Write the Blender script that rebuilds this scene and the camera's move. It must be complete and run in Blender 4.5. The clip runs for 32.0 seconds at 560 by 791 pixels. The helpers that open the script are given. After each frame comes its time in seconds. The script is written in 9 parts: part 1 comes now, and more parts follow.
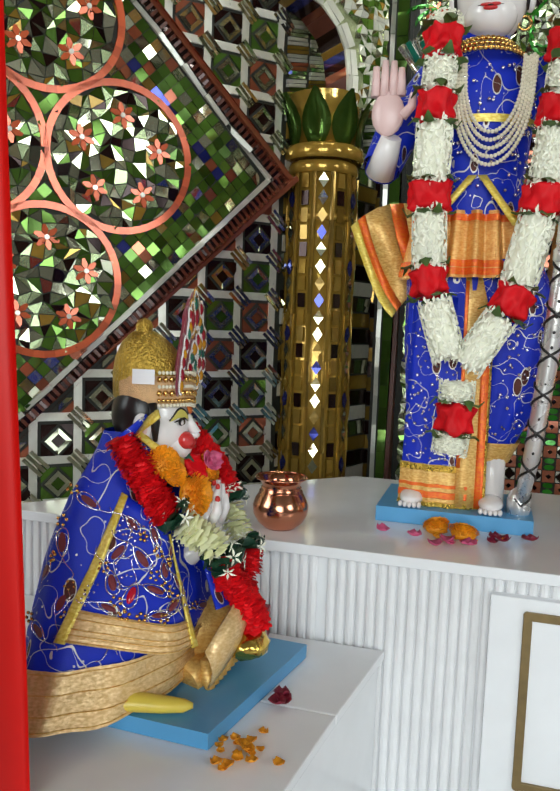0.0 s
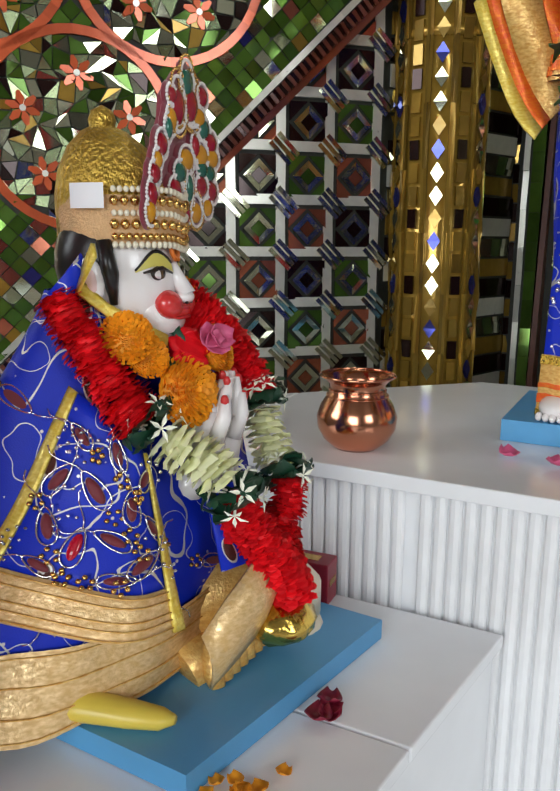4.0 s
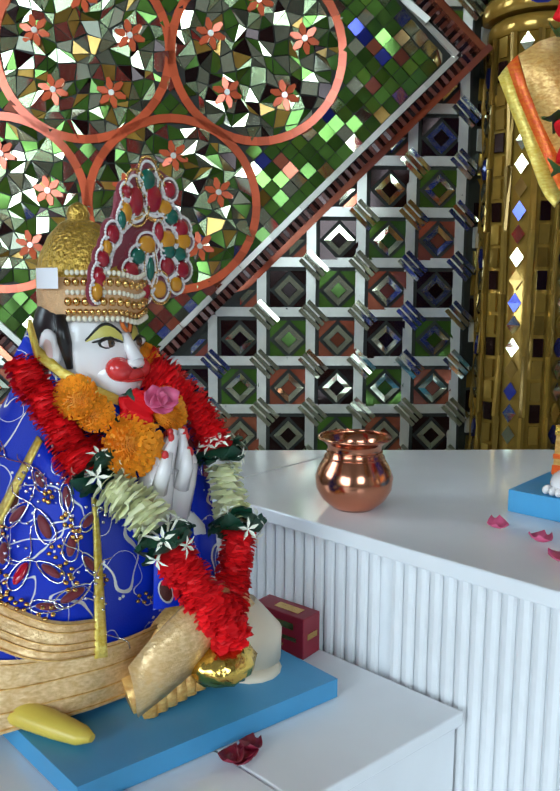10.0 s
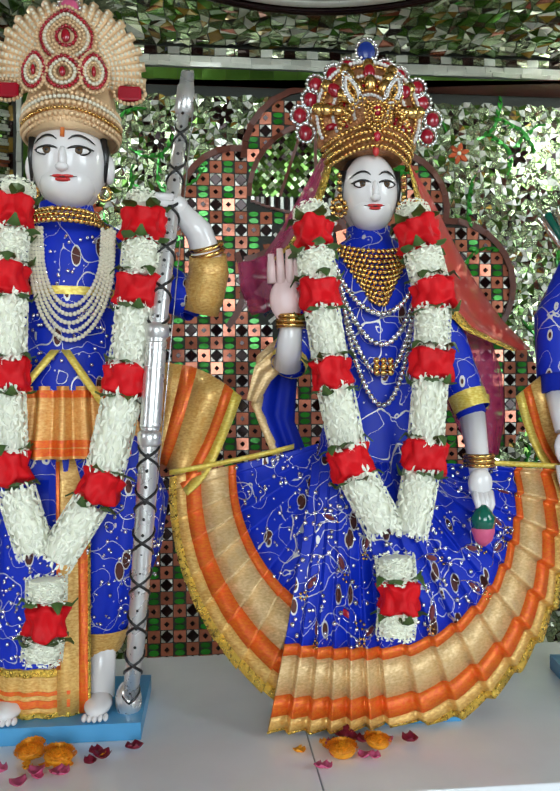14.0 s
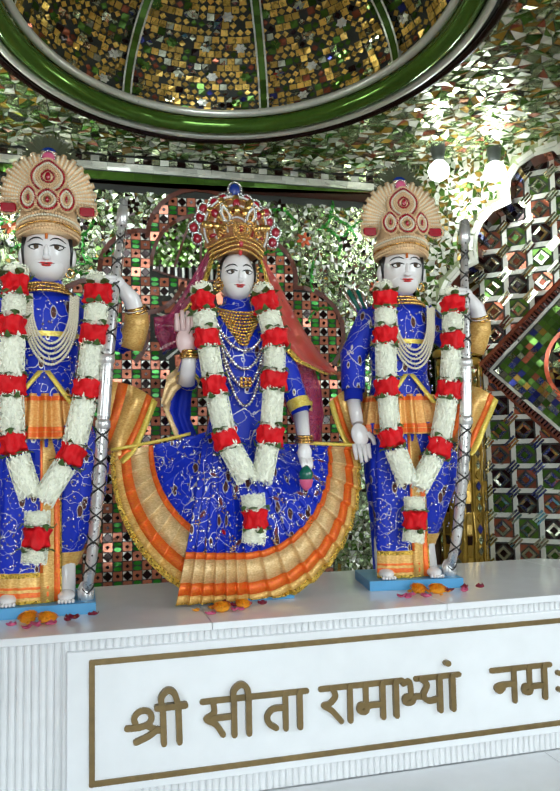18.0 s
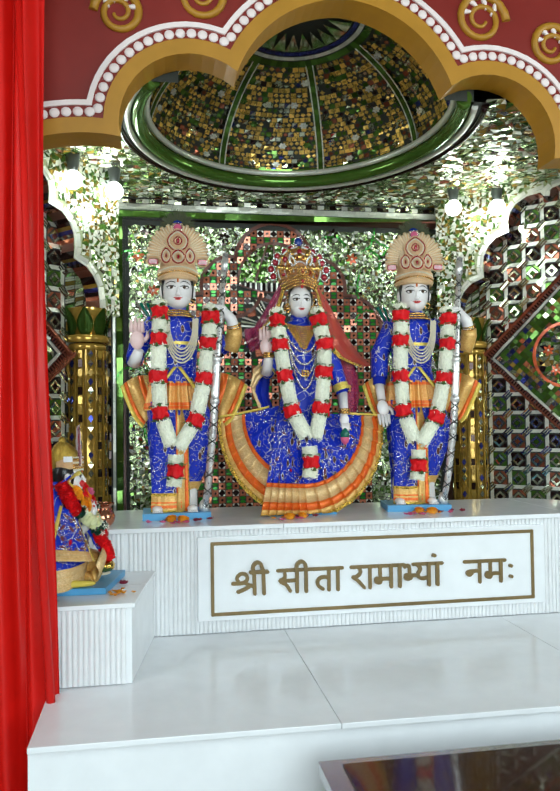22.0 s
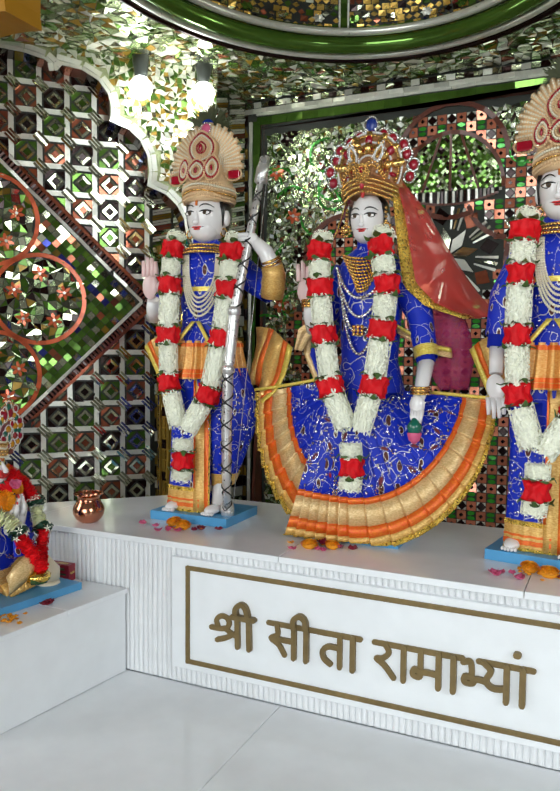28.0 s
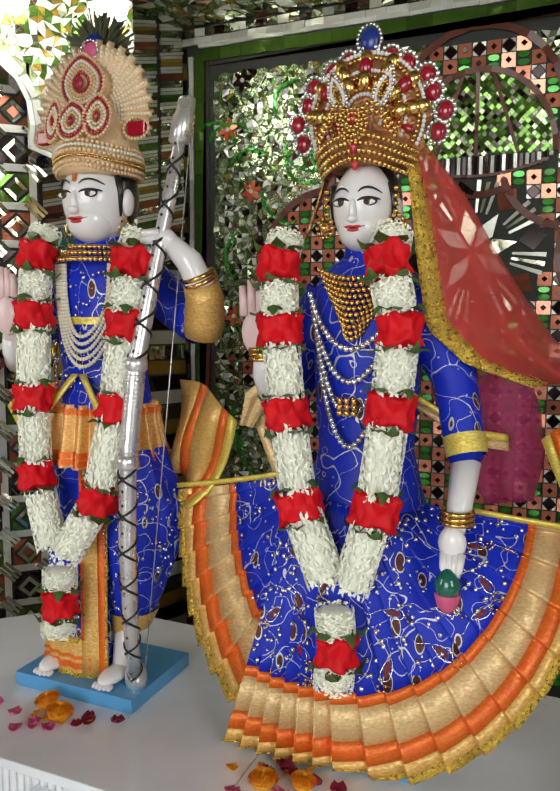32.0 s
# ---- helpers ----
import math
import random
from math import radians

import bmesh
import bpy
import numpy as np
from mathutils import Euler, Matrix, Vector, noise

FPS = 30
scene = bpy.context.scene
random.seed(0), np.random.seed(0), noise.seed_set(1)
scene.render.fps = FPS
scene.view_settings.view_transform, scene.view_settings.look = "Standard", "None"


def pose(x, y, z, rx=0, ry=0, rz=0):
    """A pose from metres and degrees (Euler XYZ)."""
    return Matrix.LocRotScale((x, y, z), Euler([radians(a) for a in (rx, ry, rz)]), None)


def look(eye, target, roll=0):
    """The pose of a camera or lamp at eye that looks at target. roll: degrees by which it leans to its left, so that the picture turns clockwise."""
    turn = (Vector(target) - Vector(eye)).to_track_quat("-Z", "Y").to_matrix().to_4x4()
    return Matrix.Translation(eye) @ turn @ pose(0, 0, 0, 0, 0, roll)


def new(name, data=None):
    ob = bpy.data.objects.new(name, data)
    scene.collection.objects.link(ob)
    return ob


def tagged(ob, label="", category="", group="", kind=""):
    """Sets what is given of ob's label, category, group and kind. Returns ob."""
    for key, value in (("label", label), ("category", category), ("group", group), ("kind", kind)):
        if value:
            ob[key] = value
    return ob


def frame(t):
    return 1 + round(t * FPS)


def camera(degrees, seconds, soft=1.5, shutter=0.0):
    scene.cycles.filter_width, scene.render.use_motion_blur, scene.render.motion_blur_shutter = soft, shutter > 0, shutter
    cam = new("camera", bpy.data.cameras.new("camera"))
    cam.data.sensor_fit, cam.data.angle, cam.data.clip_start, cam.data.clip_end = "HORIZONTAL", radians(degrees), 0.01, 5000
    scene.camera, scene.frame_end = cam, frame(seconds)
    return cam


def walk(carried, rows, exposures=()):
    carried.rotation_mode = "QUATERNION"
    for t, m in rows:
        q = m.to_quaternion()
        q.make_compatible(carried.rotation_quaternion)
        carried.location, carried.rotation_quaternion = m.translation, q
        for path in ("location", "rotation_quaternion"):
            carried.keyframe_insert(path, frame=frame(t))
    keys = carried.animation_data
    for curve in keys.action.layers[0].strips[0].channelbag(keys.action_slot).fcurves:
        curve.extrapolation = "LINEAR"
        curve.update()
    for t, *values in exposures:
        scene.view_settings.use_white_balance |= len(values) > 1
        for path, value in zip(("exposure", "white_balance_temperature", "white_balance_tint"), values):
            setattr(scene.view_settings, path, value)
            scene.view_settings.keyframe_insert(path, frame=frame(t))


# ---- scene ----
cam = camera(41.9, 32.0, soft=2.0)
# seconds, eye, target, roll
PATH = [
    (0, (-0.073, -1.138, 0.766), (-0.627, 0.775, 0.578), 2.1),
    (0.5, (-0.136, -0.989, 0.726), (-0.728, 0.91, 0.515), 2.2),
    (1, (-0.16, -0.953, 0.724), (-0.75, 0.935, 0.43), 2.5),
    (1.5, (-0.178, -1.043, 0.73), (-0.669, 0.864, 0.381), 2.9),
    (2, (-0.203, -1.1, 0.732), (-0.624, 0.815, 0.339), 2.6),
    (2.5, (-0.229, -1.058, 0.734), (-0.597, 0.857, 0.29), 2.2),
    (4.5, (-0.064, -0.622, 0.65), (-1.248, 0.936, 0.236), -0.1),
    (5, (-0.057, -0.549, 0.657), (-1.485, 0.779, 0.215), -0.7),
    (5.5, (-0.002, -0.565, 0.649), (-1.599, 0.566, 0.233), -1.2),
    (6, (0.106, -0.57, 0.622), (-1.57, 0.451, 0.238), -1.1),
    (6.5, (0.184, -0.562, 0.628), (-1.54, 0.392, 0.283), -1.0),
    (7, (0.159, -0.485, 0.649), (-1.618, 0.376, 0.332), -1.3),
    (7.5, (0.148, -0.451, 0.638), (-1.676, 0.317, 0.352), -1.7),
    (8, (0.064, -0.41, 0.632), (-1.802, 0.245, 0.336), -1.8),
    (8.5, (0.027, -0.379, 0.611), (-1.87, 0.198, 0.35), -2.3),
    (9, (0.013, -0.376, 0.614), (-1.88, 0.211, 0.351), -2.1),
    (9.5, (0.071, -0.453, 0.643), (-1.696, 0.439, 0.36), -1.1),
    (10, (0.126, -0.648, 0.687), (-1.221, 0.802, 0.399), 0.3),
    (10.2, (0.149, -0.704, 0.681), (-1.072, 0.864, 0.455), 0.1),
    (10.5, (0.143, -0.82, 0.699), (-0.767, 0.951, 0.511), 0.2),
    (11, (0.24, -0.861, 0.748), (-0.488, 0.995, 0.593), 0.3),
    (11.5, (0.192, -1.001, 0.874), (-0.181, 0.959, 0.747), -0.3),
    (12, (0.113, -0.994, 0.921), (-0.044, 1.0, 0.874), -0.5),
    (12.5, (0.061, -1.027, 0.929), (0.017, 0.973, 0.927), -0.6),
    (13, (0.03, -1.027, 0.928), (0.069, 0.972, 0.95), -0.6),
    (13.5, (0.068, -1.008, 0.937), (0.178, 0.989, 0.968), -0.5),
    (14, (0.126, -1.008, 0.95), (0.316, 0.983, 0.978), -0.4),
    (14.5, (0.139, -1.016, 0.955), (0.454, 0.959, 0.984), -0.2),
    (15, (0.172, -1.019, 0.957), (0.584, 0.938, 0.988), -0.3),
    (15.5, (0.27, -1.031, 1.018), (0.685, 0.925, 0.96), -0.7),
    (17.5, (0.054, -1.713, 0.826), (0.591, 0.207, 0.987), -1.5),
    (18, (-0.014, -1.782, 0.825), (0.5, 0.145, 0.973), -1.1),
    (18.5, (-0.108, -1.857, 0.808), (0.397, 0.074, 0.935), -1.0),
    (19, (-0.211, -1.929, 0.793), (0.333, -0.007, 0.905), -0.9),
    (19.5, (-0.302, -2.111, 0.802), (0.275, -0.198, 0.882), -0.7),
    (20, (-0.416, -2.254, 0.81), (0.211, -0.356, 0.882), -0.5),
    (20.5, (-0.558, -2.367, 0.822), (0.103, -0.48, 0.896), -0.6),
    (21, (-0.608, -2.495, 0.808), (0.028, -0.602, 0.902), -0.6),
    (21.5, (-0.445, -2.655, 0.826), (0.068, -0.724, 0.911), -0.5),
    (22, (-0.206, -2.835, 0.824), (0.127, -0.864, 0.887), -0.7),
    (22.5, (-0.065, -2.968, 0.825), (0.104, -0.976, 0.861), -0.7),
    (23, (0.123, -2.845, 0.889), (0.129, -0.846, 0.861), -0.7),
    (23.5, (0.279, -2.467, 0.973), (0.129, -0.476, 0.874), -0.6),
    (24, (0.504, -2.262, 0.954), (0.201, -0.288, 0.847), -0.5),
    (24.5, (0.634, -2.155, 0.928), (0.226, -0.2, 0.819), -0.4),
    (25, (0.657, -1.975, 0.899), (0.166, -0.038, 0.807), -0.7),
    (25.5, (0.684, -1.839, 0.912), (0.097, 0.071, 0.825), -0.9),
    (27.5, (1.082, -1.922, 0.872), (0.23, -0.113, 0.803), 0.4),
    (28, (1.08, -1.731, 0.969), (0.24, 0.079, 0.835), 0.5),
    (28.5, (1.014, -1.469, 1.025), (0.241, 0.367, 0.846), 1.0),
    (29, (1.041, -1.422, 1.04), (0.318, 0.434, 0.86), 1.2),
    (29.2, (0.987, -1.222, 1.091), (0.279, 0.631, 0.831), 0.2),
    (29.5, (0.885, -1.047, 1.124), (0.242, 0.822, 0.817), 0.1),
    (30, (0.811, -0.9, 1.158), (0.182, 0.967, 0.815), 0.2),
    (30.5, (0.79, -0.892, 1.169), (0.083, 0.954, 0.86), -0.1),
    (31, (0.761, -0.895, 1.148), (-0.045, 0.92, 0.904), -0.1),
    (31.5, (0.76, -0.886, 1.176), (-0.088, 0.907, 0.921), -0.2),
    (32, (0.772, -0.885, 1.163), (-0.013, 0.941, 0.936), 0.3),
]
walk(cam, [(t, look(eye, target, roll)) for t, eye, target, roll in PATH], [(0, -0.14, 6350, 4), (2.5, -0.12, 6350, 6), (4.5, -0.1, 6350, 8), (7, -0.04, 6300, 8), (8, 0.05, 6250, 7), (9, 0.08, 4950, 1), (10, 0.04, 5500, -1), (11.5, -0.06, 5850, 0), (13, -0.06, 5750, 0), (15, -0.12, 6100, 3), (18, -0.1, 6050, 1), (22, -0.1, 5950, -3), (25, -0.14, 6250, 3), (29, -0.2, 6250, 4), (32, -0.24, 6500, 7)])

# ---- light ----
world = bpy.data.worlds.new("world")
scene.world = world
world.use_nodes = True
_wn = world.node_tree.nodes
_sky = _wn.new("ShaderNodeTexSky")
_sky.sky_type = "NISHITA"
_sky.sun_disc = False
_sky.sun_elevation = radians(40)
_sky.sun_rotation = radians(200)
world.node_tree.links.new(_sky.outputs[0], _wn["Background"].inputs[0])
_wn["Background"].inputs[1].default_value = 0.12


def area_lamp(name, at, target, sx, sy, watts, colour):
    data = bpy.data.lights.new(name, "AREA")
    data.shape, data.size, data.size_y, data.energy, data.color = "RECTANGLE", sx, sy, watts, colour
    ob = new(name, data)
    ob.matrix_world = look(at, target)
    return ob


def bulb_lamp(name, at, watts, colour, size=0.04):
    data = bpy.data.lights.new(name, "POINT")
    data.energy, data.color, data.shadow_soft_size = watts, colour, size
    ob = new(name, data)
    ob.location = at
    return ob


BULBS = [(-0.40, 0.74, 1.935), (-0.575, 0.58, 1.93), (1.37, 0.84, 1.945), (1.60, 0.80, 1.945)]
for _b in BULBS:
    bulb_lamp("bulb_light", (_b[0] + (0.05 if _b[0] < 0 else -0.05), _b[1] - 0.09, _b[2] - 0.09), 2.2, (1.0, 0.98, 0.93))
# fill lamps added in openings assumed in the unseen hall, to light the altar
area_lamp("doorway_daylight", (0.5, -5.9, 1.7), (0.45, 0.4, 0.9), 3.4, 2.6, 190, (0.95, 0.97, 0.98))
area_lamp("window_daylight", (3.9, -2.6, 2.0), (0.3, 0.2, 0.8), 1.6, 1.8, 68, (0.96, 0.97, 0.97))
area_lamp("window_daylight", (-3.2, -2.6, 2.0), (0.3, 0.2, 0.8), 1.6, 1.8, 58, (0.96, 0.97, 0.97))

# ---- materials ----
MATS = {}


def material(name, base, rough=0.5, metal=0.0, var=0.12, scale=30.0, bump=0.0, bscale=200.0, random_tone=0.0, island=0.0, spec=0.5, coat=0.0, sheen=0.0, stain=0.0, detail=6.0):
    """A principled surface with grain at two scales, seeded in object space."""
    m = bpy.data.materials.new(name)
    m.use_nodes = True
    nt = m.node_tree
    n, l = nt.nodes, nt.links
    p = n["Principled BSDF"]
    tc = n.new("ShaderNodeTexCoord")
    small, large = n.new("ShaderNodeTexNoise"), n.new("ShaderNodeTexNoise")
    small.inputs["Scale"].default_value, large.inputs["Scale"].default_value = scale, scale / 9
    small.inputs["Detail"].default_value = detail
    l.new(tc.outputs["Object"], small.inputs["Vector"])
    l.new(tc.outputs["Object"], large.inputs["Vector"])
    mix = n.new("ShaderNodeMath")
    mix.operation = "ADD"
    l.new(small.outputs["Fac"], mix.inputs[0])
    l.new(large.outputs["Fac"], mix.inputs[1])
    ramp = n.new("ShaderNodeMapRange")
    ramp.inputs["From Min"].default_value, ramp.inputs["From Max"].default_value = 0.6, 1.4
    ramp.inputs["To Min"].default_value, ramp.inputs["To Max"].default_value = 1 - var, 1 + var
    l.new(mix.outputs[0], ramp.inputs["Value"])
    tone = ramp.outputs[0]
    if random_tone or island:
        src = n.new("ShaderNodeObjectInfo").outputs["Random"] if random_tone else n.new("ShaderNodeNewGeometry").outputs["Random Per Island"]
        rr = n.new("ShaderNodeMapRange")
        k = random_tone or island
        rr.inputs["To Min"].default_value, rr.inputs["To Max"].default_value = 1 - k, 1 + k
        l.new(src, rr.inputs["Value"])
        mu = n.new("ShaderNodeMath")
        mu.operation = "MULTIPLY"
        l.new(tone, mu.inputs[0])
        l.new(rr.outputs[0], mu.inputs[1])
        tone = mu.outputs[0]
    col = n.new("ShaderNodeVectorMath")
    col.operation = "SCALE"
    col.inputs[0].default_value = base
    l.new(tone, col.inputs["Scale"])
    l.new(col.outputs[0], p.inputs["Base Color"])
    rg = n.new("ShaderNodeMapRange")
    rg.inputs["To Min"].default_value, rg.inputs["To Max"].default_value = rough * 0.8, min(1, rough * 1.2)
    l.new(small.outputs["Fac"], rg.inputs["Value"])
    l.new(rg.outputs[0], p.inputs["Roughness"])
    p.inputs["Metallic"].default_value = metal
    p.inputs["Specular IOR Level"].default_value = spec
    p.inputs["Coat Weight"].default_value = coat
    p.inputs["Sheen Weight"].default_value = sheen
    if bump:
        bt, bn = n.new("ShaderNodeTexNoise"), n.new("ShaderNodeBump")
        bt.inputs["Scale"].default_value = bscale
        l.new(tc.outputs["Object"], bt.inputs["Vector"])
        bn.inputs["Strength"].default_value, bn.inputs["Distance"].default_value = bump, 0.004
        l.new(bt.outputs["Fac"], bn.inputs["Height"])
        l.new(bn.outputs[0], p.inputs["Normal"])
    MATS[name] = m
    return m


marble = material("white_marble", (0.86, 0.87, 0.89), 0.16, var=0.05, scale=14, spec=0.5)
marble_rib = material("white_ribbed_marble", (0.84, 0.84, 0.85), 0.4, var=0.06, scale=30)
gold_inlay = material("gold_brown_inlay", (0.20, 0.135, 0.05), 0.45, metal=0.25, var=0.25, scale=60)
mirror = material("silver_mirror_glass", (0.61, 0.63, 0.47), 0.06, metal=0.95, var=0.06, scale=40, island=0.18)
mirror_strip = material("silver_mirror_strip", (0.72, 0.72, 0.64), 0.3, metal=0.45, var=0.1, scale=60, island=0.2)
green_glass = material("green_mirror_glass", (0.10, 0.20, 0.03), 0.10, metal=0.6, var=0.2, scale=50, island=0.45)
red_glass = material("brick_red_mirror_glass", (0.42, 0.13, 0.07), 0.12, metal=0.65, var=0.2, scale=50, island=0.35)
orange_glass = material("orange_glass", (0.66, 0.13, 0.05), 0.15, metal=0.2, var=0.12, scale=50, island=0.2)
dark_glass = material("dark_maroon_glass", (0.022, 0.008, 0.007), 0.12, metal=0.5, var=0.2, scale=50, island=0.3)
gold_glass = material("amber_gold_mirror_glass", (0.34, 0.21, 0.035), 0.14, metal=0.45, var=0.2, scale=50, island=0.45)
blue_glass = material("blue_mirror_glass", (0.05, 0.06, 0.30), 0.12, metal=0.7, var=0.2, scale=50, island=0.3)
glitter = material("gold_silver_glitter", (0.36, 0.40, 0.22), 0.36, metal=0.6, var=0.4, scale=220, bump=1.0, bscale=330)
salmon_glass = material("salmon_orange_glass", (0.62, 0.21, 0.12), 0.14, metal=0.35, var=0.15, scale=50, island=0.22)
vine_glass = material("leaf_green_glass", (0.05, 0.30, 0.03), 0.16, metal=0.3, var=0.2, scale=50, island=0.3)
crackle = material("crackled_silver_glass", (0.33, 0.40, 0.22), 0.26, metal=0.8, var=0.15, scale=60, island=0.35)
# lighter copy of the amber gold glass, with the dome's reflected light in its colour
amber_dome = material("brightened_amber_dome_glass", (0.74, 0.48, 0.10), 0.28, metal=0.5, var=0.2, scale=50, island=0.4)
wood_trim = material("dark_red_brown_bead_trim", (0.13, 0.035, 0.02), 0.35, var=0.3, scale=80)
grout = material("grey_plaster_grout", (0.022, 0.025, 0.018), 0.6, var=0.2, scale=40, bump=0.3)
# plaster of the unseen hall, darkened to cut bounce and mirror reflections
plaster = material("dimmed_plaster", (0.15, 0.135, 0.115), 0.8, var=0.08, scale=6, bump=0.2)
arch_red = material("deep_red_paint", (0.20, 0.010, 0.005), 0.45, var=0.15, scale=8)
arch_gold = material("ochre_gold_paint", (0.42, 0.20, 0.012), 0.45, var=0.15, scale=12)
arch_pink = material("pale_pink_paint", (0.84, 0.72, 0.70), 0.5, var=0.06, scale=20)
curtain_red = material("red_satin_cloth", (0.60, 0.006, 0.004), 0.42, var=0.12, scale=10, spec=0.3)
floor_tile = material("grey_floor_stone", (0.5, 0.49, 0.47), 0.3, var=0.1, scale=5)

# ---- building helpers ----
def part(name, bm, mat, parent=None, label=""):
    """Links a bmesh as one mesh object under a thing."""
    me = bpy.data.meshes.new(name)
    bm.to_mesh(me)
    bm.free()
    for x in mat if isinstance(mat, (list, tuple)) else [mat]:
        me.materials.append(x)
    ob = new(name, me)
    ob.parent = parent
    if label:
        ob["label"] = label
    return ob


def raw(name, verts, faces, mat, parent=None, ids=None, smooth=False):
    me = bpy.data.meshes.new(name)
    me.from_pydata(verts, [], faces)
    for x in mat if isinstance(mat, (list, tuple)) else [mat]:
        me.materials.append(x)
    if ids:
        me.polygons.foreach_set("material_index", ids)
    if smooth:
        me.polygons.foreach_set("use_smooth", [True] * len(me.polygons))
    me.update()
    ob = new(name, me)
    ob.parent = parent
    return ob


def empty(name, at=(0, 0, 0)):
    ob = new(name)
    ob.location = at
    ob.empty_display_size = 0.05
    return ob


def box(bm, x0, x1, y0, y1, z0, z1, bevel=0.0, mat=0):
    made = bmesh.ops.create_cube(bm, size=1.0, matrix=Matrix.Translation(((x0 + x1) / 2, (y0 + y1) / 2, (z0 + z1) / 2)) @ Matrix.Diagonal((x1 - x0, y1 - y0, z1 - z0, 1)))
    faces = {f for v in made["verts"] for f in v.link_faces}
    for f in faces:
        f.material_index = mat
    if bevel:
        edges = {e for f in faces for e in f.edges}
        bmesh.ops.bevel(bm, geom=list(edges), offset=bevel, segments=2, profile=0.5, affect="EDGES")
    return bm


def boxed(name, x0, x1, y0, y1, z0, z1, mat, parent=None, bevel=0.0, label=""):
    return part(name, box(bmesh.new(), x0, x1, y0, y1, z0, z1, bevel), mat, parent, label)


def prism(bm, outline, z0, z1, mat=0, bevel=0.0):
    """Upright prism over an outline of (x, y)."""
    lo = [bm.verts.new((x, y, z0)) for x, y in outline]
    hi = [bm.verts.new((x, y, z1)) for x, y in outline]
    fs = [bm.faces.new(lo[::-1]), bm.faces.new(hi)]
    k = len(outline)
    for i in range(k):
        fs.append(bm.faces.new((lo[i], lo[(i + 1) % k], hi[(i + 1) % k], hi[i])))
    for f in fs:
        f.material_index = mat
    bmesh.ops.recalc_face_normals(bm, faces=fs)
    if bevel:
        bmesh.ops.bevel(bm, geom=list({e for f in fs for e in f.edges}), offset=bevel, segments=2, profile=0.5, affect="EDGES")
    return bm


def loft(bm, rings, mat=0, cap=True, smooth=True, closed=True):
    """Skin over rings of points, each ring the same count."""
    rows = [[bm.verts.new(p) for p in r] for r in rings]
    k = len(rows[0])
    for a, b in zip(rows, rows[1:]):
        for i in range(k if closed else k - 1):
            f = bm.faces.new((a[i], a[(i + 1) % k], b[(i + 1) % k], b[i]))
            f.material_index, f.smooth = mat, smooth
    if cap and closed:
        for r, flip in ((rows[0], True), (rows[-1], False)):
            f = bm.faces.new(r[::-1] if flip else r)
            f.material_index = mat
    return bm


def ring(c, rx, ry, n=16, power=1.0, turn=0.0):
    """A level ring round c."""
    out = []
    for i in range(n):
        a = 2 * math.pi * i / n + turn
        out.append((c[0] + rx * math.cos(a), c[1] + ry * math.sin(a), c[2]))
    return out


def tube(bm, pts, radii, n=8, mat=0, cap=True):
    """A round tube along points, with a radius for each or one for all."""
    if not isinstance(radii, (list, tuple)):
        radii = [radii] * len(pts)
    pts = [Vector(p) for p in pts]
    rings, side = [], None
    for i, p in enumerate(pts):
        d = (pts[min(i + 1, len(pts) - 1)] - pts[max(i - 1, 0)]).normalized()
        if side is None:
            side = d.orthogonal().normalized()
        side = (side - d * side.dot(d)).normalized()
        up = d.cross(side)
        rings.append([p + radii[i] * (math.cos(2 * math.pi * k / n) * side + math.sin(2 * math.pi * k / n) * up) for k in range(n)])
    return loft(bm, rings, mat, cap)


def blob(bm, c, r, mat=0, seg=12, turn=None):
    """An ellipsoid at c with radii r."""
    m = Matrix.Translation(c) @ (turn or Matrix.Identity(4)) @ Matrix.Diagonal((*(r if isinstance(r, (list, tuple)) else (r, r, r)), 1))
    rows_ = max(6, seg * 2 // 3)
    lat = [[bm.verts.new(m @ Vector((math.sin(p) * math.cos(2 * math.pi * i / seg), math.sin(p) * math.sin(2 * math.pi * i / seg), math.cos(p)))) for i in range(seg)] for p in (math.pi * j / rows_ for j in range(1, rows_))]
    top_, low_ = bm.verts.new(m @ Vector((0, 0, 1))), bm.verts.new(m @ Vector((0, 0, -1)))
    fs = []
    for i in range(seg):
        k = (i + 1) % seg
        fs += [bm.faces.new((top_, lat[0][i], lat[0][k])), bm.faces.new((low_, lat[-1][k], lat[-1][i]))]
        fs += [bm.faces.new((a[i], b[i], b[k], a[k])) for a, b in zip(lat, lat[1:])]
    for f in fs:
        f.material_index, f.smooth = mat, True
    return bm


def mirrorwork(cells, depth=0.004, tilt=0.03, seed=1):
    """Small glass pieces on a wall: cells are (outline of (u, v), material id, lift). Gives verts, faces and ids in (u, v, w)."""
    rng = random.Random(seed)
    vs, fs, ids = [], [], []
    for outline, mid, lift in cells:
        k = len(outline)
        cu, cv = sum(p[0] for p in outline) / k, sum(p[1] for p in outline) / k
        tu, tv = rng.gauss(0, tilt), rng.gauss(0, tilt)
        b = len(vs)
        for u, v in outline:
            vs.append((u, v, lift + depth + (u - cu) * tu + (v - cv) * tv))
        for u, v in outline:
            vs.append((u, v, lift - 0.002))
        fs.append(tuple(range(b, b + k)))
        ids.append(mid)
        for i in range(k):
            j = (i + 1) % k
            fs.append((b + i, b + k + i, b + k + j, b + j))
            ids.append(mid)
    return vs, fs, ids


def on_wall(vs, origin, along, normal):
    """Moves (u, v, w) onto an upright wall."""
    o, a, n = Vector(origin), Vector(along), Vector(normal)
    return [tuple(o + a * u + n * w + Vector((0, 0, v))) for u, v, w in vs]


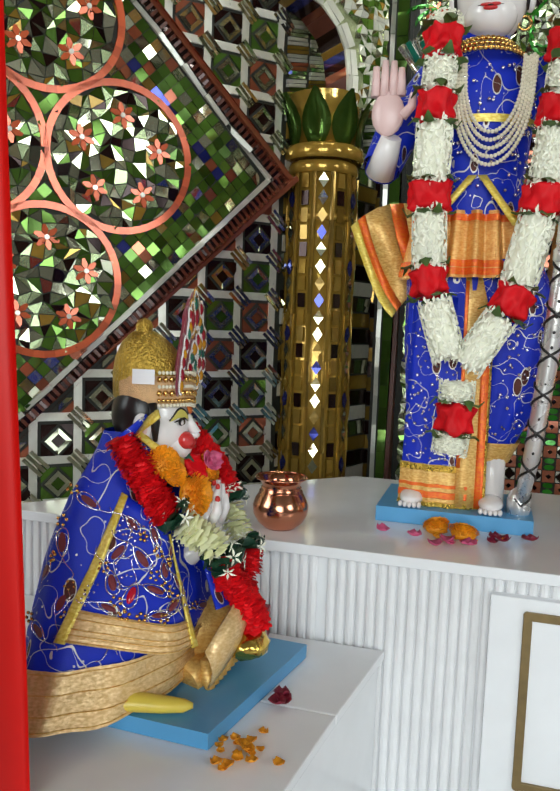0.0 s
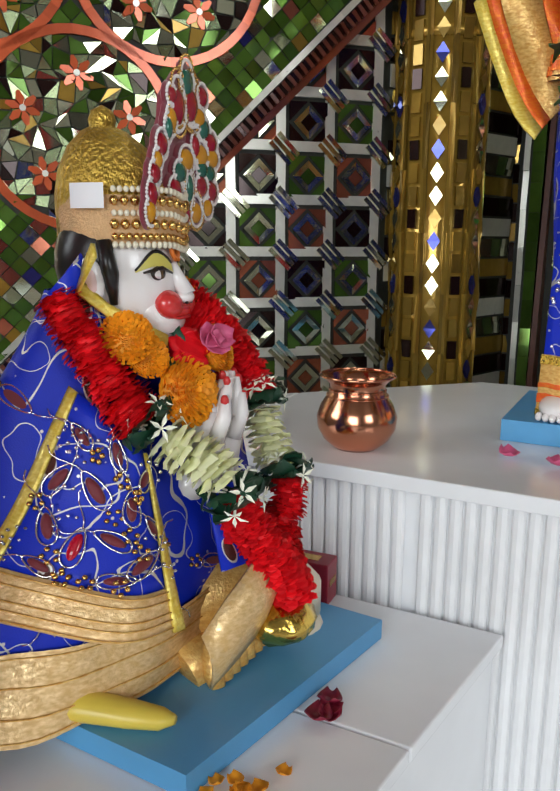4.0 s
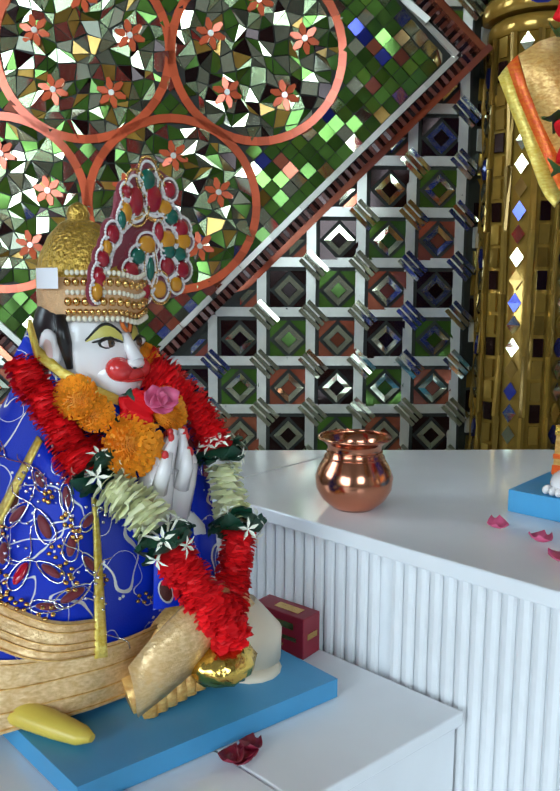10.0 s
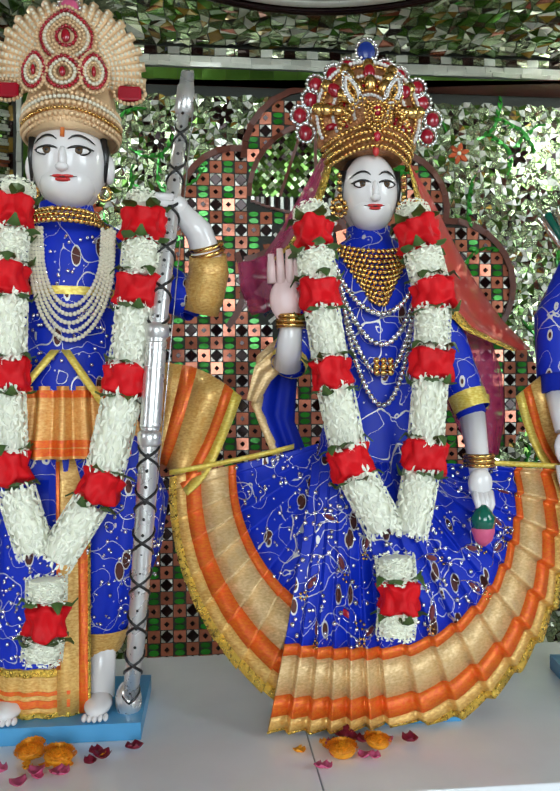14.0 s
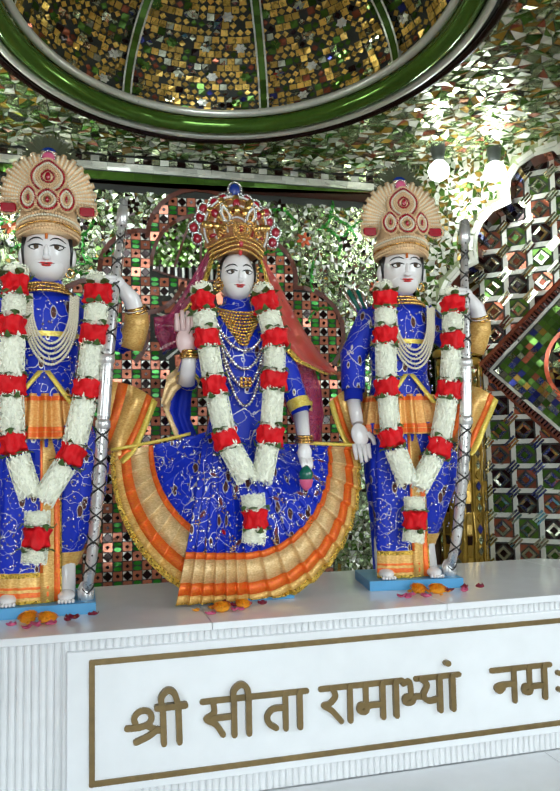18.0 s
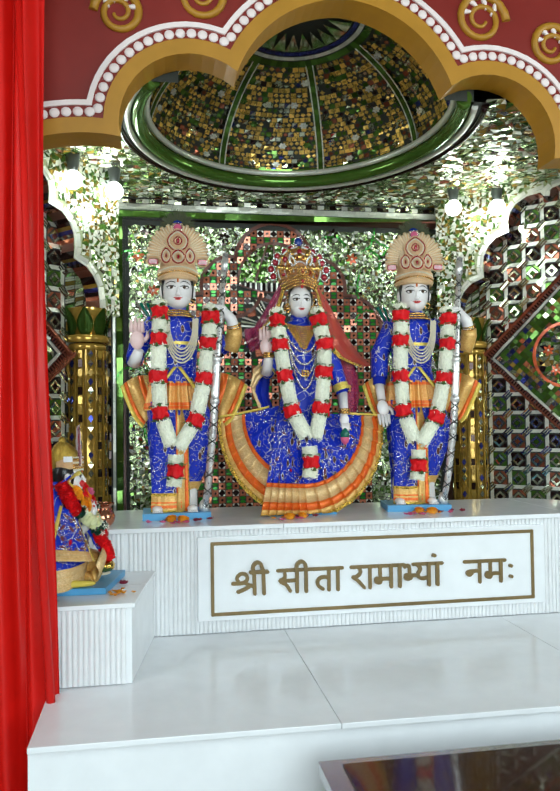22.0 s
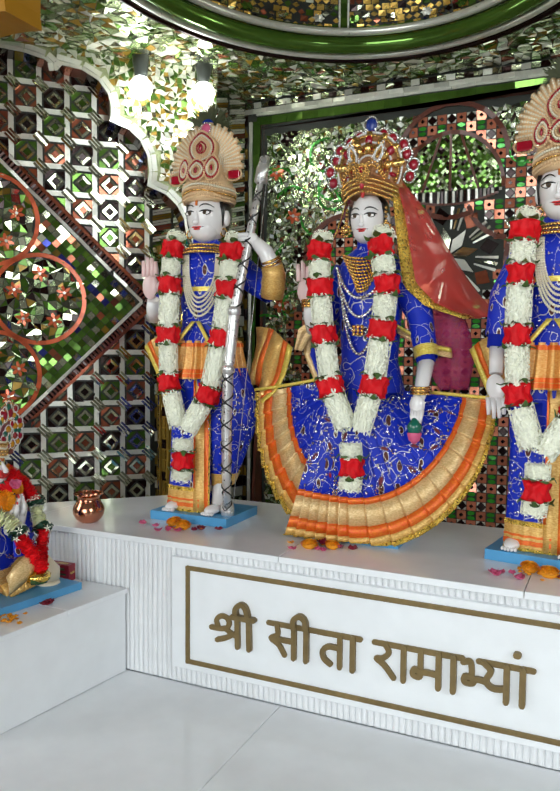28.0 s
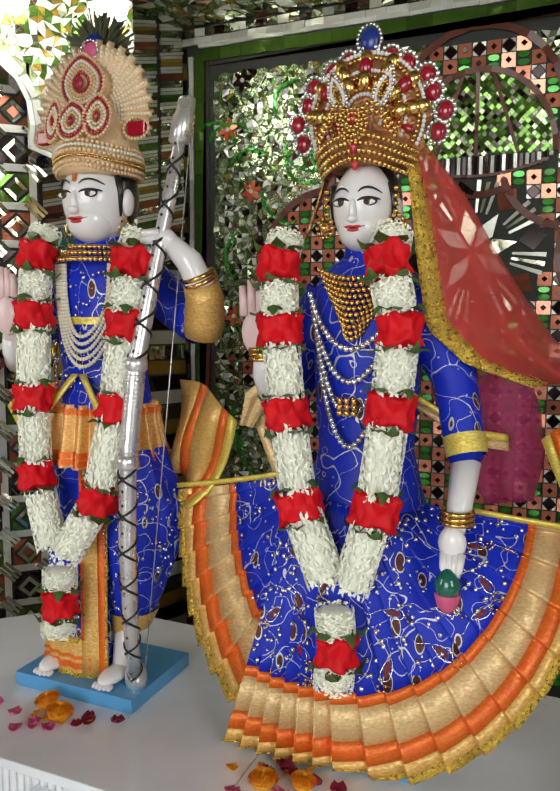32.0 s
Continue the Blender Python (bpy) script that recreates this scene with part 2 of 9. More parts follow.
# ---- the large structure ----
TOP = 0.415          # altar top
PED = 0.254          # lower pedestal top
WALL_Y = 1.20        # back wall
S = math.sqrt(0.5)
CORNER_L, CORNER_R = (-0.63, 0.72), (1.60, 0.96)
LEFT_ALONG, LEFT_NORMAL = (-S, -S, 0), (S, -S, 0)
RIGHT_ALONG, RIGHT_NORMAL = (S, -S, 0), (-S, -S, 0)

CEIL = 2.04
ARCH_Y = -0.26


def wall_slab(name, corner, along, normal, length):
    c, a, n = Vector((*corner, 0)), Vector(along), Vector(normal)
    q = [c, c + a * length, c + a * length - n * 0.12, c - n * 0.12]
    return tagged(part(name, prism(bmesh.new(), [(p.x, p.y) for p in q], -0.5, 3.2), grout), "mirror-mosaic shrine wall set in grey grout", "wall", kind="structure")


floor = tagged(boxed("floor", -3.4, 4.1, -6.2, 2.2, -0.62, -0.50, floor_tile), "grey stone floor of the temple hall", "floor", kind="structure")
wall_left = wall_slab("wall_left", CORNER_L, LEFT_ALONG, LEFT_NORMAL, 1.75)
wall_right = wall_slab("wall_right", CORNER_R, RIGHT_ALONG, RIGHT_NORMAL, 1.75)
wall_back = tagged(boxed("wall_back", -1.3, 2.5, WALL_Y, WALL_Y + 0.15, -0.5, 3.2, grout), "mirror-mosaic back wall of the shrine", "wall", kind="structure")

# ---- unseen hall added to close the place round the camera; its openings are assumed ----
for nm, b in (("wall_hall_west", (-3.5, -3.4, -6.2, 1.6)), ("wall_hall_east", (4.1, 4.2, -6.2, 1.6))):
    w = tagged(part(nm, bmesh.new(), plaster), "unseen plaster hall wall, added, with an assumed side opening", "wall", kind="structure")
    bm = bmesh.new()
    for y0, y1, z0, z1 in ((b[2], -3.4, -0.5, 3.3), (-1.8, b[3], -0.5, 3.3), (-3.4, -1.8, -0.5, 1.1), (-3.4, -1.8, 2.9, 3.3)):
        box(bm, b[0], b[1], y0, y1, z0, z1)
    bm.to_mesh(w.data)
    bm.free()
w = bmesh.new()
for x0, x1, z0, z1 in ((-3.4, -1.2, -0.5, 3.3), (2.2, 4.1, -0.5, 3.3), (-1.2, 2.2, 3.0, 3.3)):
    box(w, x0, x1, -6.3, -6.2, z0, z1)
tagged(part("wall_hall_south", w, plaster), "unseen plaster hall wall, added, with an assumed wide opening", "wall", kind="structure")
tagged(boxed("ceiling_hall", -3.5, 4.2, -6.3, ARCH_Y - 0.06, 3.2, 3.3, plaster), "unseen plain hall ceiling, added", "ceiling", kind="structure")
# piers added to close the gaps between the front arch and the hall
tagged(boxed("wall_pier_west", -3.4, -1.60, ARCH_Y - 0.06, ARCH_Y + 0.06, -0.5, 3.2, plaster), "plaster pier added to close the gap beside the shrine", "wall", kind="structure")
tagged(boxed("wall_pier_east", 2.75, 4.1, ARCH_Y - 0.06, ARCH_Y + 0.06, -0.5, 3.2, plaster), "plaster pier added to close the gap beside the shrine", "wall", kind="structure")

# ---- altar, pedestal, platform ----
altar = tagged(empty("altar"), "white marble altar with ribbed face and gold-lettered panel", "altar")
_out = [(-0.95, 0.0), (2.15, 0.0), (2.10, 0.05), (1.57, 0.58), (-0.37, 0.58), (-0.90, 0.05)]
part("body", prism(bmesh.new(), [(x, y + (0.014 if y == 0 else 0)) for x, y in _out], 0.002, TOP - 0.018), marble, altar)
_joints = (-0.62, -0.32, 0.28, 0.90, 1.50)
_cuts = [-0.95, -0.62, 0.28, 0.90, 1.50, 2.15]
for a, b in zip(_cuts, _cuts[1:]):
    lo, hi = max(a, -1.2), b
    o = [(lo + 0.0008, -0.010), (hi - 0.0008, -0.010)]
    yb = lambda x: min(0.58, x + 0.955, 2.155 - x)
    o += [(hi - 0.0008, yb(hi) - 0.001), (lo + 0.0008, yb(lo) - 0.001)]
    if lo < -0.375 < hi:
        o.insert(3, (-0.375, 0.579))
    if lo < 1.575 < hi:
        o.insert(3, (1.575, 0.579))
    part("top_slab", prism(bmesh.new(), o, TOP - 0.018, TOP, bevel=0.002), marble, altar, "polished white marble slab")


def ribs(p0, p1, z0, z1, pitch=0.0165, depth=0.0045):
    """Upright half-round ribs on the face from p0 to p1."""
    a, b = Vector((*p0, 0)), Vector((*p1, 0))
    d = (b - a).normalized()
    nrm = Vector((d.y, -d.x, 0))
    vs, fs = [], []
    for i in range(int((b - a).length / pitch)):
        base = len(vs)
        for z in (z0, z1):
            for k, h in ((0.06, 0), (0.2, 0.75), (0.5, 1), (0.8, 0.75), (0.94, 0)):
                q = a + d * (pitch * (i + k)) + nrm * (depth * h)
                vs.append((q.x, q.y, z))
        for k in range(4):
            fs.append((base + k, base + k + 1, base + k + 6, base + k + 5))
        fs.append(tuple(base + 5 + k for k in range(5)))
    return vs, fs


for a, b in ((-0.94, -0.325), (-0.315, 2.14)):
    tagged(raw("ribbing", *ribs((a, 0.013), (b, 0.013), 0.004, TOP - 0.02), marble_rib, altar, smooth=False), kind="stuff")
panel = part("inscription_panel", box(bmesh.new(), -0.055, 1.375, -0.008, 0.012, 0.052, 0.372, 0.002), marble, altar, "smooth white marble inscription panel")
bm = bmesh.new()
for x0, x1, z0, z1 in ((0.0, 1.32, 0.340, 0.353), (0.0, 1.32, 0.071, 0.084), (-0.006, 0.007, 0.080, 0.344), (1.313, 1.326, 0.080, 0.344)):
    box(bm, x0, x1, -0.0125, -0.007, z0, z1, 0.001)
for x, z in ((0.0, 0.347), (1.32, 0.347), (0.0, 0.077), (1.32, 0.077)):
    bmesh.ops.create_cone(bm, cap_ends=True, segments=14, radius1=0.0065, radius2=0.0065, depth=0.0055, matrix=Matrix.Translation((x, -0.0098, z)) @ Matrix.Rotation(radians(90), 4, "X"))
part("border", bm, gold_inlay, panel, "gold-brown inlaid border line")

# letters of the inscription, drawn as pen strokes: glyph -> (strokes, advance); height 1 is the head line
STEM = [(0, 1.0), (0, 0.0)]
GLYPHS = {
    "shri": ([[(0.22, 0.58), (0.18, 0.76), (0.30, 0.92), (0.48, 0.92), (0.58, 0.76), (0.52, 0.58), (0.32, 0.50), (0.02, 0.50)], [(0.46, 0.54), (0.66, 0.40), (0.86, 0.34)], [(0.72, 0.40), (0.50, 0.24), (0.22, 0.12)], [(0.84, 1), (0.86, 0)], [(1.20, 1), (1.22, 0)], [(0.82, 1.0), (0.80, 1.26), (0.94, 1.44), (1.10, 1.36), (1.20, 1.0)], [(0.70, 1), (1.36, 1)]], 1.40),
    "see": ([[(0.0, 1), (1.3, 1)], [(0.24, 1), (0.26, 0.66), (0.08, 0.52), (0.3, 0.34), (0.46, 0.04)], [(0.22, 0.52), (0.72, 0.52)], [(0.72, 1), (0.72, 0)], [(1.06, 1), (1.06, 0)], [(0.70, 1.0), (0.72, 1.26), (0.88, 1.4), (1.02, 1.28), (1.06, 1.0)]], 1.34),
    "taa": ([[(0.0, 1), (1.12, 1)], [(0.6, 1), (0.6, 0)], [(0.6, 0.6), (0.3, 0.6), (0.16, 0.42), (0.2, 0.2), (0.36, 0.06)], [(0.94, 1), (0.94, 0)]], 1.32),
    "raa": ([[(0.0, 1), (0.84, 1)], [(0.26, 1), (0.34, 0.76), (0.2, 0.56), (0.06, 0.52), (0.24, 0.36), (0.46, 0.02)], [(0.68, 1), (0.68, 0)]], 0.84),
    "maa": ([[(0.0, 1), (1.12, 1)], [(0.22, 1), (0.22, 0.34)], [(0.22, 0.38), (0.08, 0.42), (0.06, 0.26), (0.2, 0.22), (0.28, 0.38), (0.62, 0.38)], [(0.62, 1), (0.62, 0)], [(0.94, 1), (0.94, 0)]], 1.12),
    "bhyan": ([[(0.34, 1), (1.44, 1)], [(0.02, 0.9), (0.16, 0.96), (0.2, 0.76), (0.2, 0.5)], [(0.2, 0.5), (0.06, 0.5), (0.06, 0.34), (0.22, 0.34), (0.3, 0.48), (0.52, 0.46)], [(0.46, 1), (0.6, 0.8), (0.5, 0.5), (0.64, 0.32), (0.92, 0.36)], [(0.92, 1), (0.92, 0)], [(1.24, 1), (1.24, 0)], [(1.1, 1.4), (1.14, 1.4)]], 1.84),
    "na": ([[(0.0, 1), (0.76, 1)], [(0.58, 1), (0.58, 0)], [(0.58, 0.54), (0.24, 0.54), (0.1, 0.48), (0.16, 0.36), (0.26, 0.44)]], 0.78),
    "mah": ([[(0.0, 1), (0.8, 1)], [(0.22, 1), (0.22, 0.34)], [(0.22, 0.38), (0.08, 0.42), (0.06, 0.26), (0.2, 0.22), (0.28, 0.38), (0.62, 0.38)], [(0.62, 1), (0.62, 0)], [(1.0, 0.72), (1.02, 0.72)], [(1.0, 0.2), (1.02, 0.2)]], 1.1),
}


def pen(bm, pts, half, y0, y1):
    """A flat brush stroke along a smooth line through (x, z) points, built of short round-ended lengths."""
    pts = [Vector((x, z)) for x, z in pts]
    if len(pts) > 2:
        ends = [pts[0] * 2 - pts[1]] + pts + [pts[-1] * 2 - pts[-2]]
        fine_ = []
        for a, b, c, e in zip(ends, ends[1:], ends[2:], ends[3:]):
            for k in range(4):
                f = k / 4
                fine_.append(0.5 * (2 * b + (c - a) * f + (2 * a - 5 * b + 4 * c - e) * f * f + (3 * b - a - 3 * c + e) * f ** 3))
        pts = fine_ + [pts[-1]]
    for k, (p, q) in enumerate(zip(pts, pts[1:])):
        d = (q - p).normalized()
        side = Vector((-d.y, d.x))
        loop = [q + (side * math.cos(t) + d * math.sin(t)) * half for t in (math.pi * n_ / 5 for n_ in range(6))]
        loop += [p - (side * math.cos(t) + d * math.sin(t)) * half for t in (math.pi * n_ / 5 for n_ in range(6))]
        f0 = [bm.verts.new((v.x, y0 - 0.00006 * k, v.y)) for v in loop]
        f1 = [bm.verts.new((v.x, y1, v.y)) for v in loop]
        bm.faces.new(f0)
        for n_ in range(12):
            bm.faces.new((f0[n_], f1[n_], f1[(n_ + 1) % 12], f0[(n_ + 1) % 12]))


_h, _k = 0.083, 0
for word, start, wide in ((("shri",), 0.077, 1.20), (("see", "taa"), 0.254, 1.26), (("raa", "maa", "bhyan"), 0.548, 1.34), (("na", "mah"), 1.022, 1.34)):
    _x = start
    for g in word:
        strokes, adv = GLYPHS[g]
        _k = 1 - _k
        bm = bmesh.new()
        for i, st in enumerate(strokes):
            pen(bm, [(_x + px * _h * wide, 0.150 + pz * _h) for px, pz in st], 0.0070, -0.0125 - 0.0018 * i - _k * 0.0008, -0.006)
        bmesh.ops.recalc_face_normals(bm, faces=bm.faces)
        part("letter", bm, gold_inlay, panel, "raised gold-brown letter")
        _x += adv * _h * wide

ledge = tagged(part("ledge", prism(bmesh.new(), [(-1.95, -0.44), (-0.63, 0.72), (-0.63, 1.198), (1.6, 1.198), (1.6, 0.96), (2.9, -0.20), (2.0, 0.03), (-0.93, 0.03)], -0.5, 0.08), marble), "low marble ledge behind the altar along the walls", "ledge", kind="structure")
pedestal = tagged(empty("pedestal"), "low white marble pedestal with a tiled top", "pedestal")
part("body", prism(bmesh.new(), [(-0.95, -0.472), (-0.287, -0.472), (-0.222, 0.0), (-0.95, 0.0)], 0.002, PED - 0.015), marble, pedestal)
for o in ([(-0.95, -0.487), (-0.277, -0.487), (-0.2445, -0.222), (-0.95, -0.222)], [(-0.95, -0.2200), (-0.244, -0.2200), (-0.212, -0.001), (-0.95, -0.001)]):
    part("top_tile", prism(bmesh.new(), o, PED - 0.015, PED, bevel=0.002), marble, pedestal)
tagged(raw("ribbing", *ribs((-0.948, -0.473), (-0.289, -0.473), 0.004, PED - 0.016), marble_rib, pedestal), kind="stuff")
platform = tagged(empty("platform"), "wide white marble platform before the altar", "platform")
part("body", prism(bmesh.new(), [(-1.6, -0.50), (-0.535, -0.50), (-0.535, -0.865), (2.6, -0.905), (2.6, 0.10), (-1.6, 0.10)], -0.50, -0.016), marble, platform)
for x0, x1 in ((-0.535, 0.28), (0.2815, 1.18), (1.1815, 2.6)):
    part("top_tile", prism(bmesh.new(), [(x0, -0.88 - 0.01 * (x0 + 0.62)), (x1, -0.88 - 0.01 * (x1 + 0.62)), (x1, 0.012), (x0, 0.012)], -0.016, 0.0, bevel=0.002), marble, platform)
part("top_tile", prism(bmesh.new(), [(-1.6, -0.50), (-0.5365, -0.50), (-0.5365, 0.012), (-1.6, 0.012)], -0.016, 0.0, bevel=0.002), marble, platform)

# ---- mirror mosaic walls ----
GLASS = [mirror, green_glass, red_glass, dark_glass, gold_glass, orange_glass, blue_glass, mirror_strip, wood_trim, amber_dome, salmon_glass, vine_glass, crackle]
MI, GR, RE, DK, GO, ORG, BL, ST, WD, AM, SA, VI, CK = range(13)


def inside(poly, u, v):
    k, hit_ = len(poly), False
    for i in range(k):
        (x0, y0), (x1, y1) = poly[i], poly[i - 1]
        if (y0 > v) != (y1 > v) and u < (x1 - x0) * (v - y0) / (y1 - y0) + x0:
            hit_ = not hit_
    return hit_


def band(p0, p1, w, mid, lift=0.0, cut=0.0):
    """Cells of a straight strip from p0 to p1, cut into pieces of the given length."""
    a, b = Vector(p0), Vector(p1)
    d = (b - a)
    ln = d.length
    d.normalize()
    nn = Vector((-d.y, d.x)) * (w / 2)
    n = max(1, int(ln / cut)) if cut else 1
    out = []
    for i in range(n):
        s, e = a + d * (ln * i / n + 0.0004), a + d * (ln * (i + 1) / n - 0.0004)
        out.append(([tuple(s + nn), tuple(s - nn), tuple(e - nn), tuple(e + nn)], mid if isinstance(mid, int) else mid[i % len(mid)], lift))
    return out


def arc_band(c, r, w, mid, a0=0.0, a1=360.0, n=40, lift=0.0):
    out = []
    for i in range(n):
        t0, t1 = radians(a0 + (a1 - a0) * i / n), radians(a0 + (a1 - a0) * (i + 1) / n)
        out.append(([(c[0] + q * math.cos(t), c[1] + q * math.sin(t)) for q, t in ((r + w / 2, t0), (r - w / 2, t0), (r - w / 2, t1), (r + w / 2, t1))], mid, lift))
    return out


def shatter(u0, u1, v0, v1, size, keep, pick, seed, lift=0.0):
    """Irregular broken-mirror pieces over a rectangle, where keep(u, v)."""
    rng = random.Random(seed)
    nu, nv = int((u1 - u0) / size), int((v1 - v0) / size)
    g = [[(u0 + size * (i + rng.uniform(-0.36, 0.36)), v0 + size * (j + rng.uniform(-0.36, 0.36))) for j in range(nv + 1)] for i in range(nu + 1)]
    out = []
    for i in range(nu):
        for j in range(nv):
            q = [g[i][j], g[i + 1][j], g[i + 1][j + 1], g[i][j + 1]]
            tris = ([q[0], q[1], q[2]], [q[0], q[2], q[3]]) if rng.random() < 0.5 else ([q[0], q[1], q[3]], [q[1], q[2], q[3]])
            for t in tris if rng.random() < 0.75 else (q,):
                cu, cv = sum(p[0] for p in t) / len(t), sum(p[1] for p in t) / len(t)
                if keep(cu, cv):
                    out.append(([(cu + (p[0] - cu) * 0.9, cv + (p[1] - cv) * 0.9) for p in t], pick(rng, cu, cv), lift))
    return out


def diamonds(u0, u1, v0, v1, p, keep, pick, seed, lift=0.0):
    """Pointed square pieces in a lattice."""
    rng = random.Random(seed)
    out = []
    for i in range(int((u1 - u0) / p) + 1):
        for j in range(int((v1 - v0) / p * 2) + 1):
            u, v = u0 + p * (i + 0.5 * (j % 2)), v0 + p * j / 2
            if keep(u, v):
                k = p * 0.47
                out.append(([(u - k, v), (u, v - k), (u + k, v), (u, v + k)], pick(rng, i, j), lift))
    return out


def flower(c, r, mid, petals=6, lift=0.002):
    out = []
    for i in range(petals):
        a = 2 * math.pi * i / petals + 0.3
        out.append(([(c[0], c[1])] + [(c[0] + q * math.cos(a + o), c[1] + q * math.sin(a + o)) for q, o in ((r * 0.6, -0.42), (r, -0.1), (r, 0.1), (r * 0.6, 0.42))], mid, lift))
    out.append(([(c[0] + r * 0.2 * math.cos(t), c[1] + r * 0.2 * math.sin(t)) for t in (math.pi * k / 4 for k in range(8))], ST, lift + 0.003))
    return out


def tile_unit(u, v, p, mid, rng):
    """One square of the grid: silver frame, coloured square, mirror lozenge ring, coloured heart, hatched corner."""
    h, s = p / 2, p * 0.385
    out = []
    for a, b in (((u - h, v - h + 0.006), (u + h, v - h + 0.006)), ((u - h + 0.006, v - h), (u - h + 0.006, v + h))):
        out += band(a, b, 0.019, ST, 0.001)
    for sx, sy in ((1, 1), (1, -1), (-1, 1), (-1, -1)):
        out.append(([(u + sx * s, v + sy * s), (u + sx * s, v + sy * 0.002), (u + sx * 0.002, v + sy * s)][:: sx * sy], mid, 0.0))
    o, q = s * 0.80, s * 0.44
    cs = [(1, 0), (0, 1), (-1, 0), (0, -1)]
    for k in range(4):
        a, b = cs[k], cs[(k + 1) % 4]
        out.append(([(u + a[0] * o, v + a[1] * o), (u + b[0] * o, v + b[1] * o), (u + b[0] * q, v + b[1] * q), (u + a[0] * q, v + a[1] * q)], MI, 0.002))
    out.append(([(u + a * q * 0.9, v + b * q * 0.9) for a, b in cs], mid, 0.001))
    for k in (-1, 0, 1):
        d = k * 0.0085
        out.append(([(u - h + x + d, v - h + y - d) for x, y in ((0.017, 0.023), (-0.023, -0.017), (-0.017, -0.023), (0.023, 0.017))], MI, 0.005))
    return out


def side_wall_cells(seed):
    """The diamond panel, its rosette of rings and the square grid, in (u, v) from the shrine's corner."""
    rng = random.Random(seed)
    cu, cv, hu, hv = 0.76, 1.14, 0.75, 0.73
    rhomb = [(cu - hu, cv), (cu, cv - hv), (cu + hu, cv), (cu, cv + hv)]
    grid_, fine, rings_, blooms = [], [], [], []
    p = 0.1
    for i in range(17):
        for j in range(19):
            u, v = 0.06 + p * i, TOP - 0.23 + p * j
            if abs(u - cu) / hu + abs(v - cv) / hv > 0.9:
                unit = tile_unit(u, v, p, (GR, RE, DK)[(1 - i - j) % 3], rng)
                grid_.append([g for g in unit if abs(sum(x for x, _ in g[0]) / len(g[0]) - cu) / hu + abs(sum(y for _, y in g[0]) / len(g[0]) - cv) / hv > 1.035])
    fine += band((0, 0.12), (1.7, 0.12), 0.05, ST, 0.002, 0.1)
    centres = [(cu + 0.335 * math.cos(radians(60 * k)), cv + 0.335 * math.sin(radians(60 * k))) for k in range(6)] + [(cu, cv)]
    near = lambda u, v: min(math.hypot(u - a, v - b) for a, b in centres)
    in_rh = lambda u, v: abs(u - cu) / hu + abs(v - cv) / hv < 0.955
    fine += diamonds(0.0, 1.52, 0.38, 1.9, 0.036, lambda u, v: in_rh(u, v) and near(u, v) > 0.17, lambda r, i, j: r.choices((GR, MI, GO, RE, BL), (58, 26, 5, 6, 5))[0], seed + 1)
    fine += shatter(0.0, 1.52, 0.38, 1.9, 0.026, lambda u, v: in_rh(u, v) and near(u, v) < 0.16, lambda r, u, v: r.choices((MI, GR, GO, DK, CK), (34, 26, 8, 10, 22))[0], seed + 2)
    for c in centres:
        rings_.append(arc_band(c, 0.166, 0.016, ORG, n=44, lift=0.003))
        for k in range(5):
            a = radians(72 * k + 20)
            blooms.append(flower((c[0] + 0.095 * math.cos(a), c[1] + 0.095 * math.sin(a)), 0.029, ORG, lift=0.004))
    for k in range(4):
        a, b = rhomb[k], rhomb[(k + 1) % 4]
        fine += band(a, b, 0.020, (WD, DK), 0.010, 0.008)
        fine += band((cu + (a[0] - cu) * 1.03, cv + (a[1] - cv) * 1.03), (cu + (b[0] - cu) * 1.03, cv + (b[1] - cv) * 1.03), 0.013, RE, 0.008)
        fine += band((cu + (a[0] - cu) * 0.965, cv + (a[1] - cv) * 0.965), (cu + (b[0] - cu) * 0.965, cv + (b[1] - cv) * 0.965), 0.012, ST, 0.004, 0.08)
    return grid_, fine, rings_, blooms


for wall, corner, along, normal, sd in ((wall_left, CORNER_L, LEFT_ALONG, LEFT_NORMAL, 11), (wall_right, CORNER_R, RIGHT_ALONG, RIGHT_NORMAL, 23)):
    tiles, fine, rings_, blooms = side_wall_cells(sd)
    vs, fs, ids = mirrorwork(fine, tilt=0.13, seed=sd)
    tagged(raw("diamond_panel_mosaic", on_wall(vs, (*corner, 0), along, normal), fs, GLASS, wall, ids), "mirror and green glass mosaic in a diamond panel", kind="stuff")
    for nm, groups, tl in (("tile", tiles, 0.03), ("orange_ring", rings_, 0.0), ("flower", blooms, 0.06)):
        for q, cells in enumerate(groups):
            if cells:
                vs, fs, ids = mirrorwork(cells, tilt=tl, seed=sd + q)
                raw(nm, on_wall(vs, (*corner, 0), along, normal), fs, GLASS, wall, ids)

# back wall: framed panel of broken mirror with a lobed arch, a canopy and a lotus star
FX0, FX1, FZ = -0.40, 1.48, 1.95
CX = 0.45
LOBES = [(CX, 1.70, 0.22), (CX - 0.24, 1.56, 0.17), (CX + 0.24, 1.56, 0.17), (CX - 0.42, 1.32, 0.20), (CX + 0.42, 1.32, 0.20), (CX - 0.50, 1.0, 0.2), (CX + 0.50, 1.0, 0.2)]
in_lobe = lambda u, v: any(math.hypot(u - a, v - b) < r for a, b, r in LOBES) or (abs(u - CX) < 0.55 and v < 1.2) or (abs(u - CX) < 0.36 and v < 1.56)
in_canopy = lambda u, v: v > 1.585 and math.hypot((u - CX) / 0.205, (v - 1.585) / 0.225) < 1
in_star = lambda u, v: math.hypot(u - CX, v - 1.33) < 0.20
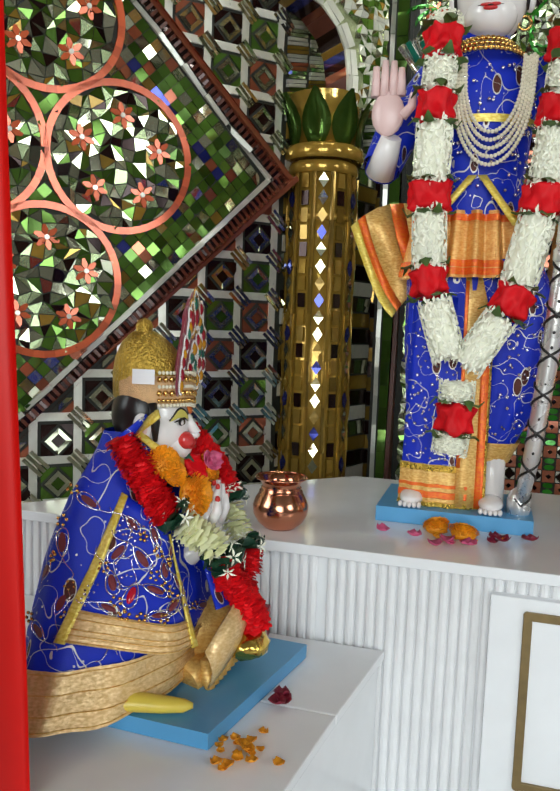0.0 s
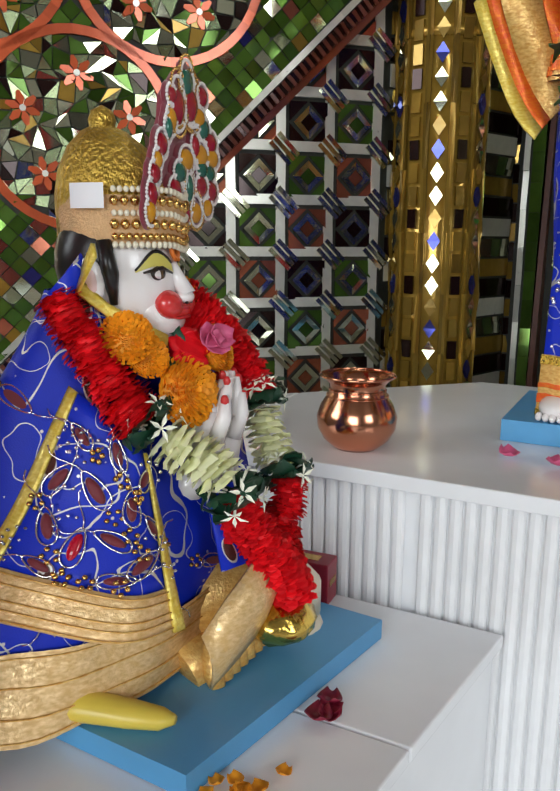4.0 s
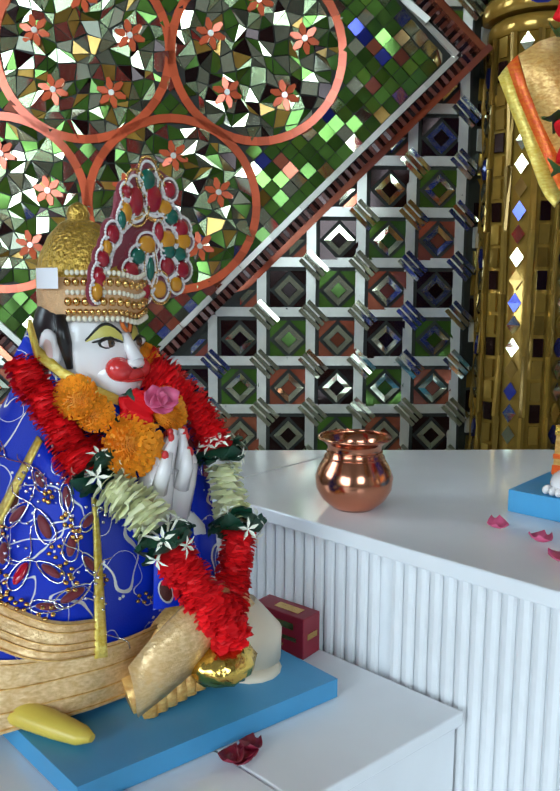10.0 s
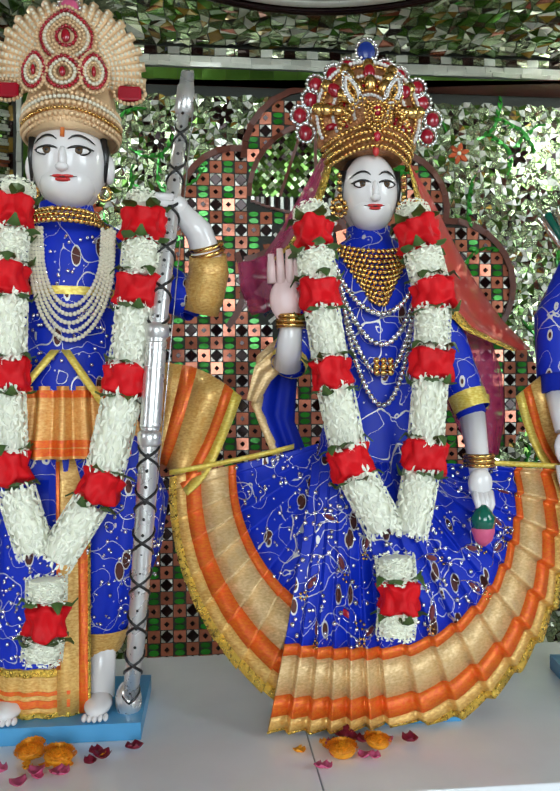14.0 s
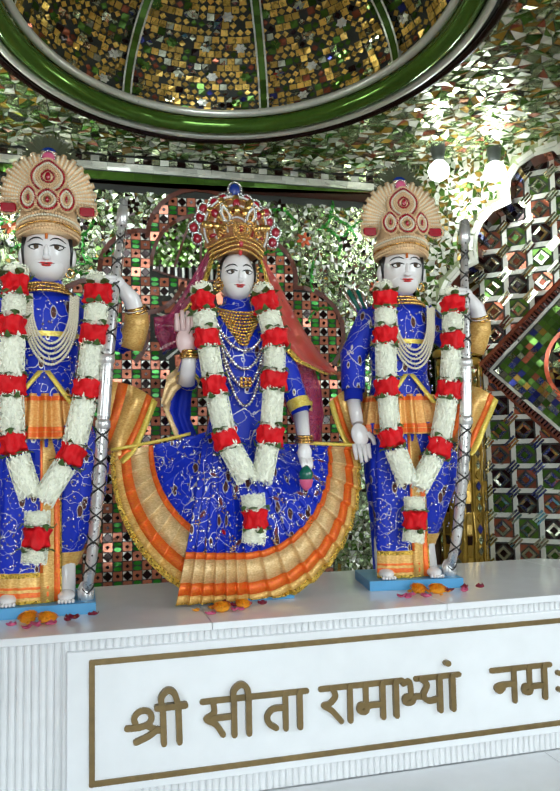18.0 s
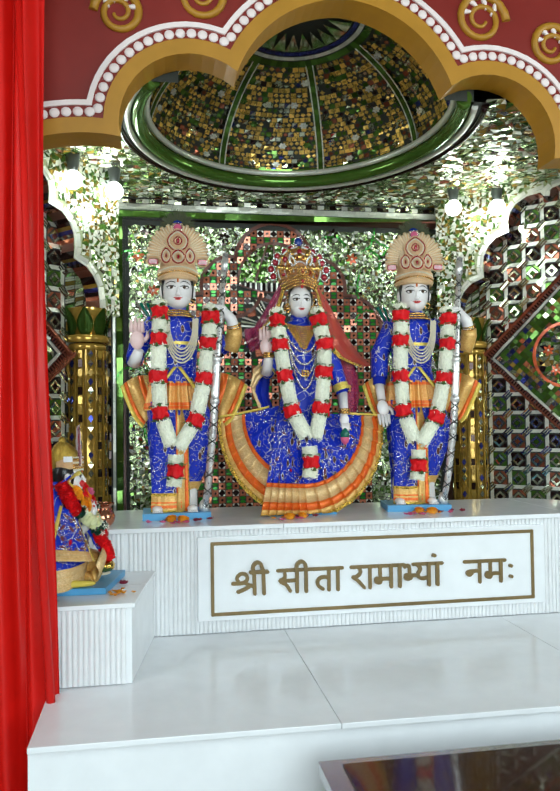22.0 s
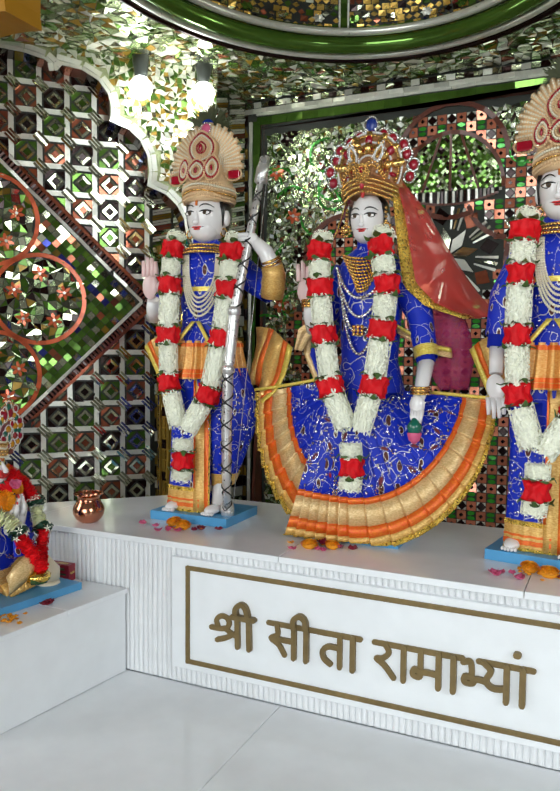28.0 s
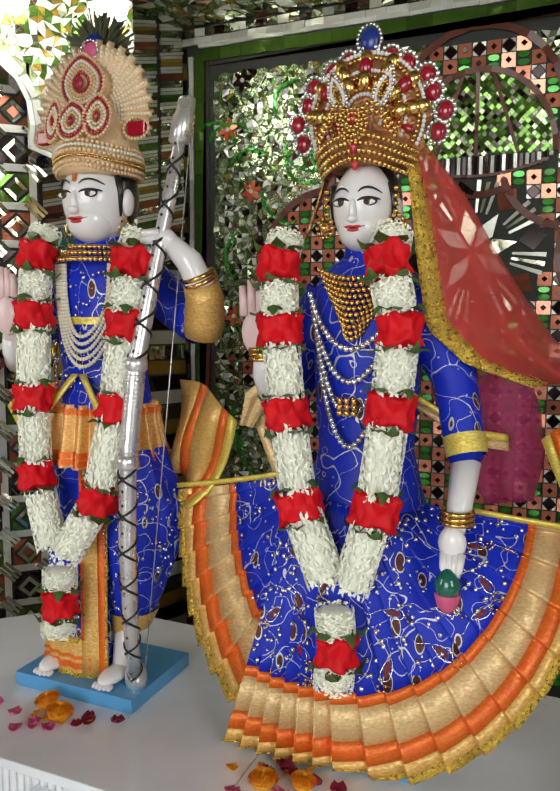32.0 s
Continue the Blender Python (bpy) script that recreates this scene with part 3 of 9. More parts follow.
cells = shatter(FX0 + 0.05, FX1 - 0.05, 0.09, FZ - 0.045, 0.0165, lambda u, v: not in_lobe(u, v), lambda r, u, v: r.choices((MI, GR, GO, DK, ST, CK), (14, 12, 2, 4, 14, 54))[0], 5)
in_tiles = lambda u, v: in_lobe(u, v) and not in_canopy(u, v) and not in_star(u, v) and not (1.53 < v < 1.6 and abs(u - CX) < 0.2)
P_T = 0.038
for i in range(-18, 19):
    for j in range(4, 50):
        u, v = CX + P_T * i, P_T * j
        if not in_tiles(u, v):
            continue
        if (i + j) % 2 == 0:
            h = P_T * 0.47
            cells.append(([(u - h, v - h), (u + h, v - h), (u + h, v + h), (u - h, v + h)], SA, 0.0))
            cells.append(([(u - h * 0.45, v), (u, v - h * 0.45), (u + h * 0.45, v), (u, v + h * 0.45)], DK, 0.004))
        elif i % 2 == 0:
            h = P_T * 0.44
            cells.append(([(u - h, v), (u, v - h), (u + h, v), (u, v + h)], DK, 0.001))
            for sx, sy in ((1, 1), (1, -1), (-1, 1), (-1, -1)):
                cells.append(([(u + sx * h, v + sy * h), (u + sx * h, v + sy * 0.004), (u + sx * 0.004, v + sy * h)][:: sx * sy], ST, 0.0))
        else:
            for dv in (-0.26, 0.26):
                w = v + dv * P_T
                cells.append(([(u + P_T * 0.40 * math.cos(t), w + P_T * 0.22 * math.sin(t)) for t in (2 * math.pi * k / 8 for k in range(8))], VI, 0.002))
cells += diamonds(CX - 0.2, CX + 0.2, 1.59, 1.81, 0.017, in_canopy, lambda r, i, j: r.choices((GR, CK, DK), (55, 30, 15))[0], 7)
for a, b, r in LOBES[:5]:
    n = 26
    for i in range(n):
        t0, t1 = 2 * math.pi * i / n, 2 * math.pi * (i + 1) / n
        m = (a + r * math.cos((t0 + t1) / 2), b + r * math.sin((t0 + t1) / 2))
        if not any(math.hypot(m[0] - a2, m[1] - b2) < r2 - 0.004 for a2, b2, r2 in LOBES if (a2, b2) != (a, b)) and m[1] > 1.2:
            cells += arc_band((a, b), r, 0.019, WD, math.degrees(t0), math.degrees(t1), 1, 0.006)
for k in range(18):
    t0, t1 = 10 * k, 10 * k + 10
    cells.append(([(CX + q * 0.205 * math.cos(radians(t)), 1.585 + q * 0.225 * math.sin(radians(t))) for q, t in ((1.03, t0), (0.96, t0), (0.96, t1), (1.03, t1))], WD, 0.006))
for w in (-0.11, 0.0, 0.11):
    cells += band((CX + w, 1.585), (CX + w * 0.35, 1.80), 0.009, WD, 0.006, 0.05)
for k in range(27):
    u = CX - 0.2 + 0.4 * (k + 0.5) / 27
    dz = 0.045 * (1 - ((u - CX) / 0.21) ** 2)
    cells.append(([(u - 0.0045, 1.58 - dz), (u + 0.0045, 1.58 - dz), (u + 0.0045, 1.583), (u - 0.0045, 1.583)], (ST, DK)[k % 2], 0.004))
    if k < 26:
        cells.append(([(u - 0.007, 1.572 - dz), (u + 0.008, 1.572 - dz), (u + 0.008, 1.58 - dz), (u - 0.007, 1.58 - dz)], WD, 0.006))
for k in range(8):
    am, hw = math.pi * k / 4 + 0.2, math.pi / 8
    for q0, q1, wd_, mid in ((0.012, 0.118, 0.86, (MI, ST)[k % 2]), (0.124, 0.196, 0.52, (DK, RE)[k % 2])):
        qm = (q0 + q1) / 2
        cells.append(([(CX + q * math.cos(a), 1.33 + q * math.sin(a)) for q, a in ((q0, am), (qm, am - hw * wd_), (q1, am), (qm, am + hw * wd_))], mid, 0.004))
    for e in range(3):
        a = am + hw + (e - 1) * 0.13
        cells.append(([(CX + q * math.cos(a + o), 1.33 + q * math.sin(a + o)) for q, o in ((0.105, -0.03), (0.192, -0.03), (0.192, 0.03), (0.105, 0.03))], (ST, MI, ST)[e], 0.002))
for u, v, mid in ((-0.30, 1.72, ORG), (-0.22, 1.53, ORG), (0.90, 1.73, ORG), (1.23, 1.53, ORG), (-0.25, 1.86, DK), (0.17, 1.83, DK), (0.79, 1.87, DK), (1.09, 1.73, DK), (-0.19, 1.36, DK), (1.3, 1.82, DK), (-0.03, 1.74, DK), (1.28, 1.3, ORG), (-0.28, 1.15, ORG)):
    cells += flower((u, v), 0.033, mid, lift=0.006)
rng = random.Random(3)
for k in range(105):
    u, v = rng.uniform(FX0 + 0.1, FX1 - 0.1), rng.uniform(TOP + 0.3, FZ - 0.1)
    if in_lobe(u, v):
        continue
    a = rng.uniform(0, 6.3)
    for s in range(7):
        u2, v2 = u + 0.022 * math.cos(a), v + 0.022 * math.sin(a)
        cells += band((u, v), (u2, v2), 0.005, VI, 0.006)
        cells.append(([(u2, v2), (u2 + 0.012 * math.cos(a + 1), v2 + 0.012 * math.sin(a + 1)), (u2 + 0.024 * math.cos(a + 0.6), v2 + 0.024 * math.sin(a + 0.6)), (u2 + 0.012 * math.cos(a + 0.1), v2 + 0.012 * math.sin(a + 0.1))], VI, 0.006))
        u, v, a = u2, v2, a + rng.uniform(-0.1, 0.55)
for (a, b) in (((FX0, 0.09), (FX0, FZ)), ((FX0, FZ), (FX1, FZ)), ((FX1, FZ), (FX1, 0.09))):
    s = Vector((CX - (a[0] + b[0]) / 2, 0)).normalized() if a[0] == b[0] else Vector((0, -1))
    for off, w, mid, lf, ct in ((0.0, 0.034, GR, 0.004, 0.07), (0.026, 0.013, WD, 0.006, 0.0), (-0.03, 0.014, ST, 0.004, 0.09)):
        cells += band((a[0] + s.x * off, a[1] + s.y * off), (b[0] + s.x * off, b[1] + s.y * off), w, mid, lf, ct)
for u0, u1 in ((-0.66, FX0 - 0.045), (FX1 + 0.045, 1.72)):
    n = 41
    for k in range(n):
        v = 0.10 + 1.93 * k / n
        w = (u1 - u0) / 3
        for c in range(3):
            cells.append(([(u0 + w * c + 0.002, v), (u0 + w * (c + 1) - 0.002, v), (u0 + w * (c + 1) - 0.002, v + 0.043), (u0 + w * c + 0.002, v + 0.043)], (DK if (k + c) % 2 else GO) if c != 1 else (MI if k % 2 else GR), 0.0))
cells += band((-0.66, FZ + 0.045), (1.72, FZ + 0.045), 0.020, ST, 0.004, 0.06) + band((-0.66, FZ + 0.07), (1.72, FZ + 0.07), 0.022, (MI, DK, MI, ST), 0.004, 0.035)
vs, fs, ids = mirrorwork(cells, tilt=0.075, seed=9)
tagged(raw("floral_mosaic", on_wall(vs, (0, WALL_Y, 0), (1, 0, 0), (0, -1, 0)), fs, GLASS, wall_back, ids), "broken-mirror mosaic with green vines, lobed arch and canopy", kind="stuff")

# ---- corner columns ----
def column(name, at, base, top_z, r, label):
    ob = tagged(empty(name, (*at, 0)), label, "column")
    n = 12
    vs, fs, ids = [], [], []
    core = bmesh.new()
    loft(core, [ring((0, 0, base), r - 0.003, r - 0.003, 24), ring((0, 0, top_z), r - 0.003, r - 0.003, 24)])
    part("shaft", core, gold_glass, ob)
    cells = []
    for k in range(n):
        w = 2 * math.pi * r / n
        u = w * (k + 0.5)
        for e in (-0.44, 0.44):
            cells += band((u + e * w, base), (u + e * w, top_z), w * 0.12, GO, 0.003, 0.11)
        m = int((top_z - base) / 0.042)
        for j in range(m):
            v = base + (top_z - base) * (j + 0.5) / m
            if k % 2:
                cells.append(([(u - w * 0.26, v), (u, v - 0.019), (u + w * 0.26, v), (u, v + 0.019)], (MI, MI, BL, GO)[(j + k) % 4], 0.002))
            else:
                cells.append(([(u - w * 0.2, v - 0.018), (u + w * 0.2, v - 0.018), (u + w * 0.2, v + 0.018), (u - w * 0.2, v + 0.018)], (GO, GO, DK)[j % 3], 0.001))
    a, b, c = mirrorwork(cells, tilt=0.05, seed=4)
    a = [((r + w) * math.cos(u / r), (r + w) * math.sin(u / r), v) for u, v, w in a]
    tagged(raw("mirror_inlay", a, b, GLASS, ob, c), kind="stuff")
    for z, rr, h in ((top_z, r * 1.06, 0.03), (top_z + 0.035, r * 1.2, 0.035), (top_z - 0.12, r * 1.04, 0.02), (base + 0.005, r * 1.08, 0.03)):
        cb = bmesh.new()
        loft(cb, [ring((0, 0, z), rr * 0.96, rr * 0.96, 24), ring((0, 0, z + h * 0.3), rr, rr, 24), ring((0, 0, z + h * 0.7), rr, rr, 24), ring((0, 0, z + h), rr * 0.96, rr * 0.96, 24)])
        part("ring", cb, gold_glass, ob)
    for k in range(8):
        t = 2 * math.pi * k / 8
        pb = bmesh.new()
        rows = []
        for q in range(7):
            f = q / 6
            half = 0.036 * math.sin(math.pi * min(0.97, 0.18 + 0.8 * f)) + 0.002
            rad = r * (1.08 + 0.38 * f * f)
            rows.append([(rad * math.cos(t) + s * half * -math.sin(t) * 1.0 - (0.006 if abs(s) > 0.9 else 0) * math.cos(t), rad * math.sin(t) + s * half * math.cos(t) - (0.006 if abs(s) > 0.9 else 0) * math.sin(t), top_z + 0.072 + 0.125 * f) for s in (-1, -0.5, 0, 0.5, 1)])
        loft(pb, rows, cap=False, closed=False)
        bmesh.ops.solidify(pb, geom=pb.faces[:], thickness=0.006)
        part("petal", pb, green_glass, ob, "green glass lotus petal")
    cb = bmesh.new()
    loft(cb, [ring((0, 0, top_z + 0.07), r * 0.9, r * 0.9, 20), ring((0, 0, top_z + 0.20), r * 1.15, r * 1.15, 20)])
    part("bell", cb, gold_glass, ob)
    return ob


column("column", (-0.535, 0.79), 0.08, 1.16, 0.088, "gold mirror-inlaid column with green lotus capital")
column("column", (1.50, 0.98), 0.08, 1.16, 0.088, "gold mirror-inlaid column with green lotus capital")
column("column", (-1.505, -0.240), PED - 0.75, 1.16, 0.075, "gold mirror-inlaid column at the shrine's front")

# ---- side arches above the columns ----
def side_arch(name, corner, along, normal, flip):
    """A deep foiled arch over the diamond panel: glittering face, striped soffit."""
    half = [(-0.125, 1.33), (-0.122, 1.40), (-0.112, 1.46), (-0.085, 1.51), (-0.04, 1.55), (0.03, 1.575), (0.022, 1.63), (0.030, 1.69), (0.055, 1.74), (0.10, 1.78), (0.17, 1.80), (0.163, 1.85), (0.175, 1.90), (0.21, 1.945), (0.27, 1.975), (0.36, 1.985), (0.355, 1.96), (0.40, 1.995), (0.47, 2.01), (0.56, 2.015)]
    edge = half + [(1.12 - u, v) for u, v in half[-2::-1]]
    depth = 0.105
    bm = bmesh.new()
    for p, q in zip(edge, edge[1:]):
        if q[0] <= p[0] and abs(q[0] - p[0]) < 0.012:
            continue
        bm.faces.new([bm.verts.new((u, v, depth)) for u, v in ((p[0], p[1]), (q[0], q[1]), (q[0], CEIL + 0.06), (p[0], CEIL + 0.06))])
    for u0, u1 in ((-0.24, -0.125), (1.245, 1.36)):
        bm.faces.new([bm.verts.new((u, v, depth)) for u, v in ((u0, 1.33), (u1, 1.33), (u1, CEIL + 0.06), (u0, CEIL + 0.06))])
    for v, c in zip(bm.verts, on_wall([tuple(v.co) for v in bm.verts], (*corner, 0), along, normal)):
        v.co = c
    bmesh.ops.recalc_face_normals(bm, faces=bm.faces)
    ob = tagged(part(name, bm, glitter), "deep foiled arch of glittering gold mosaic over the wall", "arch", kind="structure")
    # striped soffit
    vs, fs, ids = [], [], []
    for k, (p, q) in enumerate(zip(edge, edge[1:])):
        for h in range(3):
            a = tuple(p[i] + (q[i] - p[i]) * h / 3 for i in (0, 1))
            b = tuple(p[i] + (q[i] - p[i]) * (h + 1) / 3 for i in (0, 1))
            fs.append(tuple(range(len(vs), len(vs) + 4)))
            vs += [(*a, 0.004), (*b, 0.004), (*b, depth), (*a, depth)]
            ids.append((DK, WD, WD, RE, DK, BL, GO, DK)[(3 * k + h) % 8])
    tagged(raw("striped_soffit", on_wall(vs, (*corner, 0), along, normal), fs, GLASS, ob, ids), kind="stuff")
    cells = []
    for p, q in zip(edge, edge[1:]):
        d = (q[0] - p[0], q[1] - p[1])
        ln = math.hypot(*d)
        nu, nv = -d[1] / ln, d[0] / ln
        for o0, o1, mid in ((-0.002, 0.010, ST), (0.012, 0.030, ST)):
            cells.append(([(p[0] + nu * o0, p[1] + nv * o0), (q[0] + nu * o0, q[1] + nv * o0), (q[0] + nu * o1, q[1] + nv * o1), (p[0] + nu * o1, p[1] + nv * o1)], mid, depth + 0.001))
    opening = edge + [(1.245, 1.2), (-0.125, 1.2)]
    far = lambda u, v: min(math.hypot(u - a, v - b) for a, b in edge) > 0.046
    cells += shatter(-0.24, 1.36, 1.34, CEIL, 0.017, lambda u, v: not inside(opening, u, v) and far(u, v), lambda r, u, v: r.choices((MI, GR, GO, ST), (12, 26, 18, 44))[0], 31, depth)
    a, b, c = mirrorwork(cells, tilt=0.06, seed=8)
    tagged(raw("glitter_mosaic", on_wall(a, (*corner, 0), along, normal), b, GLASS, ob, c), kind="stuff")
    return ob


side_arch("side_arch_left", CORNER_L, LEFT_ALONG, LEFT_NORMAL, 1)
side_arch("side_arch_right", CORNER_R, RIGHT_ALONG, RIGHT_NORMAL, -1)

# ---- striped glass returns beside the back panel, above the capitals ----
for nm, p, q in (("return_left", (-0.632, 0.722), (-0.46, 1.195)), ("return_right", (1.53, 1.195), (1.66, 0.96))):
    a, b = Vector((*p, 0)), Vector((*q, 0))
    d = (b - a).normalized()
    nn = Vector((d.y, -d.x, 0))
    bm = bmesh.new()
    prism(bm, [tuple((a + nn * 0.0)[:2]), tuple((b + nn * 0.0)[:2]), tuple((b - nn * 0.1)[:2]), tuple((a - nn * 0.1)[:2])], 0.078, CEIL + 0.03)
    ob = tagged(part(nm, bm, grout), "narrow return wall of slanting coloured glass strips", "wall", kind="structure")
    ln = (b - a).length
    cells = []
    for j in range(70):
        for k in range(5):
            u, v = ln * (k + 0.1) / 5, 1.30 + 0.0105 * j - (0.0 if k % 2 else 0.004)
            w = ln / 5 * 0.85
            mid = (ST, MI, ST, GR, ST, MI, RE, ST, GO, ST, MI)[(j // 2 + 3 * k) % 11]
            cells.append(([(u, v), (u + w, v + 0.022), (u + w, v + 0.0305), (u, v + 0.0085)], mid, 0.001))
    for j in range(25):
        for k in range(3):
            u, v = ln * (k + 0.1) / 3, 0.10 + 0.048 * j
            w = ln / 3 * 0.85
            cells.append(([(u, v), (u + w, v), (u + w, v + 0.042), (u, v + 0.042)], (GO, MI, ST, DK)[(j + k) % 4], 0.001))
    x, y, c = mirrorwork(cells, tilt=0.05, seed=6)
    tagged(raw("glass_strips", on_wall(x, (*p, 0), tuple(d), tuple(nn)), y, GLASS, ob, c), kind="stuff")

# ---- ceiling with its dome ----
DC, DR, DY = (0.385, 0.13), 0.695, 1.14
FRONT = ARCH_Y + 0.052
bm = bmesh.new()
n = 64
inner, outer = [], []
for i in range(n):
    c, s = math.cos(2 * math.pi * i / n), math.sin(2 * math.pi * i / n)
    k = min((2.3 / abs(c)) if abs(c) > 1e-6 else 9, (1.10 / s) if s > 1e-6 else ((DC[1] - FRONT) / -s) if s < -1e-6 else 99)
    e = 1 / math.hypot(c / DR, s / (DR * DY))
    outer.append((DC[0] + k * c, DC[1] + k * s))
    inner.append((DC[0] + min(e, k) * c, DC[1] + min(e, k) * s))
va = [bm.verts.new((x, y, CEIL)) for x, y in inner]
vb = [bm.verts.new((x, y, CEIL)) for x, y in outer]
vc = [bm.verts.new((x, y, CEIL + 0.05)) for x, y in inner]
for i in range(n):
    j = (i + 1) % n
    if (Vector(inner[i]) - Vector(outer[i])).length > 0.01 or (Vector(inner[j]) - Vector(outer[j])).length > 0.01:
        bm.faces.new((va[i], va[j], vb[j], vb[i]))
    if inner[i] != outer[i] or inner[j] != outer[j]:
        bm.faces.new((va[i], vc[i], vc[j], va[j]))
bmesh.ops.remove_doubles(bm, verts=bm.verts, dist=0.0005)
ceiling = tagged(part("ceiling", bm, grout), "flat ceiling of glittering mirror mosaic round a dome", "ceiling", kind="structure")
cells = shatter(-1.6, 2.5, ARCH_Y + 0.02, 1.2, 0.034, lambda u, v: DR + 0.05 < math.hypot(u - DC[0], (v - DC[1]) / DY) < 2.2 and v > ARCH_Y + 0.03, lambda r, u, v: r.choices((MI, GR, GO, ST, RE, CK), (26, 16, 12, 18, 4, 30))[0], 41)
a, b, c = mirrorwork(cells, tilt=0.09, seed=41)
dome_v, dome_f, dome_i = [(x, y, CEIL - w) for x, y, w in a], [f[::-1] for f in b], c
# dome shell
DH = 0.46
shell = lambda f, t, q=1.0: (DC[0] + q * DR * math.cos(t) * math.cos(f), DC[1] + q * DR * DY * math.sin(t) * math.cos(f), CEIL + 0.05 + DH * q * math.sin(f))
bm = bmesh.new()
rows = [[shell(radians(2 + 88 * j / 12), 2 * math.pi * i / 48) for i in range(48)] for j in range(12)]
loft(bm, rows, cap=False)
bmesh.ops.delete(bm, geom=[v for v in bm.verts if v.co.y < FRONT - 0.08], context="VERTS")
tagged(part("dome", bm, grout), "domed vault of amber and gold mirror mosaic", "dome", kind="structure")
rng = random.Random(77)
cells3 = []
vs, fs, ids = [], [], []


def on_dome(quad, mid, lift=0.006, jig=0.0):
    if shell(*quad[0])[1] < FRONT:
        return
    b0 = len(vs)
    for f, t in quad:
        vs.append(shell(f, t, 1 - lift + rng.uniform(-jig, jig)))
    fs.append(tuple(range(b0, b0 + len(quad))))
    ids.append(mid)


rows_f = 22
for j in range(rows_f):
    f0, f1 = radians(4 + 56 * j / rows_f), radians(4 + 56 * (j + 0.9) / rows_f)
    m = max(12, int(150 * math.cos(f0)))
    for i in range(m):
        t0, t1 = 2 * math.pi * i / m, 2 * math.pi * (i + 0.9) / m
        if rng.random() < 0.97:
            mid = rng.choices((AM, RE, MI, GR, BL, DK), (60, 6, 14, 14, 1, 5))[0]
            fm, tm = (f0 + f1) / 2, (t0 + t1) / 2
            on_dome([(f0, tm), (fm, t1), (f1, tm), (fm, t0)] if rng.random() < 0.5 else [(f0, t0), (f0, t1), (f1, t1), (f1, t0)], mid, 0.008, 0.004)
# round blossoms of glass
for j in range(5):
    f = radians(8 + 11 * j)
    m = int(34 * math.cos(f))
    for i in range(m):
        t = 2 * math.pi * (i + 0.5 * (j % 2)) / m
        for k in range(6):
            a0 = 2 * math.pi * k / 6
            rr = 0.034
            on_dome([(f, t)] + [(f + rr * math.sin(a0 + o) * q, t + rr * math.cos(a0 + o) * q / math.cos(f)) for q, o in ((0.7, -0.5), (1, 0), (0.7, 0.5))], (MI, GR, ST)[(i + j) % 3], 0.022, 0.002)
for i in range(8):
    t = 2 * math.pi * i / 8 + 0.39
    for j in range(20):
        f0, f1 = radians(2 + 60 * j / 20), radians(2 + 60 * (j + 1) / 20)
        for o0, o1, mid in ((-0.028, -0.018, ST), (-0.017, 0.017, GR), (0.018, 0.028, ST)):
            k = 1 / max(0.2, math.cos((f0 + f1) / 2))
            on_dome([(f0, t + o0 * k), (f0, t + o1 * k), (f1, t + o1 * k), (f1, t + o0 * k)], mid, 0.035)
for fr, w, mid, lf in ((0.06, 0.02, GR, 0.03), (1.06, 0.05, GR, 0.04), (1.12, 0.03, ST, 0.04), (1.16, 0.03, BL, 0.04)):
    for i in range(72):
        t0, t1 = 2 * math.pi * i / 72, 2 * math.pi * (i + 1) / 72
        on_dome([(fr, t0), (fr, t1), (fr + w, t1), (fr + w, t0)], mid, lf)
for i in range(24):
    t0, t1 = 2 * math.pi * i / 24, 2 * math.pi * (i + 1) / 24
    on_dome([(1.20, t0), (1.20, t1), (1.36, (t0 + t1) / 2)], MI, 0.045)
tagged(raw("dome_mosaic", vs, [f[::-1] for f in fs], GLASS, None, ids), "amber, green and mirror glass lining of the dome", "mosaic", kind="stuff")
tagged(raw("ceiling_mosaic", dome_v, dome_f, GLASS, None, dome_i), "broken-mirror pieces on the flat ceiling", "mosaic", kind="stuff")
for rr, zz, tr, m, lb in ((DR + 0.005, CEIL - 0.005, 0.013, mirror_strip, "silver"), (DR - 0.035, CEIL + 0.015, 0.030, green_glass, "green"), (DR + 0.045, CEIL - 0.002, 0.014, dark_glass, "dark"), (DR - 0.07, CEIL + 0.045, 0.014, mirror_strip, "silver")):
    bm = bmesh.new()
    pts = [(DC[0] + rr * math.cos(2 * math.pi * i / 96), DC[1] + rr * DY * math.sin(2 * math.pi * i / 96), zz) for i in range(-20, 69)]
    pts = [q for q in pts if q[1] > FRONT]
    tube(bm, pts, tr, 8)
    tagged(part("trim", bm, m), lb + " glass moulding round the dome", "moulding", kind="structure")
# unseen cover added over the dome closes the shrine
tagged(boxed("ceiling_roof", -3.5, 4.2, ARCH_Y - 0.06, 1.6, 3.2, 3.3, plaster), "unseen plaster cover added above the shrine", "ceiling", kind="structure")

# ---- the painted front arch ----
AX = 0.475


def circle_through(p, q, bulge):
    """Centre and radius of the arc from p to q that swells by bulge to its left."""
    p, q = Vector(p), Vector(q)
    d = q - p
    h = d.length / 2
    rad = (h * h + bulge * bulge) / (2 * bulge)
    return (p + q) / 2 + Vector((-d.y, d.x)).normalized() * (bulge - rad), rad


LOBE = [circle_through(*a) for a in (((-0.80, 1.655), (-0.32, 1.785), 0.055), ((-0.32, 1.785), (0.08, 2.035), 0.165), ((0.08, 2.035), (AX, 2.325), 0.075))]


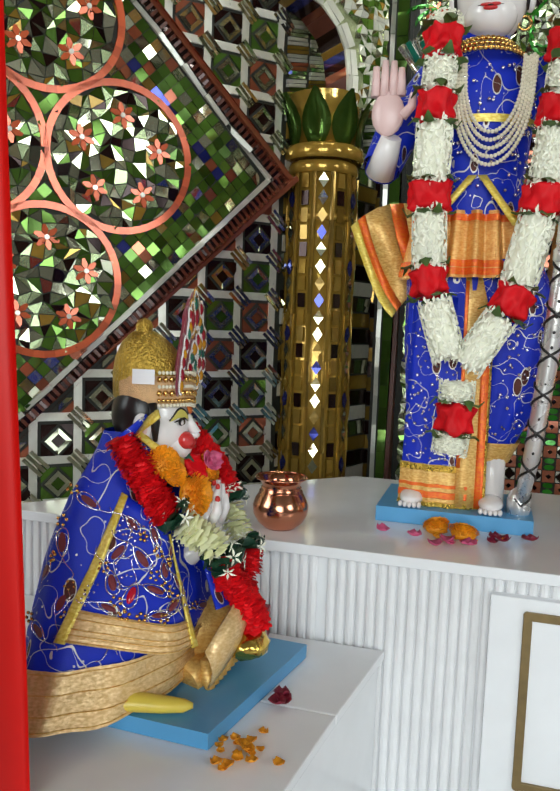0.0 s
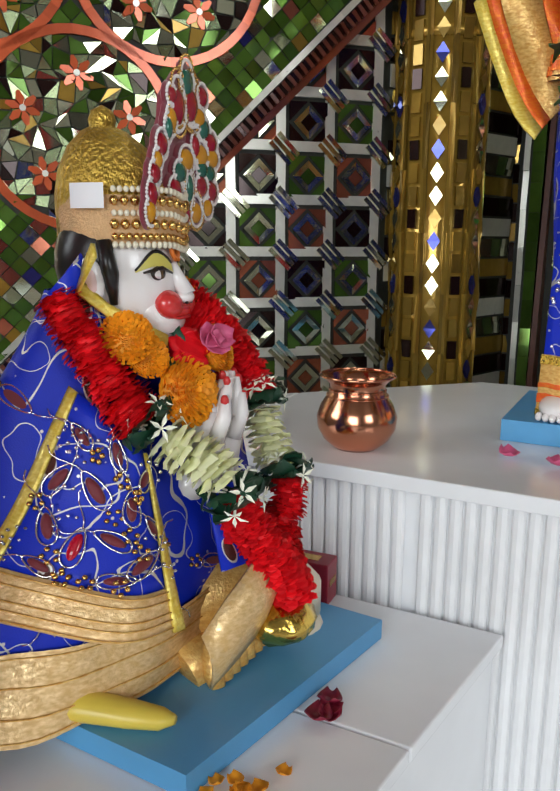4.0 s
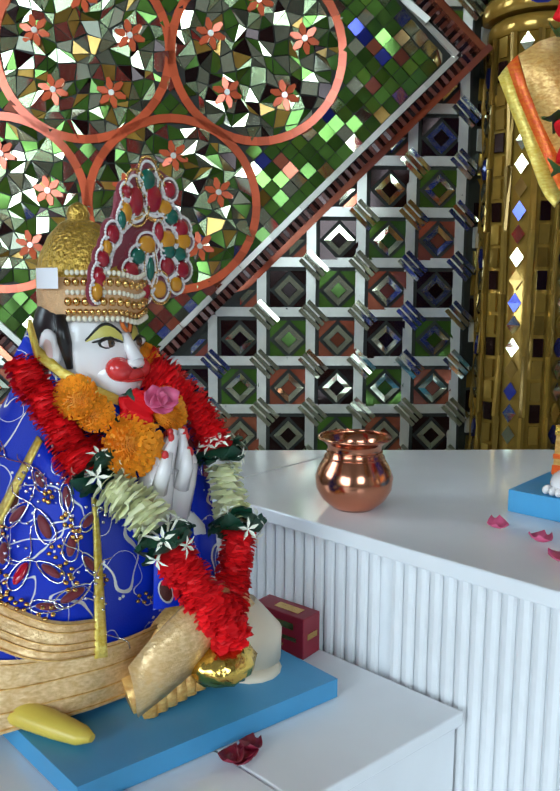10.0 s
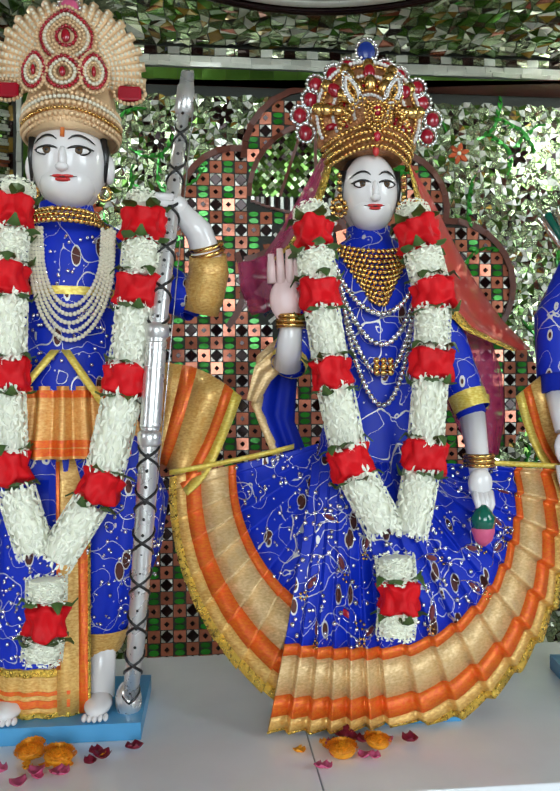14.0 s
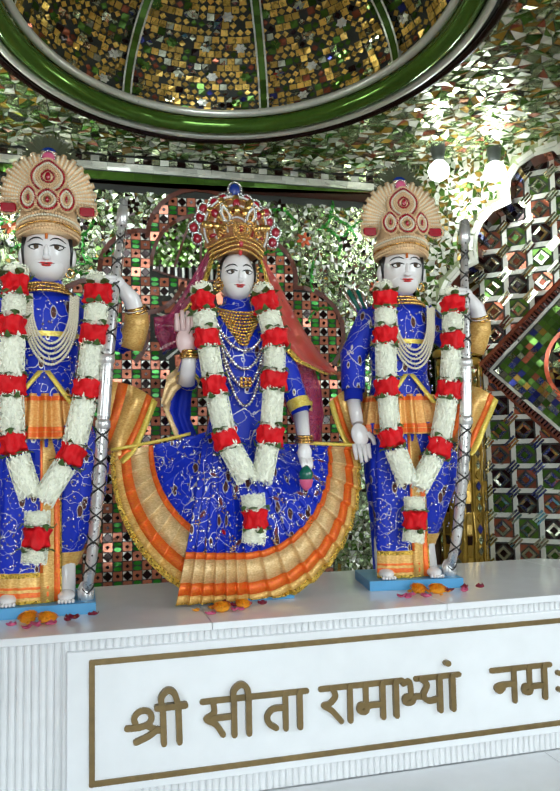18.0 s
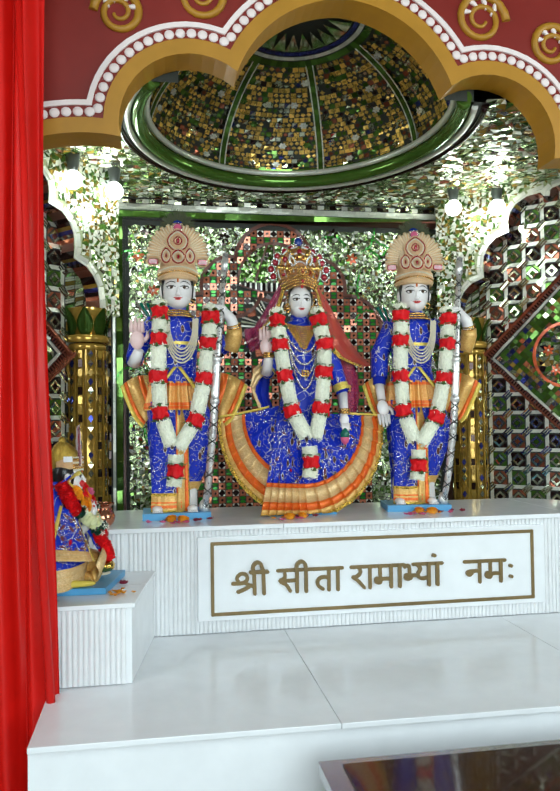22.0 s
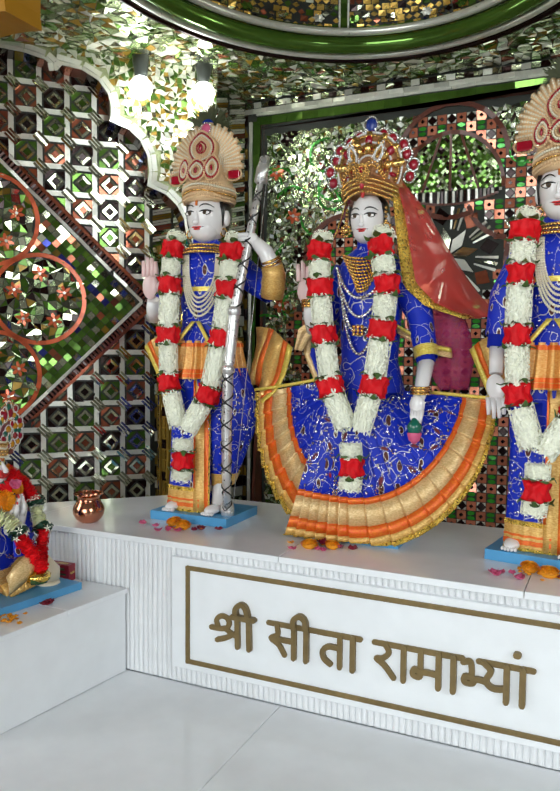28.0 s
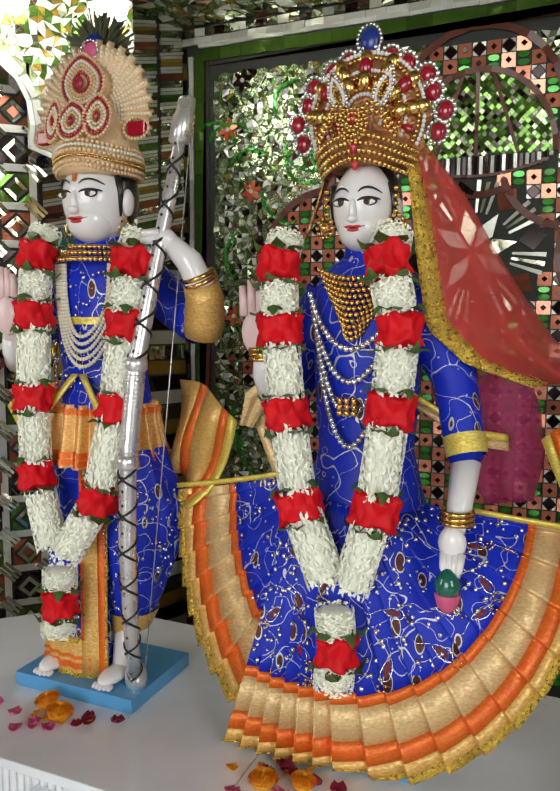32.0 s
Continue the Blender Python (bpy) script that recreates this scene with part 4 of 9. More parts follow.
def crossing(a, b):
    """The upper meeting point of two circles."""
    (c0, r0), (c1, r1) = a, b
    d = (c1 - c0).length
    x = (d * d + r0 * r0 - r1 * r1) / (2 * d)
    y = math.sqrt(max(0.0, r0 * r0 - x * x))
    u = (c1 - c0) / d
    return max((c0 + u * x + Vector((-u.y, u.x)) * s * y for s in (1, -1)), key=lambda p: p.y)


def arch_line(o, n=14):
    """The foiled edge, moved outwards by o, its cusps where neighbouring arcs meet."""
    cs = [(c, rad + o) for c, rad in LOBE]
    a, b = crossing(cs[0], cs[1]), crossing(cs[1], cs[2])
    c2, r2 = cs[2]
    c0, r0 = cs[0]
    ends = [c0 + (Vector((-0.80, 1.655)) - c0).normalized() * r0, a, b, Vector((AX, c2.y + math.sqrt(max(0.0, r2 * r2 - (AX - c2.x) ** 2))))]
    pts = []
    for k, (c, rad) in enumerate(cs):
        t0, t1 = (math.atan2(e.y - c.y, e.x - c.x) for e in ends[k:k + 2])
        if t1 > t0:
            t1 -= 2 * math.pi
        pts += [(c.x + rad * math.cos(t0 + (t1 - t0) * i / n), c.y + rad * math.sin(t0 + (t1 - t0) * i / n)) for i in range(1 if k else 0, n + 1)]
    return pts + [(2 * AX - x, z) for x, z in pts[-2::-1]]


def arch_strip(o0, o1, y0, y1):
    bm = bmesh.new()
    a, b = arch_line(o0), arch_line(o1)
    rows = [[(a[i][0], y1, a[i][1]), (a[i][0], y0, a[i][1]), (b[i][0], y0, b[i][1]), (b[i][0], y1, b[i][1])] for i in range(len(a))]
    loft(bm, rows, smooth=False)
    return bm


front_arch = tagged(empty("front_arch"), "foiled arch painted deep red with ochre edge and pink beads", "arch", kind="structure")
part("ochre_border", arch_strip(0.0, 0.052, ARCH_Y - 0.075, ARCH_Y + 0.05), arch_gold, front_arch)
part("bead_ground", arch_strip(0.052, 0.094, ARCH_Y - 0.066, ARCH_Y + 0.04), arch_red, front_arch)
part("pink_line", arch_strip(0.094, 0.112, ARCH_Y - 0.074, ARCH_Y + 0.04), arch_pink, front_arch)
line = arch_line(0.073)
acc, bead_me = 0.0, None
for p, q in zip(line, line[1:]):
    ln = math.hypot(q[0] - p[0], q[1] - p[1])
    while acc < ln:
        f = acc / ln
        x, z = p[0] + (q[0] - p[0]) * f, p[1] + (q[1] - p[1]) * f
        if bead_me is None:
            bm = bmesh.new()
            blob(bm, (0, 0, 0), (0.0178, 0.006, 0.0170), 0, 10)
            bead = part("bead", bm, arch_pink, front_arch)
            bead_me = bead.data
        else:
            bead = new("bead", bead_me)
            bead.parent = front_arch
        bead.location = (x, ARCH_Y - 0.068, z)
        acc += 0.0385
    acc -= ln
top = arch_line(0.11)
bm = bmesh.new()
outline = top + [(top[-1][0], 3.2), (top[0][0], 3.2)]
for y in (ARCH_Y - 0.06, ARCH_Y + 0.05):
    vv = [bm.verts.new((x, y, z)) for x, z in outline]
    ee = [bm.edges.new((vv[i], vv[(i + 1) % len(vv)])) for i in range(len(vv))]
    bmesh.ops.triangle_fill(bm, edges=ee, use_beauty=True)
for x0, x1 in ((-1.32, top[0][0] + 0.003), (top[-1][0] - 0.003, 2.47)):
    box(bm, x0, x1, ARCH_Y - 0.06, ARCH_Y + 0.05, 1.62, 3.2)
part("spandrel", bm, arch_red, front_arch)
# painted ochre scrolls with pale strokes on the spandrel
for sx in (-1, 1):
    for cx_, cz, r in ((0.28, 2.52, 0.075), (0.52, 2.30, 0.10), (0.80, 2.22, 0.085)):
        bm = bmesh.new()
        pts = [(AX + sx * cx_ + r * (1 - k / 46) * math.cos(k * 0.33) * sx, ARCH_Y - 0.062, cz + r * (1 - k / 46) * math.sin(k * 0.33)) for k in range(38)]
        tube(bm, pts, [0.017 * (1 - k / 60) for k in range(38)], 6)
        part("scroll", bm, arch_gold, front_arch)
        for k in range(4):
            bm = bmesh.new()
            a = 0.7 * k + 0.4
            tube(bm, [(AX + sx * (cx_ + r * (0.4 + 0.25 * q) * math.cos(a + 0.25 * q)), ARCH_Y - 0.064, cz + r * (0.4 + 0.25 * q) * math.sin(a + 0.25 * q)) for q in range(3)], [0.004, 0.010, 0.004], 6)
            part("brush_stroke", bm, arch_pink, front_arch)

# ---- red curtain ----
curtain = tagged(empty("curtain", (-0.595, -0.532, 0)), "long red satin curtain drawn to the side in folds", "curtain")
bm = bmesh.new()
rows = []
for j in range(34):
    z = 2.55 - 2.96 * j / 33
    f = j / 33
    edge = 0.05 + 0.055 * f ** 2
    row = []
    for i in range(90):
        u = i / 89
        x = -0.22 + (edge + 0.22) * u
        w = 0.020 + 0.012 * f
        y = w * math.sin(u * 21 + 0.6 * math.sin(4 * f)) + 0.006 * math.sin(u * 50 + 3 * f) - 0.02 * f
        row.append((x + 0.006 * math.sin(9 * f + 20 * u), y, z))
    rows.append(row)
loft(bm, rows, cap=False, closed=False)
part("drape", bm, curtain_red, curtain)
bm = bmesh.new()
tube(bm, [(-0.03, -0.02, 2.55), (0.02, -0.035, 1.0), (0.10, -0.05, -0.41)], [0.010, 0.012, 0.014], 8)
part("hem", bm, curtain_red, curtain, "stitched hem of the curtain")

# ---- bulbs ----
glow = bpy.data.materials.new("lit_bulb_glass")
glow.use_nodes = True
_p = glow.node_tree.nodes["Principled BSDF"]
_p.inputs["Base Color"].default_value = (0.9, 0.9, 0.9, 1)
_p.inputs["Emission Color"].default_value = (1.0, 0.98, 0.94, 1)
_p.inputs["Emission Strength"].default_value = 14.0
holder_mat = material("dark_plastic", (0.03, 0.035, 0.03), 0.4)
steel = material("brushed_steel", (0.55, 0.55, 0.56), 0.25, metal=1.0, var=0.08, scale=80)
for x, y, z in BULBS:
    b = tagged(empty("light_bulb", (x, y, z)), "lit white round bulb in a dark ceiling holder", "light bulb", group="bulbs of the shrine")
    bm = bmesh.new()
    loft(bm, [ring((0, 0, zz), rr, rr, 20) for zz, rr in ((-0.046, 0.004), (-0.042, 0.020), (-0.028, 0.037), (-0.005, 0.044), (0.014, 0.038), (0.028, 0.025), (0.036, 0.017))])
    part("globe", bm, glow, b, "glowing white glass globe")
    bm = bmesh.new()
    loft(bm, [ring((0, 0, zz), rr, rr, 20) for zz, rr in ((0.030, 0.019), (0.050, 0.024), (0.085, 0.030), (0.135, 0.034))])
    part("holder", bm, holder_mat, b)

# ---- donation counter before the platform ----
brown_gloss = material("glossy_dark_brown_laminate", (0.035, 0.014, 0.010), 0.14, var=0.3, scale=12, coat=0.5)
box_ = tagged(empty("donation_box", (0.60, -1.17, -0.5)), "dark glossy brown donation box with a steel rim", "box")
part("body", box(bmesh.new(), -0.40, 0.42, -0.14, 0.14, 0.0, 0.435, 0.006), brown_gloss, box_)
part("rim", box(bmesh.new(), -0.415, 0.435, -0.152, 0.152, 0.435, 0.467, 0.004), steel, box_, "grey brushed steel rim")
part("glass_top", box(bmesh.new(), -0.36, 0.38, -0.115, 0.115, 0.4675, 0.472, 0.001), brown_gloss, box_)

# ---- cloth, flower and statue materials ----
def brocade(name, base, thread, scale=55.0, rough=0.34):
    """Zari cloth: a woven base flecked with fine metal thread, with broader woven bands."""
    m = material(name, base, rough, metal=0.3, var=0.18, scale=40, bump=0.22, bscale=420)
    nt = m.node_tree
    n, l = nt.nodes, nt.links
    p = n["Principled BSDF"]
    old = p.inputs["Base Color"].links[0].from_socket
    tc = n.new("ShaderNodeTexCoord")
    mp = n.new("ShaderNodeMapping")
    mp.inputs["Scale"].default_value = (0.45, 0.45, 1.0)
    l.new(tc.outputs["Object"], mp.inputs["Vector"])
    fl = n.new("ShaderNodeTexNoise")
    fl.inputs["Scale"].default_value, fl.inputs["Detail"].default_value = 340.0, 1.0
    l.new(mp.outputs[0], fl.inputs["Vector"])
    wide = n.new("ShaderNodeTexNoise")
    wide.inputs["Scale"].default_value = scale
    l.new(mp.outputs[0], wide.inputs["Vector"])
    both = n.new("ShaderNodeMath")
    both.operation = "MULTIPLY_ADD"
    both.inputs[1].default_value = 0.35
    l.new(wide.outputs["Fac"], both.inputs[0])
    l.new(fl.outputs["Fac"], both.inputs[2])
    st = n.new("ShaderNodeMapRange")
    st.inputs["From Min"].default_value, st.inputs["From Max"].default_value = 0.50, 1.02
    l.new(both.outputs[0], st.inputs["Value"])
    mx = n.new("ShaderNodeMix")
    mx.data_type = "RGBA"
    l.new(st.outputs[0], mx.inputs["Factor"])
    l.new(old, mx.inputs["A"])
    mx.inputs["B"].default_value = (*thread, 1)
    l.new(mx.outputs["Result"], p.inputs["Base Color"])
    mm = n.new("ShaderNodeMath")
    mm.operation = "MULTIPLY"
    mm.inputs[1].default_value = 0.75
    l.new(st.outputs[0], mm.inputs[0])
    l.new(mm.outputs[0], p.inputs["Metallic"])
    return m


def embroidered(name, base, size=1.0):
    """Blue cloth with silver vine lines and maroon-gold sequin leaves."""
    m = material(name, base, 0.48, var=0.15, scale=25, bump=0.12, bscale=700, spec=0.35)
    nt = m.node_tree
    n, l = nt.nodes, nt.links
    p = n["Principled BSDF"]
    old = p.inputs["Base Color"].links[0].from_socket
    tc = n.new("ShaderNodeTexCoord")

    def math_(op, a, b=None):
        k = n.new("ShaderNodeMath")
        k.operation = op
        for i, v in enumerate((a, b)):
            if v is None:
                continue
            if isinstance(v, (int, float)):
                k.inputs[i].default_value = v
            else:
                l.new(v, k.inputs[i])
        return k.outputs[0]

    lines = None
    for sc, w in ((15 / size, 0.0058), (27 / size, 0.0050)):
        nz = n.new("ShaderNodeTexNoise")
        nz.inputs["Scale"].default_value, nz.inputs["Detail"].default_value = sc, 0.6
        l.new(tc.outputs["Object"], nz.inputs["Vector"])
        one = math_("LESS_THAN", math_("ABSOLUTE", math_("SUBTRACT", nz.outputs["Fac"], 0.53)), w)
        lines = one if lines is None else math_("MAXIMUM", lines, one)
    vo = n.new("ShaderNodeTexVoronoi")
    vo.inputs["Scale"].default_value = 30 / size
    mp = n.new("ShaderNodeMapping")
    mp.inputs["Rotation"].default_value = (0.5, 0.7, 0.4)
    mp.inputs["Scale"].default_value = (1.15, 1.15, 0.50)
    l.new(tc.outputs["Object"], mp.inputs["Vector"])
    l.new(mp.outputs[0], vo.inputs["Vector"])
    leaf = math_("LESS_THAN", vo.outputs["Distance"], 0.24)
    rim = math_("SUBTRACT", math_("LESS_THAN", vo.outputs["Distance"], 0.285), leaf)
    sep = n.new("ShaderNodeSeparateColor")
    keep = math_("GREATER_THAN", sep.outputs[0], 0.45)
    l.new(vo.outputs["Color"], sep.inputs[0])
    leaf, rim = math_("MULTIPLY", leaf, keep), math_("MULTIPLY", rim, keep)
    lines = math_("MAXIMUM", lines, rim)
    v2 = n.new("ShaderNodeTexVoronoi")
    v2.inputs["Scale"].default_value = 130 / size
    l.new(tc.outputs["Object"], v2.inputs["Vector"])
    s2 = n.new("ShaderNodeSeparateColor")
    l.new(v2.outputs["Color"], s2.inputs[0])
    lines = math_("MAXIMUM", lines, math_("MULTIPLY", math_("LESS_THAN", v2.outputs["Distance"], 0.20), math_("GREATER_THAN", s2.outputs[0], 0.90)))
    m1, m2 = n.new("ShaderNodeMix"), n.new("ShaderNodeMix")
    for k in (m1, m2):
        k.data_type = "RGBA"
    l.new(leaf, m1.inputs["Factor"])
    l.new(old, m1.inputs["A"])
    m1.inputs["B"].default_value = (0.10, 0.035, 0.03, 1)
    l.new(lines, m2.inputs["Factor"])
    l.new(m1.outputs["Result"], m2.inputs["A"])
    m2.inputs["B"].default_value = (0.66, 0.64, 0.60, 1)
    l.new(m2.outputs["Result"], p.inputs["Base Color"])
    l.new(math_("MULTIPLY", math_("MAXIMUM", lines, leaf), 0.6), p.inputs["Metallic"])
    return m


skin = material("polished_white_marble_skin", (0.84, 0.80, 0.79), 0.18, var=0.03, scale=20, coat=0.3)
palm_pink = material("pink_tinted_marble", (0.78, 0.56, 0.54), 0.3, var=0.05, scale=40)
hair = material("black_paint", (0.012, 0.010, 0.010), 0.3)
lips = material("red_paint", (0.55, 0.03, 0.03), 0.3)
brow_yellow = material("yellow_paint", (0.72, 0.55, 0.08), 0.35)
tilak = material("orange_paint", (0.65, 0.16, 0.02), 0.4)
eye_brown = material("brown_eye_paint", (0.10, 0.06, 0.03), 0.2)
base_blue = material("sky_blue_paint", (0.10, 0.34, 0.62), 0.35, var=0.1, scale=18)
blue_cloth = embroidered("royal_blue_embroidered_cloth", (0.004, 0.024, 0.50))
blue_plain = material("royal_blue_cloth", (0.004, 0.018, 0.38), 0.6, var=0.15, scale=40, bump=0.2, spec=0.3)
gold_cloth = brocade("gold_brocade", (0.62, 0.31, 0.06), (0.92, 0.66, 0.24), 150)
pleat_cloth = brocade("orange_gold_pleat_cloth", (0.70, 0.30, 0.06), (0.92, 0.60, 0.22), 140)
orange_cloth = brocade("orange_zari_cloth", (0.76, 0.09, 0.008), (0.86, 0.27, 0.03), 80)
yellow_lace = brocade("yellow_zari_lace", (0.72, 0.50, 0.04), (0.95, 0.82, 0.25), 90)
tan_cloth = brocade("tan_gold_brocade", (0.64, 0.40, 0.15), (0.95, 0.72, 0.40), 120)
magenta_net = material("magenta_net_cloth", (0.42, 0.02, 0.12), 0.6, var=0.15, scale=30)
orange_net = material("orange_red_net_cloth", (0.60, 0.05, 0.035), 0.6, var=0.15, scale=30)
for _net in (magenta_net, orange_net):
    _net.node_tree.nodes["Principled BSDF"].inputs["Alpha"].default_value = 0.58
tinsel = material("gold_tinsel", (0.78, 0.52, 0.09), 0.28, metal=0.85, var=0.45, scale=150, bump=1.0, bscale=420)
gold_metal = material("gold_metal", (0.72, 0.46, 0.15), 0.25, metal=1.0, var=0.15, scale=60)
crown_gold = material("beige_gold_beadwork", (0.76, 0.53, 0.30), 0.4, metal=0.25, var=0.15, scale=60, bump=0.4)
pearl_white = material("white_pearl", (0.86, 0.82, 0.80), 0.28, var=0.06, scale=60)
red_gold = material("red_gold_filigree", (0.52, 0.24, 0.10), 0.35, metal=0.6, var=0.5, scale=150, bump=1.0, bscale=220)
pearl = material("cream_pearl", (0.80, 0.74, 0.58), 0.25, var=0.06, scale=60)
crystal = material("silver_crystal", (0.82, 0.80, 0.80), 0.12, metal=0.9, var=0.1, island=0.3)
ruby = material("ruby_glass", (0.35, 0.005, 0.02), 0.12, var=0.2, coat=0.6, island=0.25)
amber = material("amber_glass", (0.62, 0.28, 0.01), 0.12, var=0.2, coat=0.6)
emerald = material("emerald_glass", (0.01, 0.12, 0.08), 0.1, var=0.2, coat=0.6)
velvet = material("maroon_velvet", (0.20, 0.012, 0.03), 0.8, sheen=0.8, var=0.2)
rose_red = material("red_rose_petal", (0.68, 0.003, 0.010), 0.55, var=0.2, scale=45, spec=0.25)
ribbon_red = material("red_ribbon_petal", (0.78, 0.008, 0.015), 0.5, spec=0.25, var=0.2, scale=60, island=0.25)
white_flower = material("white_tuberose_petal", (0.92, 0.92, 0.78), 0.6, var=0.10, scale=70, island=0.08)
cream_flower = material("pale_yellow_petal", (0.95, 0.96, 0.62), 0.55, var=0.1, scale=40, island=0.1)
leaf_green = material("green_leaf", (0.09, 0.17, 0.035), 0.5, var=0.3, scale=30, island=0.2)
dark_leaf = material("dark_green_leaf", (0.012, 0.06, 0.03), 0.45, var=0.3, scale=30, island=0.2)
marigold = material("orange_marigold_petal", (0.90, 0.36, 0.008), 0.6, var=0.2, scale=90, island=0.2)
petal_maroon = material("maroon_rose_petal", (0.22, 0.006, 0.03), 0.45, var=0.25, scale=40)
pink_petal = material("pink_rose_petal", (0.62, 0.10, 0.22), 0.5, var=0.2, scale=40)
feather_mat = material("dark_olive_peacock_feather", (0.055, 0.062, 0.024), 0.7, var=0.4, scale=90)
peacock_blue = material("peacock_blue", (0.01, 0.03, 0.22), 0.25, var=0.3)
silver_paint = material("silver_painted_metal", (0.74, 0.72, 0.71), 0.28, metal=0.7, var=0.12, scale=40)
copper = material("polished_copper", (0.62, 0.27, 0.16), 0.17, metal=1.0, var=0.2, scale=14)
gold_foil = material("gold_foil", (0.80, 0.55, 0.12), 0.2, metal=1.0, var=0.2, scale=40, bump=0.8, bscale=60)
box_red = material("dark_red_carton", (0.26, 0.012, 0.03), 0.35, var=0.1)
cream_shell = material("cream_marble_knee", (0.76, 0.66, 0.50), 0.35, var=0.06)
STATUE = [skin, hair, lips, brow_yellow, base_blue, gold_metal, blue_plain, eye_brown, tilak, palm_pink, cream_shell]
SK, HA, LI, YE, BA_, GM, BP, EY, TI, PI, CR = range(11)


# ---- builders shared by the figures ----
def head(bm, c, w, h, d, face, mats=(SK, HA), small=False):
    """A plain painted head: skull, hair, nose, ears and simple painted features; face is the direction it looks."""
    f = Vector(face).normalized()
    side = Vector((-f.y, f.x, 0))
    up = Vector((0, 0, 1))
    turn = Matrix((side, f, up)).transposed().to_4x4()
    c = Vector(c)
    at = lambda s, q, u: c + side * (s * w) + f * (q * d) + up * (u * h)
    blob(bm, c, (w, d, h), mats[0], 28, turn)
    blob(bm, at(0, 0.30, -0.5), (w * 0.74, d * 0.66, h * 0.50), mats[0], 20, turn)
    blob(bm, at(0, -0.24, 0.12), (w * 1.07, d * 0.96, h * 1.0), mats[1], 20, turn)
    blob(bm, at(0, 0.98, -0.16), (w * 0.12, d * 0.16, h * 0.26), mats[0], 12, turn)
    blob(bm, at(0, 1.06, -0.33), (w * 0.17, d * 0.12, h * 0.09), mats[0], 12, turn)
    for s in (-1, 1):
        blob(bm, at(s * 1.04, -0.02, -0.10), (w * 0.16, d * 0.24, h * 0.30), mats[0], 12, turn)
        tube(bm, [at(s * 0.93, 0.30, 0.5), at(s * 0.985, 0.24, 0.1), at(s * 0.97, 0.22, -0.42)], [0.006, 0.006, 0.002], 8, HA)
        blob(bm, at(s * 0.42, 0.868, 0.035), (w * 0.30, d * 0.06, h * 0.100), HA, 16, turn)
        blob(bm, at(s * 0.42, 0.885, 0.022), (w * 0.255, d * 0.064, h * 0.068), mats[0], 16, turn)
        blob(bm, at(s * 0.41, 0.915, 0.030), (w * 0.125, d * 0.054, h * 0.074), EY, 14, turn)
        blob(bm, at(s * 0.41, 0.945, 0.030), (w * 0.055, d * 0.036, h * 0.036), HA, 8, turn)
        for (p0, p1, p2), rads in ((((0.13, 0.985, 0.05), (0.42, 0.985, 0.155), (0.76, 0.735, 0.075)), (0.0010, 0.0024)), (((0.15, 0.985, 0.235), (0.42, 0.965, 0.440), (0.78, 0.655, 0.22)), (0.0008, 0.0019))):
            bend = [tuple((1 - f) ** 2 * a + 2 * f * (1 - f) * b + f * f * c_ for a, b, c_ in zip(p0, p1, p2)) for f in (0, 0.17, 0.33, 0.5, 0.67, 0.83, 1)]
            tube(bm, [at(s * x, q, u) for x, q, u in bend], [rads[0] + (rads[1] - rads[0]) * math.sin(math.pi * k / 6) ** 0.7 for k in range(7)], 6, HA)
        blob(bm, at(s * 0.11, 0.975, -0.495), (w * 0.17, d * 0.055, h * 0.034), LI, 12, turn)
    blob(bm, at(0, 0.955, -0.560), (w * 0.20, d * 0.066, h * 0.042), LI, 12, turn)
    tube(bm, [at(-0.34, 0.88, -0.475), at(0, 1.03, -0.525), at(0.34, 0.88, -0.475)], [0.0006, 0.0012, 0.0006], 6, HA)


def palm(bm, c, up, across, out, s=1.0, mat=PI):
    """An open hand: flat palm and five fingers."""
    c, up, across, out = (Vector(v) for v in (c, up, across, out))
    turn = Matrix((across.normalized(), out.normalized(), up.normalized())).transposed().to_4x4()
    blob(bm, c, (0.030 * s, 0.011 * s, 0.040 * s), mat, 14, turn)
    for k, (o, ln) in enumerate(((-0.024, 0.052), (-0.008, 0.062), (0.008, 0.060), (0.022, 0.048))):
        b = c + across * (o * s) + up * (0.030 * s)
        tube(bm, [b, b + up * (ln * 0.5 * s), b + up * (ln * s) + out * (0.004 * s)], [0.0085 * s, 0.008 * s, 0.0055 * s], 8, mat)
    b = c + across * (0.026 * s) - up * (0.006 * s)
    tube(bm, [b, b + across * (0.016 * s) + up * (0.018 * s), b + across * (0.018 * s) + up * (0.040 * s)], [0.010 * s, 0.009 * s, 0.006 * s], 8, mat)


